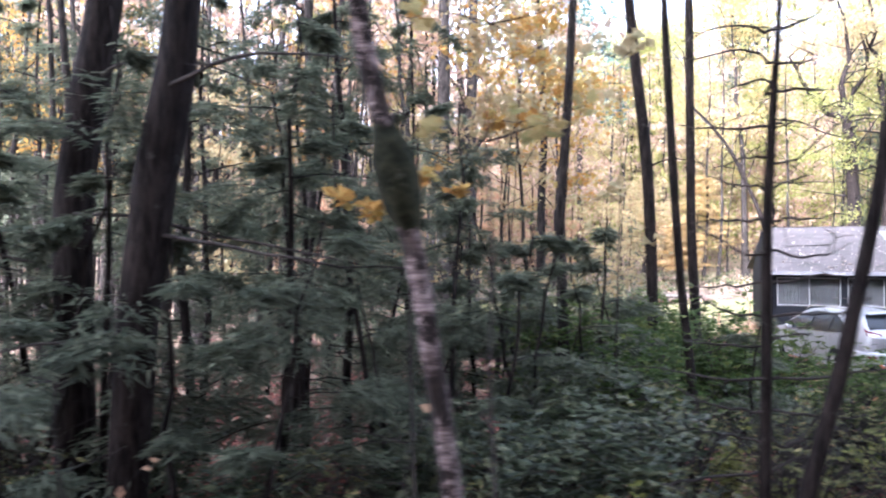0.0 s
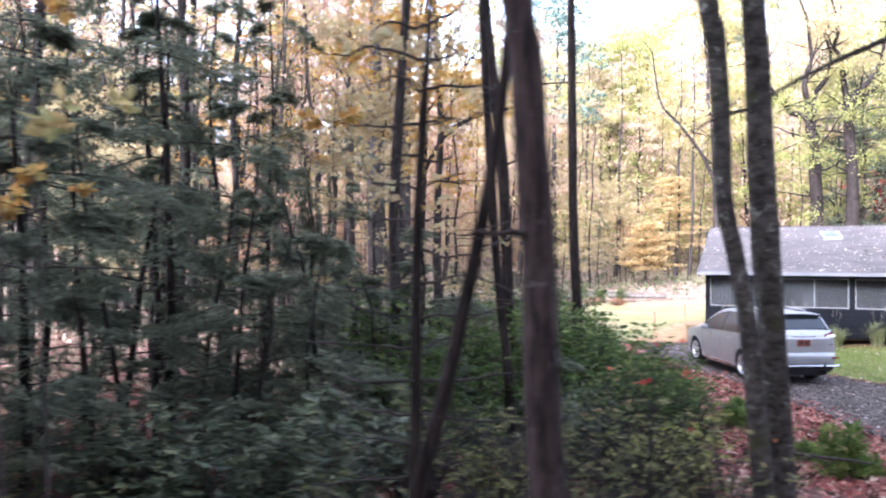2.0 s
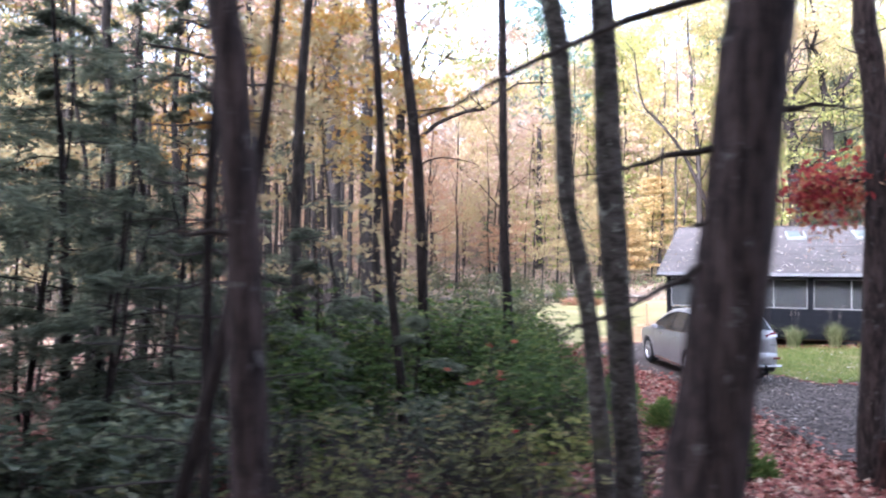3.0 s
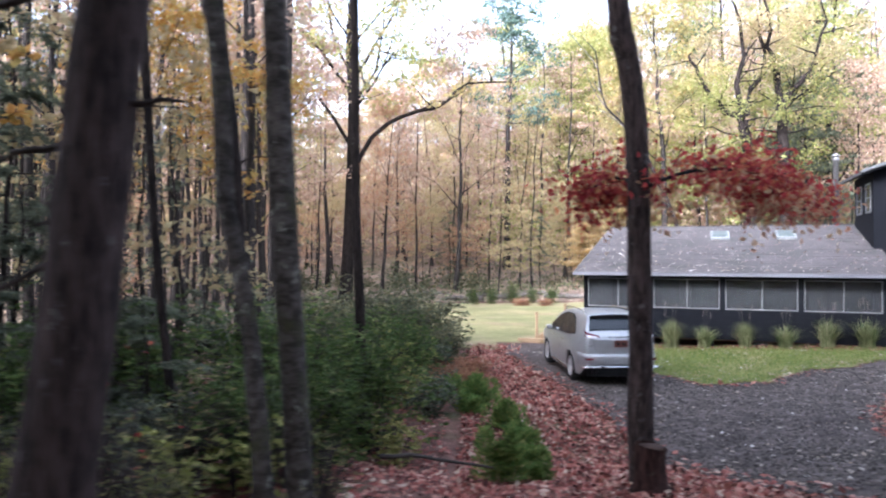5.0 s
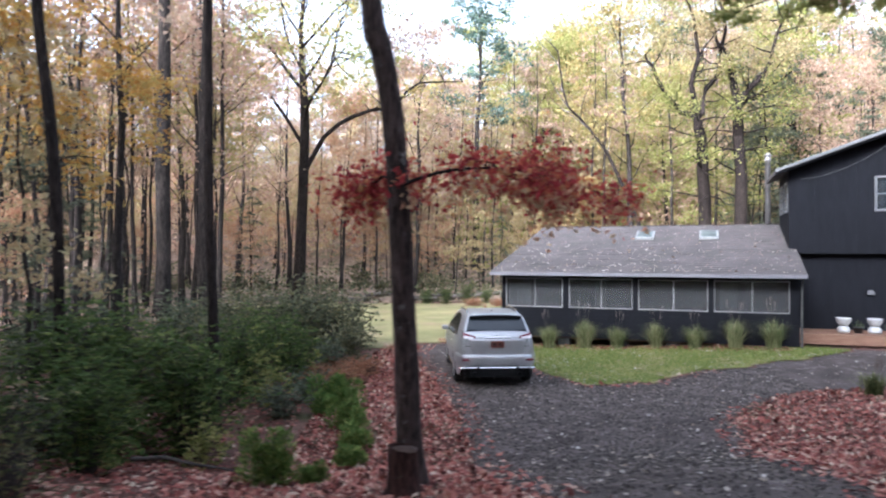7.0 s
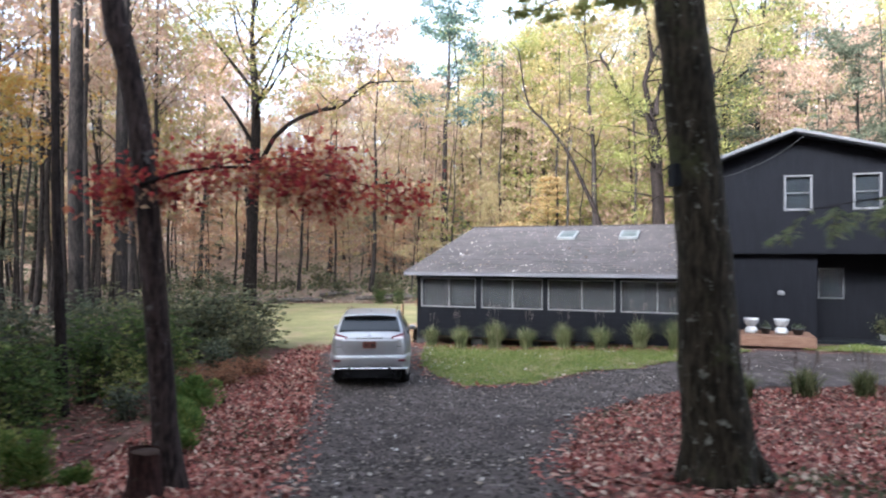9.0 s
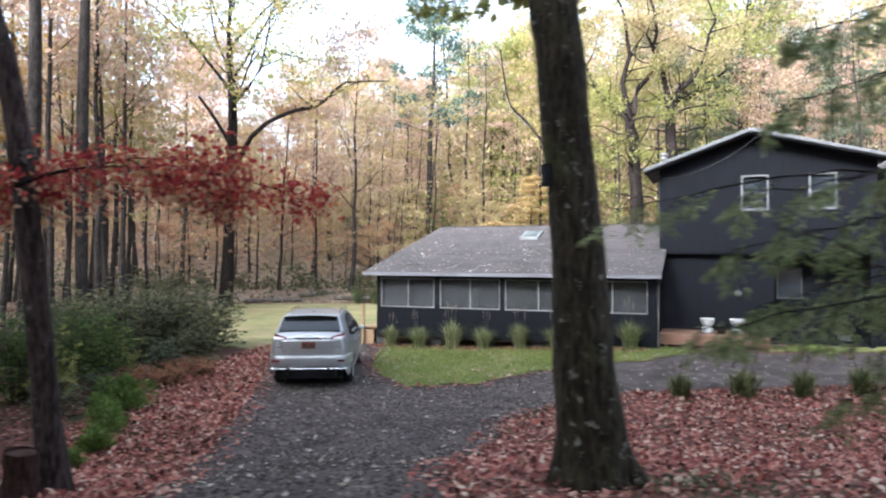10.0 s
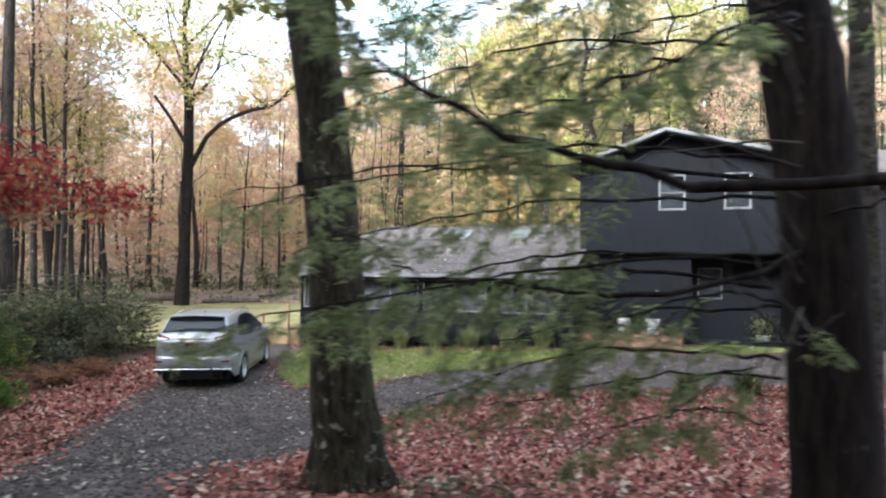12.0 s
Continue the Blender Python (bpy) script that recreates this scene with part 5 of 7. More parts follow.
near_tree("grey_tree", [(1.46, 1.72, 0.202), (1.46, 6.17, 0.21), (1.51, 9.21, 0.19), (1.57, 12.24, 0.17)], 25, "bark_far", "tall grey trunk in the wood", 23, "gold", 17, 3.0, 1500, 0.22)
near_tree("grey_tree", [(0.5, 2.18, 0.24), (0.46, 6.03, 0.24), (0.5, 8.92, 0.22), (0.5, 11.81, 0.18)], 23.8, "bark_far", "tall grey trunk in the wood", 24, "yellow", 17, 3.0, 1500, 0.22)

# the slim tree that carries the crimson bough, and the cut stump at its foot
red_tree = near_tree("red_oak", [(9.63, 0.38, 0.182), (9.57, 1.02, 0.16), (9.54, 2.15, 0.144), (9.48, 3.52, 0.135), (9.41, 4.71, 0.133), (9.29, 5.49, 0.132), (9.21, 5.74, 0.144), (9.16, 6.13, 0.118)], 8.85, "bark",
                     "slender dark oak with one level bough of crimson leaves", 25, "red", 12, 1.8, 500, 0.13, y_lean=-0.105, flare=1.3)


def red_bough():
    rng = np.random.default_rng(31)
    lines, tips = [], []
    mains = [[(9.48, 8.25, 3.95), (10.0, 8.4, 4.14), (10.7, 8.8, 4.22), (11.5, 9.4, 4.2), (12.3, 10.0, 4.0)], [(9.9, 8.35, 4.12), (10.6, 9.0, 4.36), (11.3, 9.6, 4.4)],
             [(9.45, 8.45, 4.0), (9.3, 8.75, 4.12), (9.15, 8.95, 4.08), (9.0, 9.05, 3.98)], [(10.5, 8.7, 4.3), (11.0, 9.0, 4.1), (11.6, 9.3, 3.95)]]
    for m in mains:
        p = bent(m, 10, 0.012, rng)
        lines.append((p, np.linspace(0.028 if len(m) > 3 else 0.014, 0.005, 10)))
        for j in range(16 if len(m) > 3 else 9):
            q = p[rng.integers(2, 10)] + rng.normal(0, 0.02, 3)
            s = limb_line(q, (rng.normal() * 0.8 + 0.3, rng.normal() * 0.8, rng.normal(0.05, 0.35)), rng.uniform(0.25, 0.7), rng, 4, -0.25)
            lines.append((s, np.linspace(0.007, 0.002, 4)))
            tips += [s[-1], s[-2], s[-3]]
    part("crimson_bough", tubes("crimson_bough_wood", lines, 6), "bark_dark", red_tree, "level bough")
    tips = np.array(tips)
    n = 2900
    at = tips[rng.integers(0, len(tips), n)] + rng.normal(0, 0.13, (n, 3)) * np.array([1.2, 1.2, 0.9]) + np.array([0, 0, -0.06])
    along = rng.normal(0, 0.6, (n, 3)) + np.array([0, 0, -0.7])
    part("crimson_leaves", leaf_quads("crimson_leaves", at, 0.09, 0.055, rng, 0.0, along, 0.5), "red", red_tree, "hanging crimson leaves")
    m = 1000
    low = tips[rng.integers(0, len(tips), m)] + rng.normal(0, 0.14, (m, 3)) + np.array([0.1, 0, -0.27])
    part("tan_leaves", leaf_quads("tan_leaves", low, 0.085, 0.05, rng, 0.0, rng.normal(0, 0.6, (m, 3)) + np.array([0, 0, -0.7]), 0.5), "orange", red_tree, "faded tan leaves under the crimson")


red_bough()
rs = np.random.default_rng(5)
stump = thing("tree_stump", Matrix.Translation((9.54, 8.27, float(height(9.54, 8.27)))), "sawn-off stump with a ragged bark rim", "stump")
sp = np.array([(0, 0, -0.2), (0, 0, 0.0), (0, 0, 0.12), (0, 0, 0.3), (0, 0, 0.5), (0.01, 0, 0.56)])
part("bark", tubes("stump_bark", [(sp, np.array([0.27, 0.25, 0.2, 0.18, 0.178, 0.182]))], 22, 0.035, rs), "red_bark", stump)
part("cut_face", lathe([(0.155, 0.50), (0.16, 0.545), (0.02, 0.555)], 20), "cut_wood", stump)

big = near_tree("big_oak", [(15.9, 0.74, 0.455), (15.93, 1.05, 0.385), (15.83, 1.96, 0.329), (15.76, 3.18, 0.28), (15.65, 4.4, 0.268), (15.56, 5.32, 0.262), (15.49, 5.93, 0.262)], 7.95, "bark_oak",
                "stout oak with lichen-blotched bark in fallen leaves", 26, "green", 13, 3.2, 2200, 0.16, flare=1.3)
for az, L, r in ((-2.2, 0.40, 0.20), (-1.2, 0.44, 0.18), (-0.35, 0.58, 0.22), (0.7, 0.5, 0.18), (2.0, 0.5, 0.18), (3.3, 0.42, 0.21)):
    gx, gy = 15.9 + L * math.cos(az), 7.95 + L * math.sin(az)
    root = bent([(15.9 + 0.12 * math.cos(az), 7.95 + 0.12 * math.sin(az), 1.5), (15.9 + 0.27 * math.cos(az), 7.95 + 0.27 * math.sin(az), 1.08), (gx, gy, float(height(gx, gy)) - 0.12)], 9)
    part("root", tubes("oak_root", [(root, np.linspace(r * 0.8, r * 0.55, 9))], 10, 0.03, np.random.default_rng(int(40 + az * 3))), "bark_oak", big)
rb = np.random.default_rng(41)
lines, tips = [], []
for m in ([(15.6, 8.15, 7.6), (15.3, 9.2, 7.3), (14.9, 10.0, 6.95), (14.2, 10.3, 6.65)], [(15.65, 8.15, 7.7), (15.7, 9.4, 7.2), (15.4, 10.2, 6.8)]):
    p = bent(m, 9, 0.02, rb)
    lines.append((p, np.linspace(0.03, 0.006, 9)))
    for j in range(12):
        s = limb_line(p[rb.integers(3, 9)], (rb.normal(), rb.normal(), rb.normal(0, 0.3)), rb.uniform(0.2, 0.5), rb, 4, -0.2)
        lines.append((s, np.linspace(0.006, 0.002, 4)))
        tips += [s[-1], s[-2]]
part("low_bough", tubes("low_bough", lines, 6), "bark_oak", big)
part("bough_leaves", leaf_cloud("bough_leaves", np.array(tips), 700, 0.17, 0.14, rb, 0.3), "lime", big, "yellow-green oak leaves")
bird = single("bird_box", box(-0.09, 0.09, -0.08, 0.08, -0.12, 0.12, 0.008), "soffit", "small dark box fixed to the oak trunk", "bird box", pose(15.46, 7.88, 4.03, 0, 0, 12))


def bough(tree, m, r, reach, tw, per, first, rng, tip=0.003):
    """One bough with its flat sprays."""
    p = bent(m, 20, 0.012, rng)
    b = part("bough", tubes("hemlock_bough", [(p, np.linspace(r * 0.5, tip, 20))], 7), "bark_dark", tree)
    tl, a0, d0 = needle_spray(p, rng, reach, tw, per, 0.6, first, 0.35)
    tagged(part("twig_growth", tubes("bough_twig_growth", tl, 4), "bark_dark", b), kind="stuff")
    side = []
    for ln, _ in tl:                       # finer sprigs along each twig
        side.append(needle_spray(ln, rng, 0.17, 5, 11, 0.4, 0.2, 0.3)[1:])
    at = np.concatenate([a0] + [q[0] for q in side])
    al = np.concatenate([d0] + [q[1] for q in side])
    tagged(part("spray", leaf_chips("bough_spray", at, 0.055, 0.015, rng, 0.15, al), "hemlock_near", b, "soft green hanging spray with sunlight put into its colour"), kind="stuff")


# the hemlock by the road whose boughs hang before the house
def road_hemlock():
    rng = np.random.default_rng(51)
    t = near_tree("road_hemlock", [(19.04, 1.88, 0.23), (19.0, 2.73, 0.217), (18.93, 3.65, 0.21), (18.84, 4.26, 0.206), (18.78, 4.56, 0.204)], 4.3, "bark_dark",
                  "large hemlock with boughs sweeping over the leaves", 52, "hemlock", 13, 3.0, 1800, 0.16, flare=1.2, crown_up=3.0)
    boughs = [([(18.8, 4.2, 3.2), (18.4, 3.9, 3.1), (18.08, 3.97, 3.0), (17.71, 4.07, 2.99), (17.27, 4.2, 3.03), (16.91, 4.27, 3.05), (16.72, 4.3, 3.1), (16.55, 4.37, 3.24), (16.2, 4.47, 3.37)], 0.036, 0.55, 26),
               ([(18.8, 4.3, 4.4), (18.3, 3.3, 4.15), (17.9, 3.2, 3.97), (17.4, 3.2, 3.76), (17.1, 3.2, 3.72)], 0.024, 0.55, 18),
               ([(18.8, 4.4, 2.9), (18.2, 4.7, 2.85), (17.6, 4.9, 2.75), (17.0, 5.1, 2.6)], 0.02, 0.7, 22),
               ([(18.8, 4.4, 2.5), (18.3, 4.6, 2.5), (17.7, 4.7, 2.4), (17.2, 4.8, 2.3)], 0.018, 0.6, 18)]
    boughs += [([(18.8, 4.5, 3.6), (17.7, 5.6, 3.75), (16.6, 6.5, 3.7), (15.5, 7.2, 3.5)], 0.03, 0.95, 34),
               ([(18.8, 4.5, 3.0), (17.9, 5.8, 3.1), (17.0, 6.9, 2.9), (16.2, 7.6, 2.65)], 0.028, 0.95, 30),
               ([(18.9, 4.6, 2.9), (18.6, 5.9, 2.95), (18.2, 7.0, 2.75), (17.8, 7.9, 2.5)], 0.022, 0.9, 26)]
    boughs += [([(18.8, 4.6, 2.2), (18.4, 5.2, 2.25), (18.0, 5.7, 2.1), (17.7, 6.0, 1.9)], 0.016, 0.6, 16),
               ([(18.9, 4.0, 2.9), (18.5, 3.6, 2.85), (18.1, 3.4, 2.7), (17.8, 3.3, 2.55)], 0.014, 0.5, 14)]
    boughs += [([(18.9, 4.1, 3.4), (19.3, 3.8, 3.5), (19.8, 3.6, 3.4)], 0.018, 0.6, 12)]
    boughs += [([(18.9, 4.6, 5.0), (18.4, 5.8, 5.1), (17.9, 7.0, 4.9), (17.5, 8.0, 4.5)], 0.02, 1.0, 34), ([(18.9, 4.6, 5.4), (18.8, 6.2, 5.6), (18.5, 7.6, 5.4), (18.2, 8.8, 5.0)], 0.02, 1.0, 34),
               ([(18.9, 4.5, 4.9), (19.4, 5.6, 5.0), (19.8, 6.6, 4.8)], 0.02, 0.9, 26)]
    boughs += [([(18.8, 4.4, 3.5), (17.8, 4.6, 3.5), (16.9, 4.8, 3.4), (16.0, 4.95, 3.2)], 0.024, 0.62, 46), ([(18.8, 4.4, 3.15), (17.8, 4.6, 3.2), (17.0, 4.8, 3.08), (16.2, 4.9, 2.86)], 0.024, 0.62, 44),
               ([(18.8, 4.4, 2.6), (18.0, 4.6, 2.66), (17.3, 4.75, 2.5), (16.7, 4.85, 2.28)], 0.02, 0.55, 36), ([(18.8, 4.4, 4.3), (17.9, 4.6, 4.45), (17.0, 4.8, 4.3), (16.3, 4.9, 4.05)], 0.022, 0.62, 40)]
    boughs += [([(18.8, 4.3, 3.2), (17.6, 4.2, 3.12), (16.4, 4.05, 2.95), (15.6, 4.0, 2.8)], 0.022, 0.6, 34), ([(18.8, 4.3, 3.7), (17.6, 4.15, 3.74), (16.6, 4.05, 3.62), (15.9, 4.0, 3.5)], 0.022, 0.55, 20),
               ([(18.8, 4.4, 4.9), (17.9, 4.7, 4.85), (17.0, 4.9, 4.7), (16.4, 5.0, 4.5)], 0.022, 0.62, 40), ([(18.8, 4.4, 4.6), (18.3, 4.5, 4.55), (17.7, 4.6, 4.35), (17.3, 4.6, 4.2)], 0.018, 0.6, 26)]
    boughs = [([(x, y if y < 4.7 else 4.6 + (y - 4.6) * 0.26, z) for x, y, z in m], r, reach * 0.8, tw) for m, r, reach, tw in boughs]
    for m, r, reach, tw in boughs:
        bough(t, m, r, reach, int(tw * 0.44), 17, 0.25, rng)
    for i in range(16):
        z = rng.uniform(2.6, 4.4)
        ln = (limb_line((18.75, 4.1, z), (-0.7, -0.35 + rng.normal(0, 0.3), rng.normal(0.25, 0.35)), rng.uniform(0.4, 1.0), rng, 7, 0.1), np.linspace(0.009, 0.003, 7))
        part("dead_twig", tubes("hemlock_dead_twig", [ln], 5), "pale_twig", t, "bare grey twig")
    near_tree("grey_tree", [(20.66, 1.2, 0.11), (20.63, 3.0, 0.105), (20.57, 5.2, 0.10)], 6.6, "bark_maple", "slim grey tree behind the roadside hemlock", 54, "yellow", 12, 2.0, 900, 0.14, crown_up=2.0)
    # its neighbour stands further along the road; one long bough reaches over
    n = near_tree("road_hemlock", [(20.9, 1.2, 0.2), (20.9, 3.0, 0.19), (20.9, 5.0, 0.18)], 2.5, "bark_dark", "hemlock at the roadside with one long drooping bough", 53, "hemlock", 12, 2.6, 2200, 0.16, crown_up=2.5)
    long_bough = [(20.85, 2.5, 3.75), (19.6, 2.6, 3.52), (18.27, 2.7, 3.42), (17.83, 2.74, 3.40), (17.49, 2.79, 3.46), (17.32, 2.84, 3.545), (17.03, 2.88, 3.64), (16.76, 2.9, 3.81), (16.57, 2.92, 4.0), (16.45, 2.95, 4.15)]
    upper_bough = [(20.85, 2.5, 4.9), (19.4, 2.9, 4.6), (18.5, 3.05, 4.25), (18.12, 3.07, 4.09), (17.94, 3.07, 3.99), (17.57, 3.07, 3.83), (17.36, 3.07, 3.757), (17.1, 3.08, 3.70)]
    for m, r, tw, tip in ((long_bough, 0.05, 30, 0.007), (upper_bough, 0.03, 22, 0.004)):
        bough(n, m, r, 0.24, int(tw * 0.5), 12, 0.5, rng, tip)


road_hemlock()


# ---------------------------------------------------------------- the wood behind
def oak_on_lawn():
    rng = np.random.default_rng(61)
    pts = np.array([(1.2, 42, -0.4), (1.35, 42, 2.5), (1.44, 42, 4.8), (1.58, 42, 8.2), (1.65, 42, 11.6), (1.5, 42, 14), (1.4, 42, 17), (1.8, 42, 20)])
    rad = np.array([0.48, 0.36, 0.32, 0.30, 0.27, 0.2, 0.13, 0.05])
    lines, tips = branching(rng, bent(pts, 14), np.interp(np.linspace(0, 7, 14), range(8), rad), 0.52, 13, 7.5, 0.65, 0.35, 6, 0.5)
    low = bent([(1.5, 42, 7.8), (3.0, 41.6, 10.25), (5.0, 41.3, 11.45), (7.1, 41, 11.96), (8.45, 41, 13.1), (11.2, 41, 13.3)], 12, 0.05, rng)
    stub = bent([(1.6, 42, 9.5), (0.6, 42, 11.2), (-0.4, 42, 12.6)], 5)
    lines += [(low, np.linspace(0.17, 0.04, 12)), (stub, np.linspace(0.12, 0.08, 5))]
    extra = []
    for j in range(12):
        s = limb_line(low[rng.integers(5, 12)], (rng.normal() + 0.3, rng.normal(), rng.uniform(0, 1)), rng.uniform(1, 2.6), rng, 5, 0.3)
        lines.append((s, np.linspace(0.05, 0.012, 5)))
        extra += [s[-1], s[-2]]
    t = thing("lawn_oak", Matrix(), "broad old oak with thinning yellow leaves at the lawn edge", "tree")
    part("trunk", tubes("lawn_oak_trunk", lines[:1], 10), "bark_dark", t)
    for i in range(13):
        part("limb", tubes("lawn_oak_limb", lines[1 + 7 * i:2 + 7 * i], 7), "bark_dark", t)
        tagged(part("branch_spread", tubes("lawn_oak_branch_spread", lines[2 + 7 * i:8 + 7 * i], 5), "bark_dark", t), kind="stuff")
    for ln in lines[92:94]:
        part("limb", tubes("lawn_oak_limb", [ln], 8), "bark_dark", t)
    tagged(part("branch_spread", tubes("lawn_oak_branch_spread", lines[94:], 5), "bark_dark", t), kind="stuff")
    part("crown", leaf_cloud("lawn_oak_crown", np.concatenate([tips, np.array(extra)]), 6500, 0.75, 0.19, rng, chips=True), "yellow", t)
    part("green_crown", leaf_cloud("lawn_oak_green_crown", tips, 8000, 0.85, 0.18, rng, chips=True), "lime", t, "leaves still yellow-green")


oak_on_lawn()
protos = {
    "yellow": broadleaf("yellow_tree", 101, 19, 0.24, "yellow", 0.3, 15, 4.8, 8400, 0.189, 0.8, label="tall forest tree in yellow leaf"),
    "lime": broadleaf("lime_tree", 102, 20, 0.26, "lime", 0.22, 17, 5.2, 8200, 0.199, 0.8, bark="bark_dark", label="tall forest tree turning from green to yellow"),
    "russet": broadleaf("russet_tree", 103, 17, 0.2, "russet", 0.3, 13, 4.0, 5200, 0.196, 0.8, label="forest tree with thinning russet leaves"),
    "orange": broadleaf("orange_tree", 104, 16, 0.18, "orange", 0.28, 14, 3.8, 7200, 0.182, 0.75, label="forest tree in orange leaf"),
    "gold": broadleaf("gold_tree", 105, 15, 0.16, "gold", 0.28, 14, 3.6, 7200, 0.175, 0.75, label="forest tree in golden leaf"),
    "bare": broadleaf("bare_tree", 106, 18, 0.15, "russet", 0.4, 11, 2.8, 620, 0.19, 0.6, label="slim forest tree with few remaining leaves"),
    "pole": broadleaf("pole_tree", 107, 15, 0.10, "yellow", 0.55, 7, 1.9, 480, 0.15, 0.5, label="thin straight young forest tree", forks=3),
    "wood_gold": broadleaf("golden_maple", 115, 14, 0.13, "amber", 0.3, 13, 3.2, 6500, 0.13, 0.6, label="slim woodland maple in amber leaf"),
    "amber_maple": broadleaf("amber_maple", 118, 9.2, 0.07, "amber", 0.5, 12, 1.7, 1700, 0.13, 0.35, label="slender young maple with amber leaves high up", forks=3),
    "wood_russet": broadleaf("russet_maple", 116, 16, 0.15, "russet", 0.3, 14, 3.6, 6500, 0.15, 0.7, label="woodland maple with thin pinkish leaves"),
    "pine": broadleaf("pine_tree_far", 108, 22, 0.3, "pine", 0.5, 20, 3.4, 5000, 0.34, 0.55, elev=0.1, label="tall blue-green pine above the wood", forks=3, shape=0.3),
    "sapling_gold": broadleaf("gold_sapling", 109, 6.5, 0.05, "gold", 0.2, 12, 1.9, 2600, 0.12, 0.42, elev=0.3, label="small understorey tree with golden leaves", forks=3),
    "sapling_orange": broadleaf("orange_sapling", 110, 5.0, 0.045, "orange", 0.2, 11, 1.7, 2000, 0.11, 0.42, elev=0.3, label="small understorey tree with orange leaves", forks=3),
    "hemlock": broadleaf("dark_hemlock", 111, 15, 0.17, "hemlock", 0.12, 40, 2.8, 9500, 0.24, 0.4, bark="bark_dark", elev=-0.1, label="dense dark green hemlock in the wood", forks=2, shape=0.3),
    # invented tree, never in view; copies behind the camera block sun and sky
    "screening": broadleaf("roadside_hemlock", 112, 15, 0.2, "hemlock", 0.14, 16, 3.0, 850, 1.05, 0.7, bark="bark_dark", elev=-0.1, label="unseen hemlock added behind the camera to shade the foreground", forks=1, shape=0.5),
}


def forked_oak(seed, trunk, forks, label):
    """A dark oak whose trunk parts into heavy limbs under a broken yellow-green crown."""
    rng = np.random.default_rng(seed)
    t = thing("forked_oak", Matrix(), label, "tree", "forked oaks behind the house")
    pts = bent(trunk, 10, 0.04, rng)
    part("trunk", tubes("forked_oak_trunk", [(pts, np.linspace(0.44, 0.30, 10))], 9), "bark_dark", t)
    tips = []
    for f in forks:
        lp = bent([trunk[-1], *f], 9, 0.10, rng)
        part("limb", tubes("forked_oak_limb", [(lp, np.linspace(0.23, 0.07, 9))], 7), "bark_dark", t)
        small = []
        for j in range(9):
            q = lp[rng.integers(2, 9)]
            s = limb_line(q, (rng.normal(0, 1), rng.normal(0, 1), rng.uniform(-0.1, 0.9)), rng.uniform(1.4, 3.6), rng, 6, 0.2, 0.09)
            small.append((s, np.linspace(0.06, 0.015, 6)))
            tips += [s[-1], s[-2], s[-3]]
        tagged(part("branch_spread", tubes("forked_oak_branch_spread", small, 4), "bark_dark", t), kind="stuff")
    low = []
    for j in range(16):
        q = pts[rng.integers(4, 10)]
        s = limb_line(q, (rng.normal(0, 1), rng.normal(0, 1), rng.uniform(0, 0.5)), rng.uniform(2.0, 4.2), rng, 6, -0.1, 0.08)
        low.append((s, np.linspace(0.07, 0.015, 6)))
        tips += [s[-1], s[-2]]
    tagged(part("branch_spread", tubes("forked_oak_low_branches", low, 4), "bark_dark", t), kind="stuff")
    tips = np.array(tips)
    n = 15000
    at = tips[rng.integers(0, len(tips), n)] + rng.normal(0, 1, (n, 3)) * np.array([0.5, 0.5, 0.3])
    x0, y0 = trunk[-1][0], trunk[-1][1]
    at = at[(np.abs(at[:, 0] - x0) > 1.3 + 0.3 * np.sin(at[:, 2] * 2)) | (at[:, 1] > y0 + 0.4)]
    high = at[:, 2] + rng.normal(0, 1.2, len(at)) > 15.0
    part("crown", leaf_chips("forked_oak_crown", at[~high], 0.13, 0.10, rng, 0.4), "lime", t)
    part("crown_top", leaf_chips("forked_oak_crown_top", at[high], 0.13, 0.10, rng, 0.4), "gold", t, "thinner straw-coloured top")


forked_oak(131, [(26.4, 43.5, 1.0), (26.4, 43.5, 5.2), (26.2, 43.5, 9.5), (25.9, 43.5, 11.4)], [[(25.4, 43.2, 13.4), (25.7, 43.0, 15.5), (25.3, 43, 18.5)], [(26.7, 43.8, 13.2), (27.4, 44, 15.3), (27.6, 44, 18)], [(25.0, 44.5, 12.5), (23.8, 45, 14.5), (23.0, 45, 16)]], "dark forked oak in yellow-green leaf behind the house")
forked_oak(132, [(28.6, 43.8, 1.0), (28.7, 43.8, 5.2), (28.7, 43.8, 9.5), (28.5, 43.8, 12.5)], [[(28.0, 43.6, 14.6), (27.6, 43.4, 16.4), (27.2, 43, 19)], [(29.6, 44, 13.8), (30.6, 44, 15.2), (31.4, 44, 18)], [(29.2, 44.6, 12.8), (31.0, 45, 13.8), (32.6, 45, 15)]], "dark oak with two rising limbs behind the house")


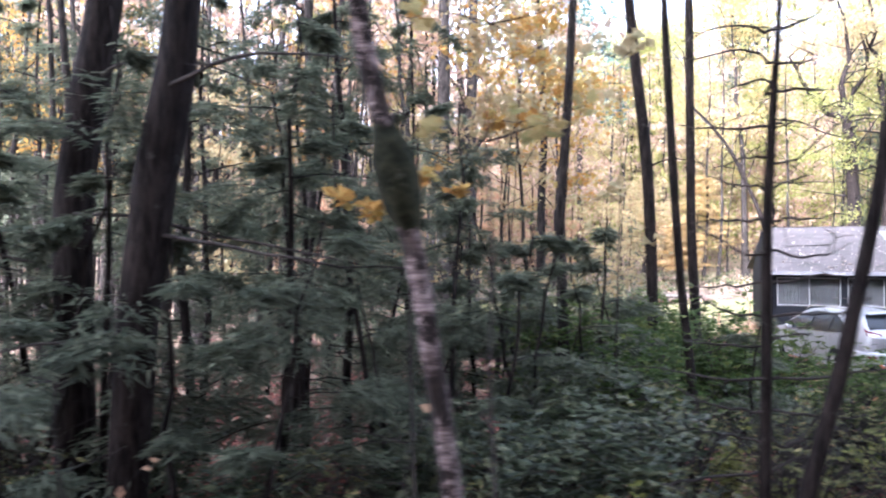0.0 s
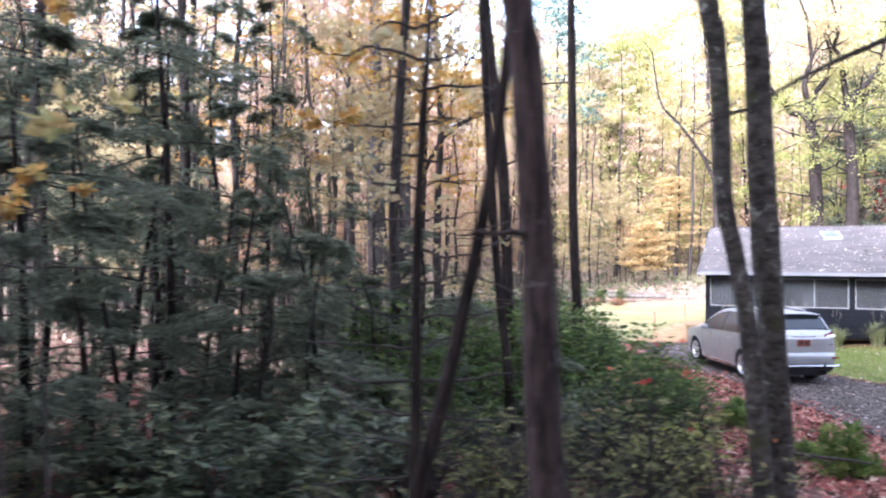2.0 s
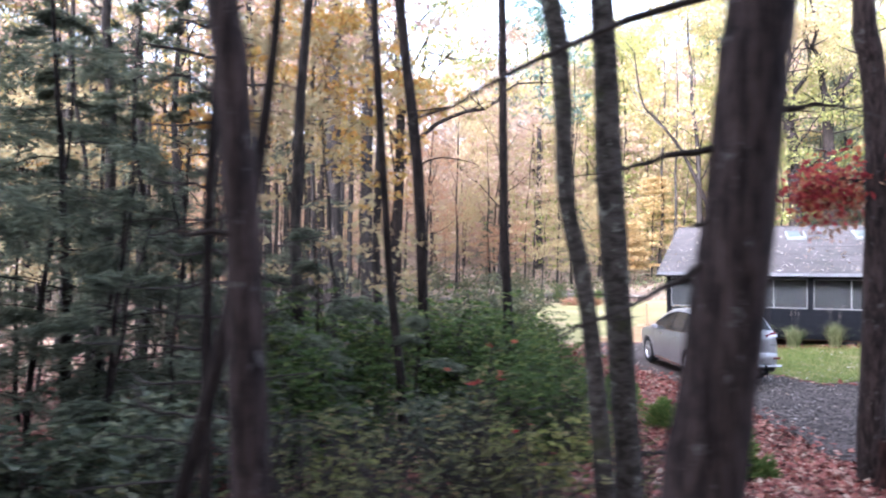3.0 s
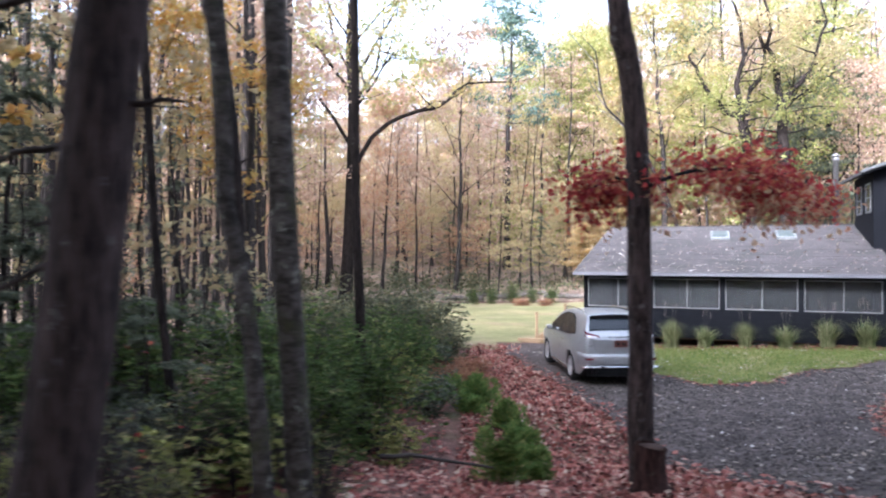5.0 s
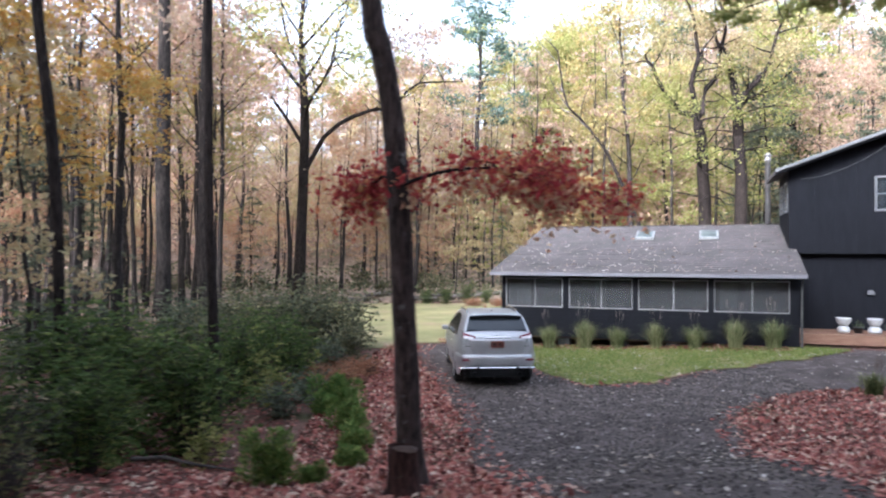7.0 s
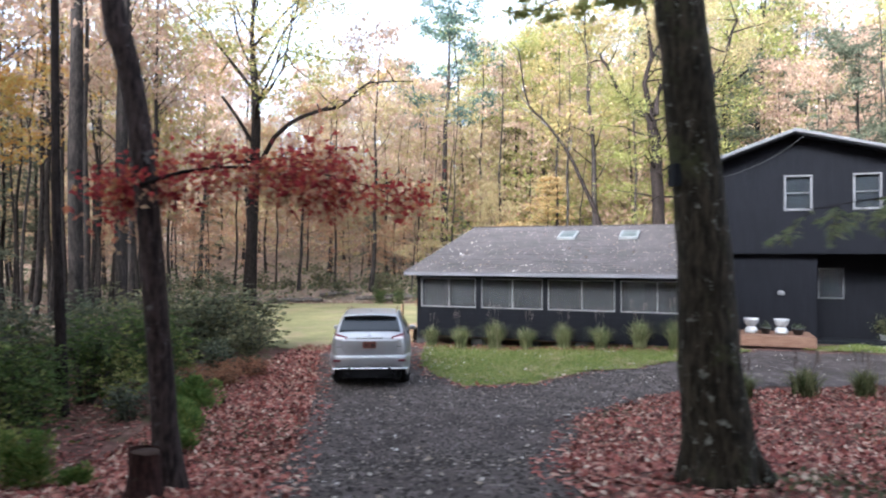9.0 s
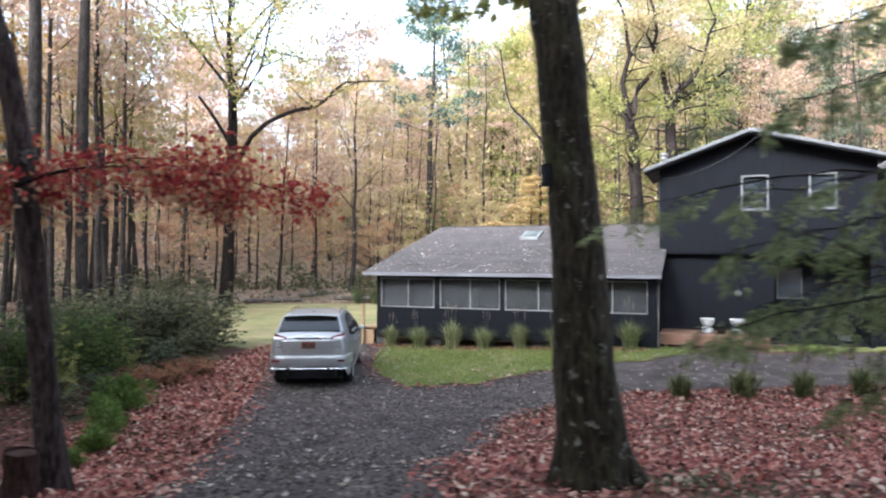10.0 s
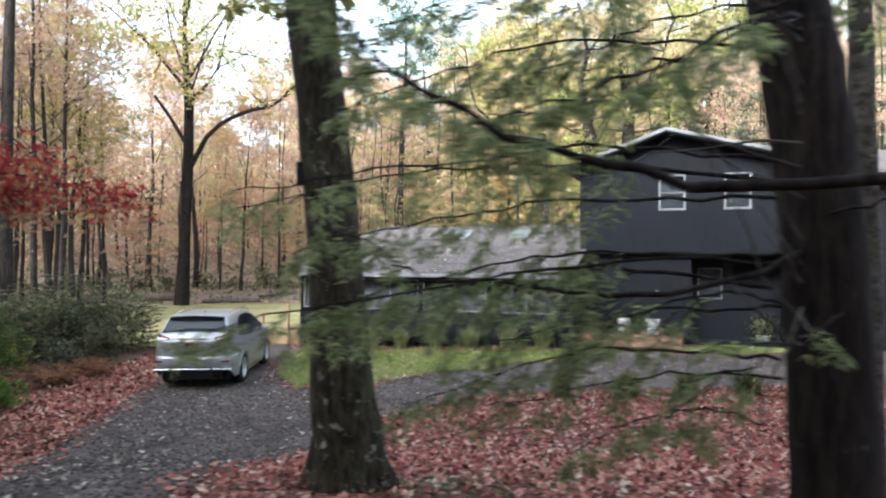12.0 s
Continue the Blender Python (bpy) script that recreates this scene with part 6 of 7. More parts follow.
def forest():
    rng = np.random.default_rng(77)
    taken = [(1.2, 42), (3.9, 11.3), (3.6, 8.9), (5.5, 13.8), (1.5, 25), (0.5, 23.8), (26.4, 43.5), (28.6, 43.8), (24.5, 46), (31, 46), (12.8, 63), (24.7, 52)]

    def free(x, y, gap):
        return all((x - a) ** 2 + (y - b) ** 2 > gap * gap for a, b in taken)

    def fill(count, xr, yr, gap, choose, ok=lambda x, y: True, scale=(0.8, 1.15)):
        made, tries = 0, 0
        while made < count and tries < count * 40:
            tries += 1
            x, y = rng.uniform(*xr), rng.uniform(*yr)
            if not ok(x, y) or not free(x, y, gap):
                continue
            taken.append((x, y))
            made += 1
            put(protos[choose(x, y)], x, y, rng.uniform(0, 6.28), rng.uniform(*scale), -0.05)

    def pick(*pairs):
        names, w = zip(*pairs)
        w = np.array(w, float)
        return names[rng.choice(len(names), p=w / w.sum())]

    def hill(x, y):
        if 9 < x < 20 and y < 78:
            return pick(("sapling_gold", 2), ("bare", 3), ("pole", 4), ("sapling_orange", 2))
        if x > 33:
            return pick(("russet", 2.2), ("bare", 4), ("gold", 0.8), ("lime", 1.5), ("hemlock", 1.5))
        if x > 14:
            return pick(("yellow", 2), ("lime", 4.5), ("gold", 2), ("russet", 2), ("bare", 2), ("pole", 1))
        if x > -6:
            return pick(("russet", 4.5), ("orange", 2.5), ("gold", 2), ("yellow", 0.6), ("bare", 2.5), ("pole", 2))
        return pick(("russet", 2), ("orange", 1.4), ("gold", 0.8), ("yellow", 1), ("bare", 5), ("hemlock", 0.6), ("pole", 4))
    view = lambda x, y: -0.70 * y - 3 < x < 22 + 0.72 * y
    clear = lambda x, y: view(x, y) and not (16.0 < x < 26.5 and y < 54)
    fill(38, (14, 75), (47, 75), 3.0, hill, clear)
    fill(56, (-50, 14), (47, 75), 2.8, hill, clear, (0.65, 1.0))
    fill(46, (-75, 13), (75, 112), 3.4, hill, view, (0.8, 1.2))
    fill(16, (13, 34), (78, 112), 3.4, hill, view, (0.95, 1.15))
    fill(30, (34, 95), (75, 112), 3.6, hill, view, (1.15, 1.5))
    fill(9, (10, 24), (66, 80), 2.5, lambda x, y: pick(("russet", 2), ("gold", 2), ("lime", 1)), scale=(0.8, 0.95))
    # slim poles and undergrowth at the far edge of the lawn
    fill(52, (-35, 45), (45, 66), 1.5, lambda x, y: pick(("pole", 5), ("bare", 2), ("sapling_gold", 1.5), ("sapling_orange", 1.5)), clear)
    fill(9, (2, 24), (46.5, 58), 1.3, lambda x, y: pick(("sapling_gold", 2), ("sapling_orange", 2), ("lime", 0.6)), clear, (0.5, 0.9))
    # the wood on this side of the lawn
    wood = lambda x, y: x < 4.8 - 0.32 * max(0, y - 16) and view(x, y)
    fill(26, (-22, 5), (9, 24), 1.5, lambda x, y: pick(("pole", 6), ("bare", 3), ("wood_gold", 0.5), ("hemlock", 3.5 if x < -5 else 0.0)), wood, (0.75, 1.05))
    fill(60, (-34, 4), (24, 46), 1.6, lambda x, y: pick(("pole", 4), ("bare", 5), ("wood_gold", 0.25), ("orange", 0.2), ("wood_russet", 0.3), ("hemlock", 4.0 if x < -12 else 0.0)), wood, (0.8, 1.1))
    fill(4, (-14, 4), (10, 34), 1.6, lambda x, y: pick(("sapling_gold", 2), ("sapling_orange", 2)), wood)
    # beside and behind the house
    fill(16, (34, 60), (20, 46), 3.0, lambda x, y: pick(("wood_gold", 0.6), ("wood_russet", 1.6), ("bare", 4), ("pole", 2), ("hemlock", 1.2)), view)
    fill(26, (-26, 3), (24, 45), 1.1, lambda x, y: pick(("pole", 5), ("bare", 4), ("hemlock", 3.0 if x < -10 else 0.0)), wood, (0.75, 1.05))
    # added out of sight behind the road, to keep sun off house and foreground
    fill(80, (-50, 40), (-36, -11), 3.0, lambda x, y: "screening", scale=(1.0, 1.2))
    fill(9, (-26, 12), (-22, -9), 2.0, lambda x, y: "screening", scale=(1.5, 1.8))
    for x, y, turn, sc in ((-4.8, 39.5, 0.4, 0.85), (-2.2, 36.0, 3.1, 0.7)):
        put(protos["yellow"], x, y, turn, sc)
    put(protos["amber_maple"], 2.2, 13.4, 0.3, 0.85)
    put(protos["amber_maple"], 3.1, 15.5, 2.2, 0.8)
    put(protos["yellow"], 25.5, 57, 4.4, 1.25)
    put(protos["lime"], 37.0, 55, 5.1, 1.3)
    put(protos["sapling_gold"], 17.2, 55.5, 2.0, 1.1)
    put(protos["pine"], 12.9, 63, 0.7, 1.15)


forest()
dead_lean = np.random.default_rng(9)
dl = bent([(25.6, 52, 1.5), (24.7, 52, 5.2), (23.25, 52, 8.6), (22.0, 52, 11.1), (20.3, 52, 13.2), (19.2, 52, 14.5), (18.6, 52, 18.3)], 16)
dead_tree = thing("dead_leaning_tree", Matrix(), "bare dead tree leaning over behind the house", "tree")
lines = [(dl, np.linspace(0.19, 0.05, 16))]
for j in range(10):
    lines.append((limb_line(dl[dead_lean.integers(7, 16)], (dead_lean.normal(-0.3), dead_lean.normal(), dead_lean.uniform(0.2, 1.2)), dead_lean.uniform(1.5, 4.0), dead_lean, 6, 0.2), np.linspace(0.05, 0.012, 6)))
part("trunk", tubes("dead_tree_trunk", lines[:1], 7), "bark_dark", dead_tree)
tagged(part("branch_spread", tubes("dead_tree_branches", lines[1:], 5), "log_bark", dead_tree, "pale bare branches"), kind="stuff")
for p in protos.values():
    clear_away(p)


def tiered_tree(x, y, h, reach, leaf, seed, label):
    """A small tree whose leaves lie in level tiers, one over the other."""
    rng = np.random.default_rng(seed)
    gz = float(height(x, y))
    p = stem(h, (0.2, 0), 9, 0.04, rng)
    limbs, tips = [], []
    for f in np.linspace(0.3, 0.97, 11):
        q = np.array([np.interp(f, np.linspace(0, 1, 9), p[:, c]) for c in range(3)])
        turn = rng.uniform(0, 6.28)
        for k in range(5):
            az = turn + k * 1.257 + rng.normal(0, 0.2)
            s = limb_line(q, (math.cos(az), math.sin(az), 0.12), reach * (1.25 - f) * rng.uniform(0.7, 1.15), rng, 5, 0.0, 0.04)
            limbs.append((s, np.linspace(0.03, 0.008, 5)))
            tips += [s[1], s[2], s[3], s[3], s[4]]
    t = thing("tiered_tree", Matrix.Translation((x, y, gz)), label, "tree")
    part("trunk", tubes("tiered_tree_trunk", [(p, np.linspace(0.09, 0.02, 9))], 6), "bark_far", t)
    tagged(part("branch_spread", tubes("tiered_tree_branches", limbs, 4), "bark_far", t), kind="stuff")
    tips = np.array(tips)
    n = 9000
    at = tips[rng.integers(0, len(tips), n)] + rng.normal(0, 1, (n, 3)) * np.array([0.3, 0.3, 0.06])
    part("crown", leaf_chips("tiered_tree_crown", at, 0.17, 0.13, rng, 0.75), leaf, t)


tiered_tree(21.4, 57.0, 8.2, 3.4, "pale_gold", 141, "small tree with level tiers of pale golden leaves")
tiered_tree(17.6, 50.5, 4.6, 2.2, "pale_gold", 142, "low understorey tree with tiers of golden leaves")


def far_woods():
    """The crest of the hill, too far to tell tree from tree."""
    rng = np.random.default_rng(88)
    n = 50000
    x, y = rng.uniform(-130, 150, n), rng.uniform(108, 165, n)
    z = height(x, y) + rng.uniform(0, 1, n) ** 0.7 * (5 + 9 * ease((x + 8) / 26)) / 14 * (13 + 3 * np.sin(x * 0.21) + 2.5 * np.sin(x * 0.53 + 1))
    single("far_woods", leaf_quads("far_woods", np.stack([x, y, z], 1), 0.9, 0.65, rng, 0.2), "russet", "massed autumn trees along the hill crest", "woods", kind="stuff")


far_woods()


def hill_foliage(name, count, xr, yr, leaf, label, seed, tall, size, low=0.12):
    """Crowns crowding one behind the other up the slope, leaf by leaf, thinning towards their tops."""
    rng = np.random.default_rng(seed)
    crowns = np.stack([rng.uniform(*xr, count // 260), rng.uniform(*yr, count // 260)], 1)
    own = crowns[rng.integers(0, len(crowns), count)]
    up = rng.uniform(low, 1, count)
    reach = 3.2 * np.sin(np.pi * np.clip(up * 0.85 + 0.12, 0, 1)) ** 0.7
    x, y = own[:, 0] + rng.normal(0, 0.6, count) * reach, own[:, 1] + rng.normal(0, 0.6, count) * reach
    z = height(x, y) + up * tall * (0.8 + 0.3 * np.sin(own[:, 0] * 1.7 + own[:, 1]))
    single(name, leaf_chips(name, np.stack([x, y, z], 1), size, size * 0.7, rng, 0.25), leaf, label, "woods", kind="stuff")


hill_foliage("hillside_foliage", 80000, (-62, 14), (62, 104), "russet", "pinkish foliage crowding up the wooded slope", 89, 9.5, 0.36, 0.15)
hill_foliage("hillside_foliage", 26000, (-40, 16), (62, 100), "gold", "straw-coloured foliage crowding up the wooded slope", 90, 10, 0.33, 0.3)
hill_foliage("hillside_foliage", 28000, (10, 44), (60, 104), "lime", "yellow-green foliage crowding up the wooded slope", 91, 10, 0.33)
hill_foliage("hillside_foliage", 22000, (14, 44), (60, 104), "gold", "straw-coloured foliage among the green on the slope", 93, 12, 0.33)
hill_foliage("hillside_foliage", 24000, (8, 36), (62, 104), "russet", "faded pinkish foliage among the green on the slope", 94, 11, 0.33)
hill_foliage("hillside_foliage", 36000, (26, 84), (58, 104), "russet", "faded pink-brown foliage on the slope behind the house", 92, 13, 0.33)

# ---------------------------------------------------------------- understorey by the road
hem = [young_hemlock(201, 5.2, 0.05, 1.7), young_hemlock(202, 2.8, 0.03, 1.35), young_hemlock(203, 8.5, 0.07, 2.1, 0.15, 0.3)]
near_hemlocks = [(-4.6, 6.6, 0, 1.0), (-3.6, 4.9, 1, 0.95), (-2.4, 8.0, 2, 1.0), (-1.1, 6.5, 0, 0.95), (-0.9, 4.7, 1, 0.9), (-8.0, 8.5, 0, 1.1), (2.3, 8.2, 1, 0.9), (1.2, 7.4, 1, 0.9), (0.4, 8.6, 1, 1.0), (3.0, 9.0, 1, 0.8), (-7.0, 13.0, 2, 1.1), (-1.4, 13.0, 2, 1.0), (-11, 12, 2, 1.1)]
further_hemlocks = [(-2.0, 4.3, 1, 0.85), (-0.8, 9.4, 2, 0.95), (-5.2, 11.6, 0, 1.1), (-3.4, 12.6, 0, 1.0), (-8.5, 14.0, 2, 1.0), (-6.4, 10.2, 1, 1.1), (-1.6, 9.8, 0, 1.1), (0.2, 5.6, 1, 0.8), (-6.5, 7.6, 0, 1.1), (0.6, 17.0, 2, 0.9), (-3.5, 15.5, 2, 1.1), (1.9, 10.8, 1, 1.1), (3.9, 8.0, 1, 0.7),
                    (-3.0, 5.7, 1, 1.1), (-1.5, 5.0, 1, 1.0), (-0.2, 6.8, 0, 0.75), (-2.6, 6.1, 0, 0.8), (0.9, 6.4, 1, 1.0), (-1.0, 7.7, 0, 0.9), (-3.9, 7.4, 0, 0.9), (-5.0, 5.6, 1, 1.1),
                    (0.6, 7.6, 0, 0.8), (1.6, 8.7, 1, 1.2), (2.6, 9.6, 1, 1.1), (-0.4, 9.1, 0, 0.9), (1.0, 10.1, 0, 0.85), (0.0, 11.6, 2, 0.9), (-1.7, 11.1, 2, 0.95), (-3.2, 10.4, 2, 0.9), (-5.6, 9.0, 0, 1.0)]
for i, (x, y, k, s) in enumerate(near_hemlocks + further_hemlocks):
    put(hem[k], x, y, i * 1.7, s)
for i, (x, y, s) in enumerate([(7.6, 52, 0.8), (14.2, 50.5, 0.7), (-3.5, 49, 0.9)]):
    put(hem[2], x, y, i * 2.3, s)
for p in hem:
    clear_away(p)

laurel = [bush("mountain_laurel", 301, 1.5, 1.25, "laurel", 2100, 0.10, 0.36, "dark evergreen laurel with glossy leaves", group="laurels by the road"), bush("mountain_laurel", 302, 1.2, 0.9, "laurel", 1500, 0.095, 0.36, "low dark laurel with glossy leaves", group="laurels by the road")]
near_laurels = [(1.0, 5.4, 0, 1.0), (2.0, 5.6, 0, 1.05), (1.5, 6.6, 0, 1.0), (0.1, 5.9, 1, 1.1), (-1.0, 5.3, 1, 0.9), (-2.2, 6.8, 1, 1.0), (4.2, 7.4, 1, 0.9)]
further_laurels = [(-4.2, 7.6, 1, 1.1), (0.4, 8.4, 1, 1.2), (4.7, 9.5, 1, 1.0), (1.9, 4.5, 1, 0.8), (3.9, 12.5, 1, 1.2), (2.4, 11.0, 1, 1.3), (6.9, 13.6, 1, 0.8), (7.1, 15.2, 1, 0.75), (6.9, 18.6, 1, 0.9), (1.0, 19.0, 0, 1.3), (2.2, 20.2, 0, 1.3), (0.0, 21.0, 0, 1.4), (3.0, 21.8, 0, 1.2), (-1.6, 20.0, 0, 1.4), (1.5, 23.0, 0, 1.4), (-2.8, 22.4, 0, 1.4), (-0.6, 17.6, 0, 1.2)]
for i, (x, y, k, s) in enumerate(near_laurels + further_laurels):
    put(laurel[k], x, y, i * 2.1, s)
for p in laurel:
    clear_away(p)

rhodo = bush("green_bush", 311, 2.4, 2.1, "rhodo", 4200, 0.11, 0.4, "tall dense green bush at the wood's edge", 26, 0.16, "green bushes at the wood's edge")
for i, (x, y, s) in enumerate([(5.0, 10.4, 1.05), (6.0, 11.3, 0.95), (4.3, 11.6, 1.05), (4.9, 7.6, 0.62), (5.6, 8.8, 0.6), (3.2, 9.6, 0.95), (2.2, 10.2, 1.0), (5.4, 13.2, 0.7), (2.5, 7.6, 0.7), (5.5, 14.8, 0.85), (6.5, 16.4, 0.75), (5.6, 17.8, 0.85)]):
    put(rhodo, x, y, i * 1.3, s)
for i, (x, y, s) in enumerate([(9.0, 43.4, 0.5), (10.2, 43.1, 0.45), (11.4, 43.5, 0.55), (12.7, 42.9, 0.45), (13.9, 43.2, 0.5)]):
    put(rhodo, x, y, i * 2.3, s)
clear_away(rhodo)
olive = bush("olive_bush", 321, 2.6, 2.1, "olive", 4200, 0.12, 0.4, "grey-green spreading bush beside the drive", 26, 0.18, "grey-green bushes beside the drive")
for i, (x, y, s) in enumerate([(6.75, 22.6, 1.15), (7.3, 20.4, 0.6), (5.2, 20.8, 1.05), (4.0, 19.8, 0.95), (5.6, 22.6, 1.1), (3.2, 22.6, 1.1), (5.0, 17.6, 0.85), (3.4, 17.0, 0.9)]):
    put(olive, x, y, i * 1.9, s)
clear_away(olive)
edge = bush("edge_shrub", 325, 3.0, 2.3, "olive", 620, 0.30, 0.5, "grey-green shrub at the far edge of the lawn", 8, 0.3, "shrubs at the lawn's far edge")
edge_rng = np.random.default_rng(326)
for i in range(10):
    put(edge, -9.0 + 2.1 * i + edge_rng.uniform(-0.5, 0.5), 46.0 + edge_rng.uniform(0, 6.5), i * 2.1, edge_rng.uniform(0.35, 0.8))
clear_away(edge)
yl = bush("yellow_shrub", 331, 1.2, 1.3, "lime", 700, 0.10, 0.6, "thin shrub with pale yellow-green leaves", 9, 0.1, "yellowing shrubs")
for i, (x, y, s) in enumerate([(4.7, 6.3, 0.75), (5.2, 6.9, 0.7), (3.2, 6.6, 0.6), (5.9, 15.4, 1.2), (6.5, 14.4, 0.8), (5.6, 9.2, 0.7), (6.4, 17.4, 1.0), (3.4, 5.6, 0.6), (1.7, 4.7, 0.55), (6.5, 10.6, 0.7)]):
    put(yl, x, y, i * 1.1, s)
clear_away(yl)
brown = bush("bare_shrub", 351, 1.5, 1.35, "thin_green", 900, 0.06, 0.45, "twiggy shrub with thin dull green leaves", 30, 0.1, "twiggy shrubs by the road")
for i, (x, y, s) in enumerate([(3.9, 5.0, 0.85), (4.4, 5.6, 0.9), (3.2, 5.3, 0.8), (4.9, 5.3, 0.75), (2.6, 6.2, 0.9), (3.6, 6.3, 0.9), (4.6, 7.0, 0.9), (2.2, 4.7, 0.6), (-0.4, 5.2, 0.7), (5.4, 7.5, 0.8), (-3.0, 5.2, 0.9), (0.8, 4.6, 0.6), (6.0, 6.6, 0.6)]):
    put(brown, x, y, i * 1.7, s)
clear_away(brown)
dry = bush("dry_shrub", 341, 1.3, 0.36, "fern", 2200, 0.10, 0.22, "rust-brown dried fern patch", 16, 0.12, "rusty ferns beside the drive")
for i, (x, y, s) in enumerate([(7.0, 16.2, 1.1), (7.5, 17.2, 1.0), (6.6, 17.4, 0.9), (7.9, 18.3, 0.9), (7.1, 18.6, 0.8)]):
    put(dry, x, y, i * 1.1, s)
for i, (x, y, s) in enumerate([(11.8, 41.4, 1.0), (13.2, 41.2, 0.9)]):
    put(dry, x, y, i * 1.4, s)
clear_away(dry)


def little_conifer(seed, h, w, count, material="conifer"):
    rng = np.random.default_rng(seed)
    n = count
    f = rng.uniform(0, 1, n) ** 0.8
    az = rng.uniform(0, 6.28, n)
    r = w / 2 * (1.02 - f) ** 0.55 * np.minimum(1, 0.55 + f * 2.2) * rng.uniform(0.35, 1.05, n) * (1 + 0.22 * np.sin(az * 3 + seed) + 0.15 * np.sin(az * 7 + f * 9))
    lead = rng.normal(0, 1, (9, 2)) * w * 0.2               # several uneven leaders
    own = rng.integers(0, 9, n)
    tall = rng.uniform(0.5, 1.0, 9)[own]
    at = np.stack([np.cos(az) * r * 0.6 + lead[own, 0], np.sin(az) * r * 0.6 + lead[own, 1], 0.02 + f * h * 0.95 * tall], 1)
    along = np.stack([np.cos(az), np.sin(az), np.full(n, 0.9)], 1)
    t = thing("small_conifer", Matrix(), "small bushy green conifer among the leaves", "conifer", "small conifers along the drive")
    part("stem", tubes("small_conifer_stem", [(stem(h * 0.8, n=5), np.linspace(0.02, 0.006, 5))], 6), "twig", t)
    part("foliage", leaf_quads("small_conifer_foliage", at, 0.085, 0.022, rng, 0.0, along), material, t)
    return t


minis = [little_conifer(401, 0.85, 0.55, 2200), little_conifer(402, 0.55, 0.8, 2000), little_conifer(403, 0.38, 0.6, 1300)]
for i, (x, y, k, s) in enumerate([(7.93, 8.75, 0, 1.0), (7.85, 14.6, 1, 1.25), (8.25, 12.9, 1, 1.0), (8.4, 12.0, 2, 1.1), (8.6, 10.9, 2, 0.95), (8.35, 9.1, 2, 0.75), (7.6, 13.9, 2, 1.1)]):
    put(minis[k], x, y, i * 2.3, s, 0.0)
for p in minis:
    clear_away(p)


def grass_tuft(seed, h, w, count, plumes, leaf="tuft"):
    rng = np.random.default_rng(seed)
    V, F = [], []
    for i in range(count):
        az, out = rng.uniform(0, 6.28), rng.uniform(0, 1) ** 0.7
        hh, reach = h * rng.uniform(0.5, 1.0) * (1 - 0.12 * out), w * 0.6 * out
        d, s = np.array([math.cos(az), math.sin(az), 0]), np.array([-math.sin(az), math.cos(az), 0])
        root = np.array([rng.normal(0, 0.075), rng.normal(0, 0.075), -0.02])
        o = len(V)
        for f, wd in ((0, 0.009), (0.4, 0.010), (0.75, 0.008), (1.0, 0.001)):
            c = root + d * reach * f ** 2.6 + np.array([0, 0, hh * (f - 0.16 * out * f ** 4)])
            V += [c - s * wd, c + s * wd]
        F += [(o, o + 1, o + 3, o + 2), (o + 2, o + 3, o + 5, o + 4), (o + 4, o + 5, o + 7, o + 6)]
    t = thing("ornamental_grass", Matrix(), "arching clump of ornamental grass by the porch", "grass clump", "grass clumps along the porch")
    tagged(part("foliage", raw_mesh("grass_foliage", np.array(V), F), leaf, t), kind="stuff")
    if plumes:
        at, al, st = [], [], []
        for i in range(plumes):
            az = rng.uniform(0, 6.28)
            top = np.array([math.cos(az) * 0.22, math.sin(az) * 0.22, h * rng.uniform(1.1, 1.4)])
            st.append((bent([(0, 0, 0), top * 0.6, top], 5), np.full(5, 0.003)))
            for j in range(26):
                at.append(top + np.array([rng.normal(0, 0.015), rng.normal(0, 0.015), -rng.uniform(0, 0.22)]))
                al.append((rng.normal(0, 0.5), rng.normal(0, 0.5), 1.0))
        tagged(part("stalk_growth", tubes("grass_stalk_growth", st, 4), "plume", t), kind="stuff")
        tagged(part("plume_growth", leaf_quads("grass_plume_growth", np.array(at), 0.05, 0.012, rng, 0.0, np.array(al)), "plume", t), kind="stuff")
    return t


tuft = [grass_tuft(501, 1.12, 1.0, 340, 4), grass_tuft(502, 1.02, 1.05, 300, 3)]
for i, (x, y, s) in enumerate([(12.55, 23.75, 0.85), (13.5, 23.25, 0.95), (14.6, 22.85, 1.0), (15.6, 22.5, 0.95), (16.7, 22.1, 0.9), (17.75, 21.65, 1.0), (18.85, 21.3, 1.02), (19.85, 20.95, 1.05)]):
    put(tuft[i % 2], x, y, i * 1.7, s)
for p in tuft:
    clear_away(p)
low = grass_tuft(503, 0.62, 0.8, 260, 6, "low_tuft")
low["label"], low["group"] = "low grass clump with faded plumes in fallen leaves", "grass clumps in the leaves"
for i, (x, y) in enumerate([(19.5, 15.6), (20.95, 15.75), (22.3, 15.8), (23.7, 15.9), (25.0, 16.0)]):
    put(low, x, y, i * 1.3, 1.1 + 0.12 * (i % 2))
clear_away(low)


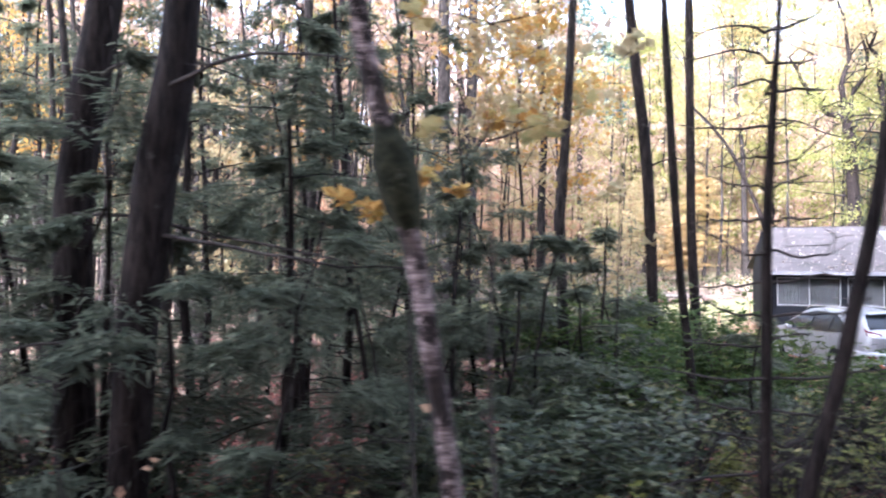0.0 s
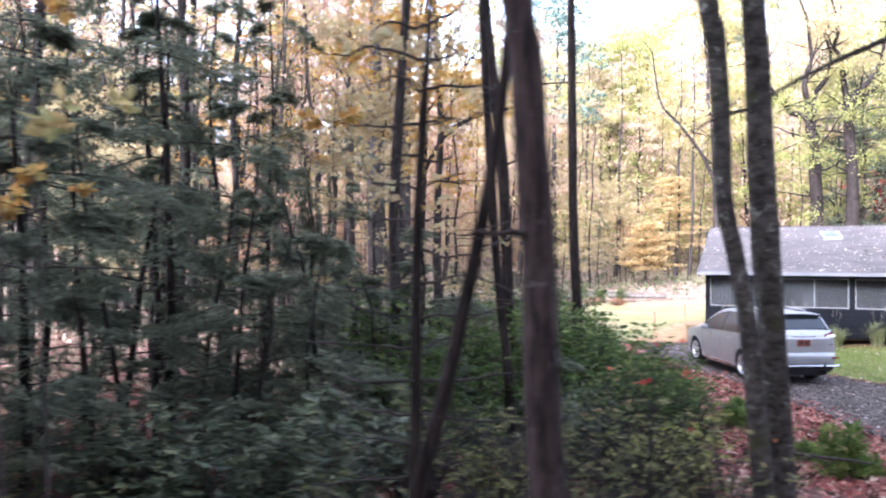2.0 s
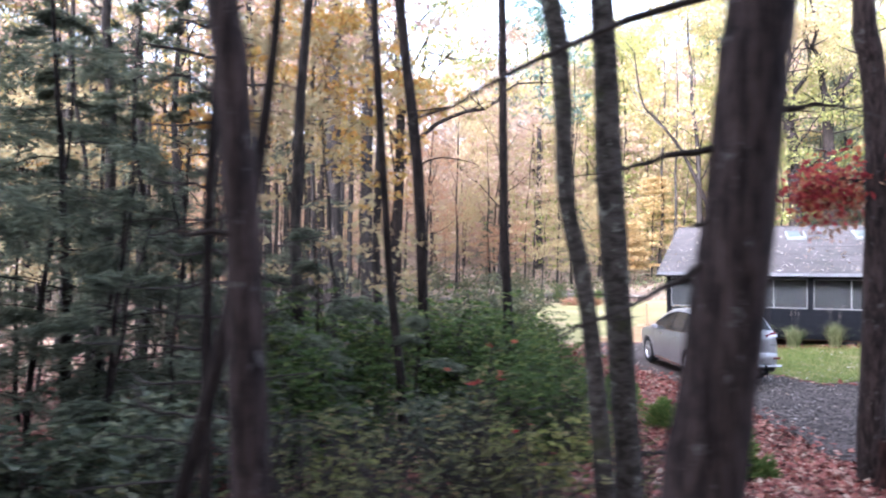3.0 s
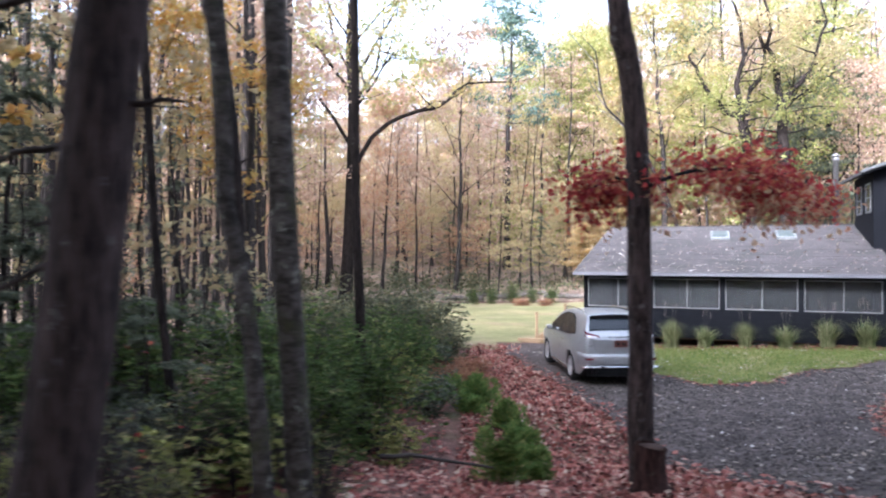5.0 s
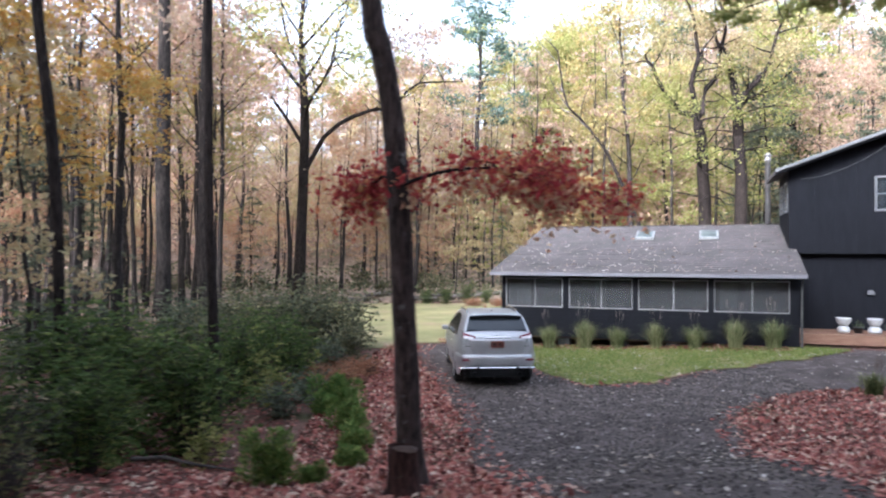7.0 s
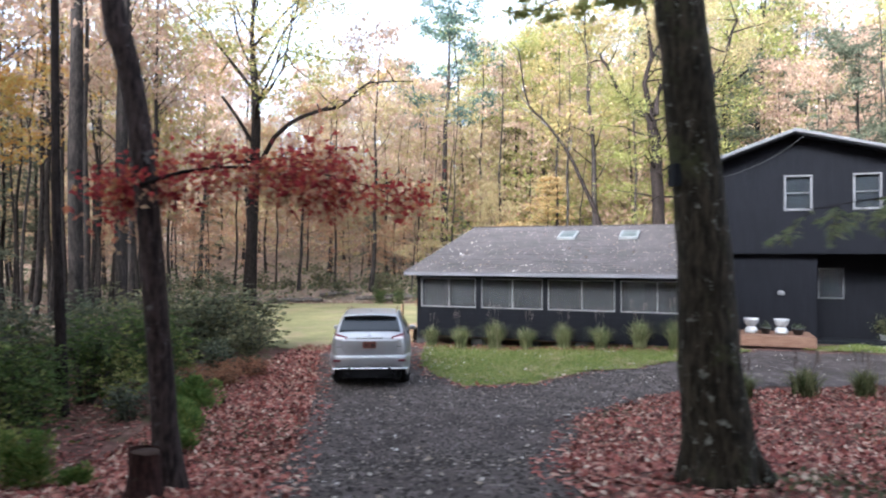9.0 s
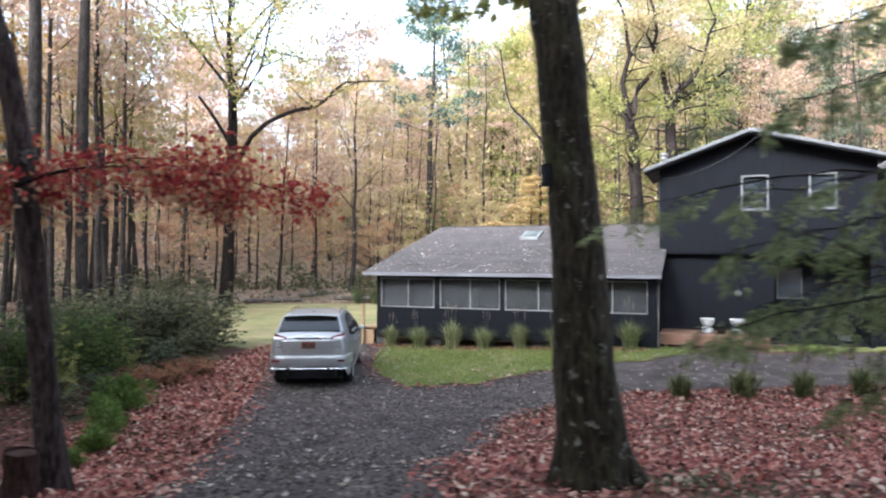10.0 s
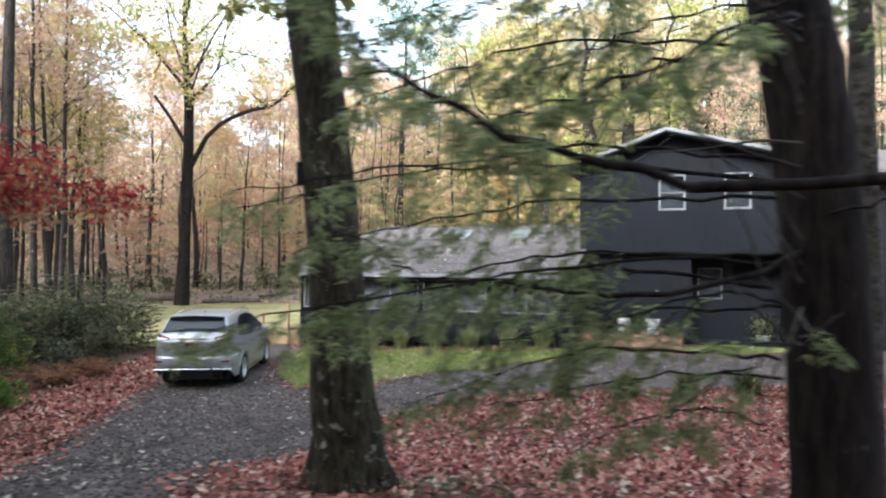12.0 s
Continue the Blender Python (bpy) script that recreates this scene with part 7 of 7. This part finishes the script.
# ---------------------------------------------------------------- fallen leaves, grass, logs
def scatter(name, count, region, ok, size, material, label, seed, lift=0.02, category="leaves", flat=0.82, clumpy=0.0):
    rng = np.random.default_rng(seed)
    x0, x1, y0, y1 = region
    x, y = rng.uniform(x0, x1, count * 3), rng.uniform(y0, y1, count * 3)
    k = ok(x, y)
    if clumpy:
        k &= (np.sin(x * 2.1 + np.sin(y * 1.7) * 2) + np.sin(y * 2.9 + np.sin(x * 1.3)) + rng.normal(0, 0.9, len(x))) > clumpy
    x, y = x[k][:count], y[k][:count]
    z = height(x, y) + lift + rng.uniform(0, 0.03, len(x))
    single(name, leaf_quads(name, np.stack([x, y, z], 1), size, size * 0.72, rng, flat), material, label, category, kind="stuff")


on_drive = lambda x, y: inside(x, y, DRIVE)
on_grass = lambda x, y: inside(x, y, LAWN_FRONT) | inside(x, y, LAWN_SIDE) | inside(x, y, LAWN_FAR)
scatter("leaf_carpet", 42000, (14.0, 27.0, 2.5, 16.6), lambda x, y: (y > 4.6 + 1.2 * np.sin(x * 1.3) + 0.8 * np.sin(x * 3.7 + y * 5)) & ~on_drive(x, y), 0.085, "litter", "deep carpet of red-brown fallen leaves", 601, flat=0.65)
scatter("leaf_carpet", 24000, (6.6, 11.6, 2.5, 24.0), lambda x, y: (y > 4.6 + 1.2 * np.sin(x * 1.3) + 0.8 * np.sin(x * 3.7 + y * 5)) & ~on_drive(x, y) & (x > 7.2 + 0.05 * (y - 8)), 0.085, "litter", "red-brown fallen leaves beside the drive", 602, flat=0.65)
scatter("woodland_leaves", 32000, (-7.0, 7.2, 1.5, 18.0), lambda x, y: (y > 2.6 + 1.0 * np.sin(x * 1.3) + 0.6 * np.sin(x * 3.7 + y * 5)) & ~on_drive(x, y), 0.09, "litter", "damp fallen leaves under the trees", 603)
scatter("drive_leaves", 750, (9.0, 26.0, 5.0, 24.4), on_drive, 0.07, "pale_litter", "scattered pale leaves on the gravel", 604, 0.045)
scatter("drive_edge_leaves", 2600, (9.0, 17.0, 5.0, 24.0), lambda x, y: on_drive(x, y) & (~inside(x - 0.45, y, DRIVE) | ~inside(x + 0.45, y, DRIVE) | ~inside(x, y + 0.4, DRIVE)), 0.105, "litter", "leaves blown over the edge of the gravel", 605, 0.045)
scatter("lawn_leaves", 420, (12.0, 38.0, 16.5, 24.5), on_grass, 0.085, "pale_litter", "scattered pale leaves on the grass", 606, 0.07)
scatter("lawn_edge_leaves", 800, (12.0, 26.0, 16.4, 24.6), lambda x, y: on_grass(x, y) & (~on_grass(x, y - 0.45) | ~on_grass(x - 0.4, y - 0.2)), 0.09, "pale_litter", "dry leaves caught along the grass edge", 611, 0.06)
scatter("low_green_growth", 260, (16.3, 17.8, 6.9, 8.3), lambda x, y: (x - 17.0) ** 2 + 1.4 * (y - 7.6) ** 2 < 0.45 + 0.2 * np.sin(x * 9) * np.sin(y * 8), 0.06, "olive", "low green plants by the oak's foot", 612, 0.04, "ground cover", 0.3)
scatter("hillside_leaves", 17000, (-26.0, 44.0, 43.5, 72.0), lambda x, y: ~on_grass(x, y), 0.3, "hill_litter", "fallen leaves on the wooded bank", 607)
scatter("hill_brush", 9000, (-30.0, 45.0, 44.5, 64.0), lambda x, y: ~on_grass(x, y), 0.22, "olive", "low brush along the wood's edge", 608, 0.3, "brush", 0.1, 0.6)
scatter("hill_brush", 7000, (-22.0, 3.0, 12.0, 40.0), lambda x, y: x < 3.5 - 0.3 * np.clip(y - 17, 0, 99), 0.2, "hill_litter", "low brush in the wood", 609, 0.25, "brush", 0.1, 0.3)


def gravel_stones():
    """Loose stones lying on the drive."""
    rng = np.random.default_rng(70)
    x, y = rng.uniform(10.0, 18.5, 34000), rng.uniform(6.5, 18.5, 34000)
    k = on_drive(x, y)
    x, y = x[k][:12000], y[k][:12000]
    n = len(x)
    base_at = np.stack([x, y, height(x, y) + 0.028], 1)
    r = rng.uniform(0.012, 0.034, (n, 1, 1)) * (1 + rng.normal(0, 0.22, (n, 6, 1)).clip(-0.4, 0.4))
    turn = rng.uniform(0, 6.28, n)
    c, s = np.cos(turn), np.sin(turn)
    o = np.zeros(n)
    dirs = np.stack([np.stack([c, s, o], 1), np.stack([-s, c, o], 1), np.stack([-c, -s, o], 1), np.stack([s, -c, o], 1), np.stack([o, o, o + 0.7], 1), np.stack([o, o, o - 0.5], 1)], 1)
    V = (base_at[:, None, :] + dirs * r).reshape(-1, 3)
    F = np.array([(0, 1, 4), (1, 2, 4), (2, 3, 4), (3, 0, 4), (1, 0, 5), (2, 1, 5), (3, 2, 5), (0, 3, 5)])
    F = (np.arange(n)[:, None, None] * 6 + F[None]).reshape(-1, 3)
    single("loose_gravel", raw_mesh("loose_gravel", V, F), "gravel_stone", "loose purple-grey stones on the drive", "gravel", kind="stuff")


gravel_stones()


def lawn_blades():
    rng = np.random.default_rng(71)
    x, y = rng.uniform(12, 26, 90000), rng.uniform(16.5, 24.5, 90000)
    k = inside(x, y, LAWN_FRONT) | inside(x, y, LAWN_SIDE)
    x, y = x[k], y[k]
    at = np.stack([x, y, height(x, y) + 0.035], 1)
    along = rng.normal(0, 0.5, (len(at), 3)) + np.array([0, 0, 1.0])
    single("grass_blades", leaf_quads("grass_blades_lawn", at, 0.055, 0.014, rng, 0.0, along), "blade", "short yellow-green grass blades on the lawn strip", "grass", kind="stuff")


lawn_blades()


def roof_leaves():
    rng = np.random.default_rng(72)
    n = 950
    u, v = rng.uniform(-9.2, 0.3, n), EAVE_Y + 0.1 + (RIDGE_Y - EAVE_Y - 0.2) * rng.uniform(0, 1, n) ** 1.5
    p = np.array([HOUSE @ Vector((a, b, roof_z(b) + 0.03)) for a, b in zip(u, v)])
    single("roof_leaves", leaf_quads("roof_leaves", p, 0.085, 0.06, rng, 0.7), "pale_litter", "pale leaves stuck to the porch roof", "leaves", kind="stuff")


roof_leaves()


def porch_mulch():
    rng = np.random.default_rng(74)
    p = [HOUSE @ Vector((a, b, 0)) for a, b in zip(rng.uniform(-9.1, 0.0, 3200), rng.normal(-0.25, 0.26, 3200))]
    at = np.array([(q.x, q.y, float(height(q.x, q.y)) + 0.05 + 0.02 * (i % 2)) for i, q in enumerate(p)])
    single("porch_mulch", leaf_quads("porch_mulch", at, 0.075, 0.05, rng, 0.7), "litter", "red-brown leaves and mulch along the foot of the porch", "leaves", kind="stuff")


porch_mulch()
rl = np.random.default_rng(73)
for i, (x, y, L, a, r) in enumerate([(3.5, 44.4, 3.5, 14, 0.16), (8.5, 44.8, 2.5, -16, 0.17), (11.6, 45.4, 3.0, 18, 0.2), (6.2, 46.2, 3.0, 32, 0.14), (15.5, 45.2, 3.6, -13, 0.17), (-0.5, 45.0, 3.0, 20, 0.16), (9.8, 46.0, 2.2, 58, 0.15), (13.4, 46.5, 2.8, -40, 0.14)]):
    p = bent([(-L / 2, 0, 0), (0, 0.1, 0.05), (L / 2, 0, 0)], 8, 0.02, rl)
    lg = thing("fallen_log", Matrix.Translation((x, y, float(height(x, y)) + r * 0.8)) @ Matrix.Rotation(radians(a), 4, "Z"), "weathered fallen log at the back of the lawn", "log", "logs at the back of the lawn")
    part("bark", tubes("log_bark_mesh", [(p, np.linspace(r, r * 0.8, 8))], 10, 0.06, rl), "log_bark", lg)
    part("cut_end", lathe([(r * 0.9, 0), (r * 0.9, 0.02), (r * 0.2, 0.025)], 12), "cut_wood", lg).matrix_basis = pose(L / 2, 0, 0, 0, 90, 0)
branch = single("fallen_branch", tubes("fallen_branch", [(bent([(6.4, 8.3, 0.82), (6.9, 8.2, 0.86), (7.3, 8.0, 0.84), (7.7, 7.9, 0.83)], 9, 0.01, rl), np.linspace(0.03, 0.012, 9))], 7), "twig", "pale broken branch lying in the leaves", "branch")


# single bright leaves caught on thin saplings near the road
def bright_sapling(x, y, h, leaf, seed, n, size, label, lo=0.5):
    rng = np.random.default_rng(seed)
    gz = float(height(x, y))
    p = stem(h, (rng.normal(0, 0.2), 0), 7, 0.02, rng)
    lines, tips = [(p, np.linspace(0.014, 0.004, 7))], []
    for i in range(9):
        q = p[rng.integers(max(1, int(7 * lo)), 7)]
        s = limb_line(q, (rng.normal(), rng.normal(), 0.3), rng.uniform(0.2, 0.55), rng, 4, 0.1)
        lines.append((s, np.linspace(0.005, 0.002, 4)))
        tips += [s[-1], s[-2]]
    t = thing("leafy_sapling", Matrix.Translation((x, y, gz)), label, "sapling")
    part("stem", tubes("sapling_stem", lines[:1], 5), "twig", t)
    tagged(part("twig_growth", tubes("sapling_twig_growth", lines[1:], 3), "twig", t), kind="stuff")
    part("leaves", leaf_cloud("sapling_leaves", np.array(tips), n, 0.05, size, rng, 0.4, 0.75), leaf, t)


bright_sapling(0.75, 3.4, 3.4, "yellow", 801, 80, 0.085, "thin maple sapling with broad yellow leaves", 0.75)
bright_sapling(0.3, 4.6, 3.9, "amber", 802, 130, 0.085, "thin sapling with orange-yellow leaves high up", 0.7)
bright_sapling(-1.6, 3.9, 1.6, "orange", 803, 9, 0.09, "bare little sapling with a few orange leaves", 0.5)
bright_sapling(0.1, 3.6, 1.3, "orange", 804, 8, 0.08, "bare little sapling with a few orange leaves", 0.5)
bright_sapling(2.3, 7.2, 4.4, "gold", 805, 60, 0.13, "understorey sapling with golden leaves", 0.6)
bright_sapling(1.2, 9.0, 5.2, "amber", 806, 80, 0.15, "understorey sapling with orange leaves", 0.6)
bright_sapling(4.5, 5.9, 1.5, "red", 807, 9, 0.06, "little sapling with scarlet leaves", 0.5)
bright_sapling(5.0, 5.2, 1.2, "red", 808, 7, 0.06, "little sapling with scarlet leaves", 0.5)
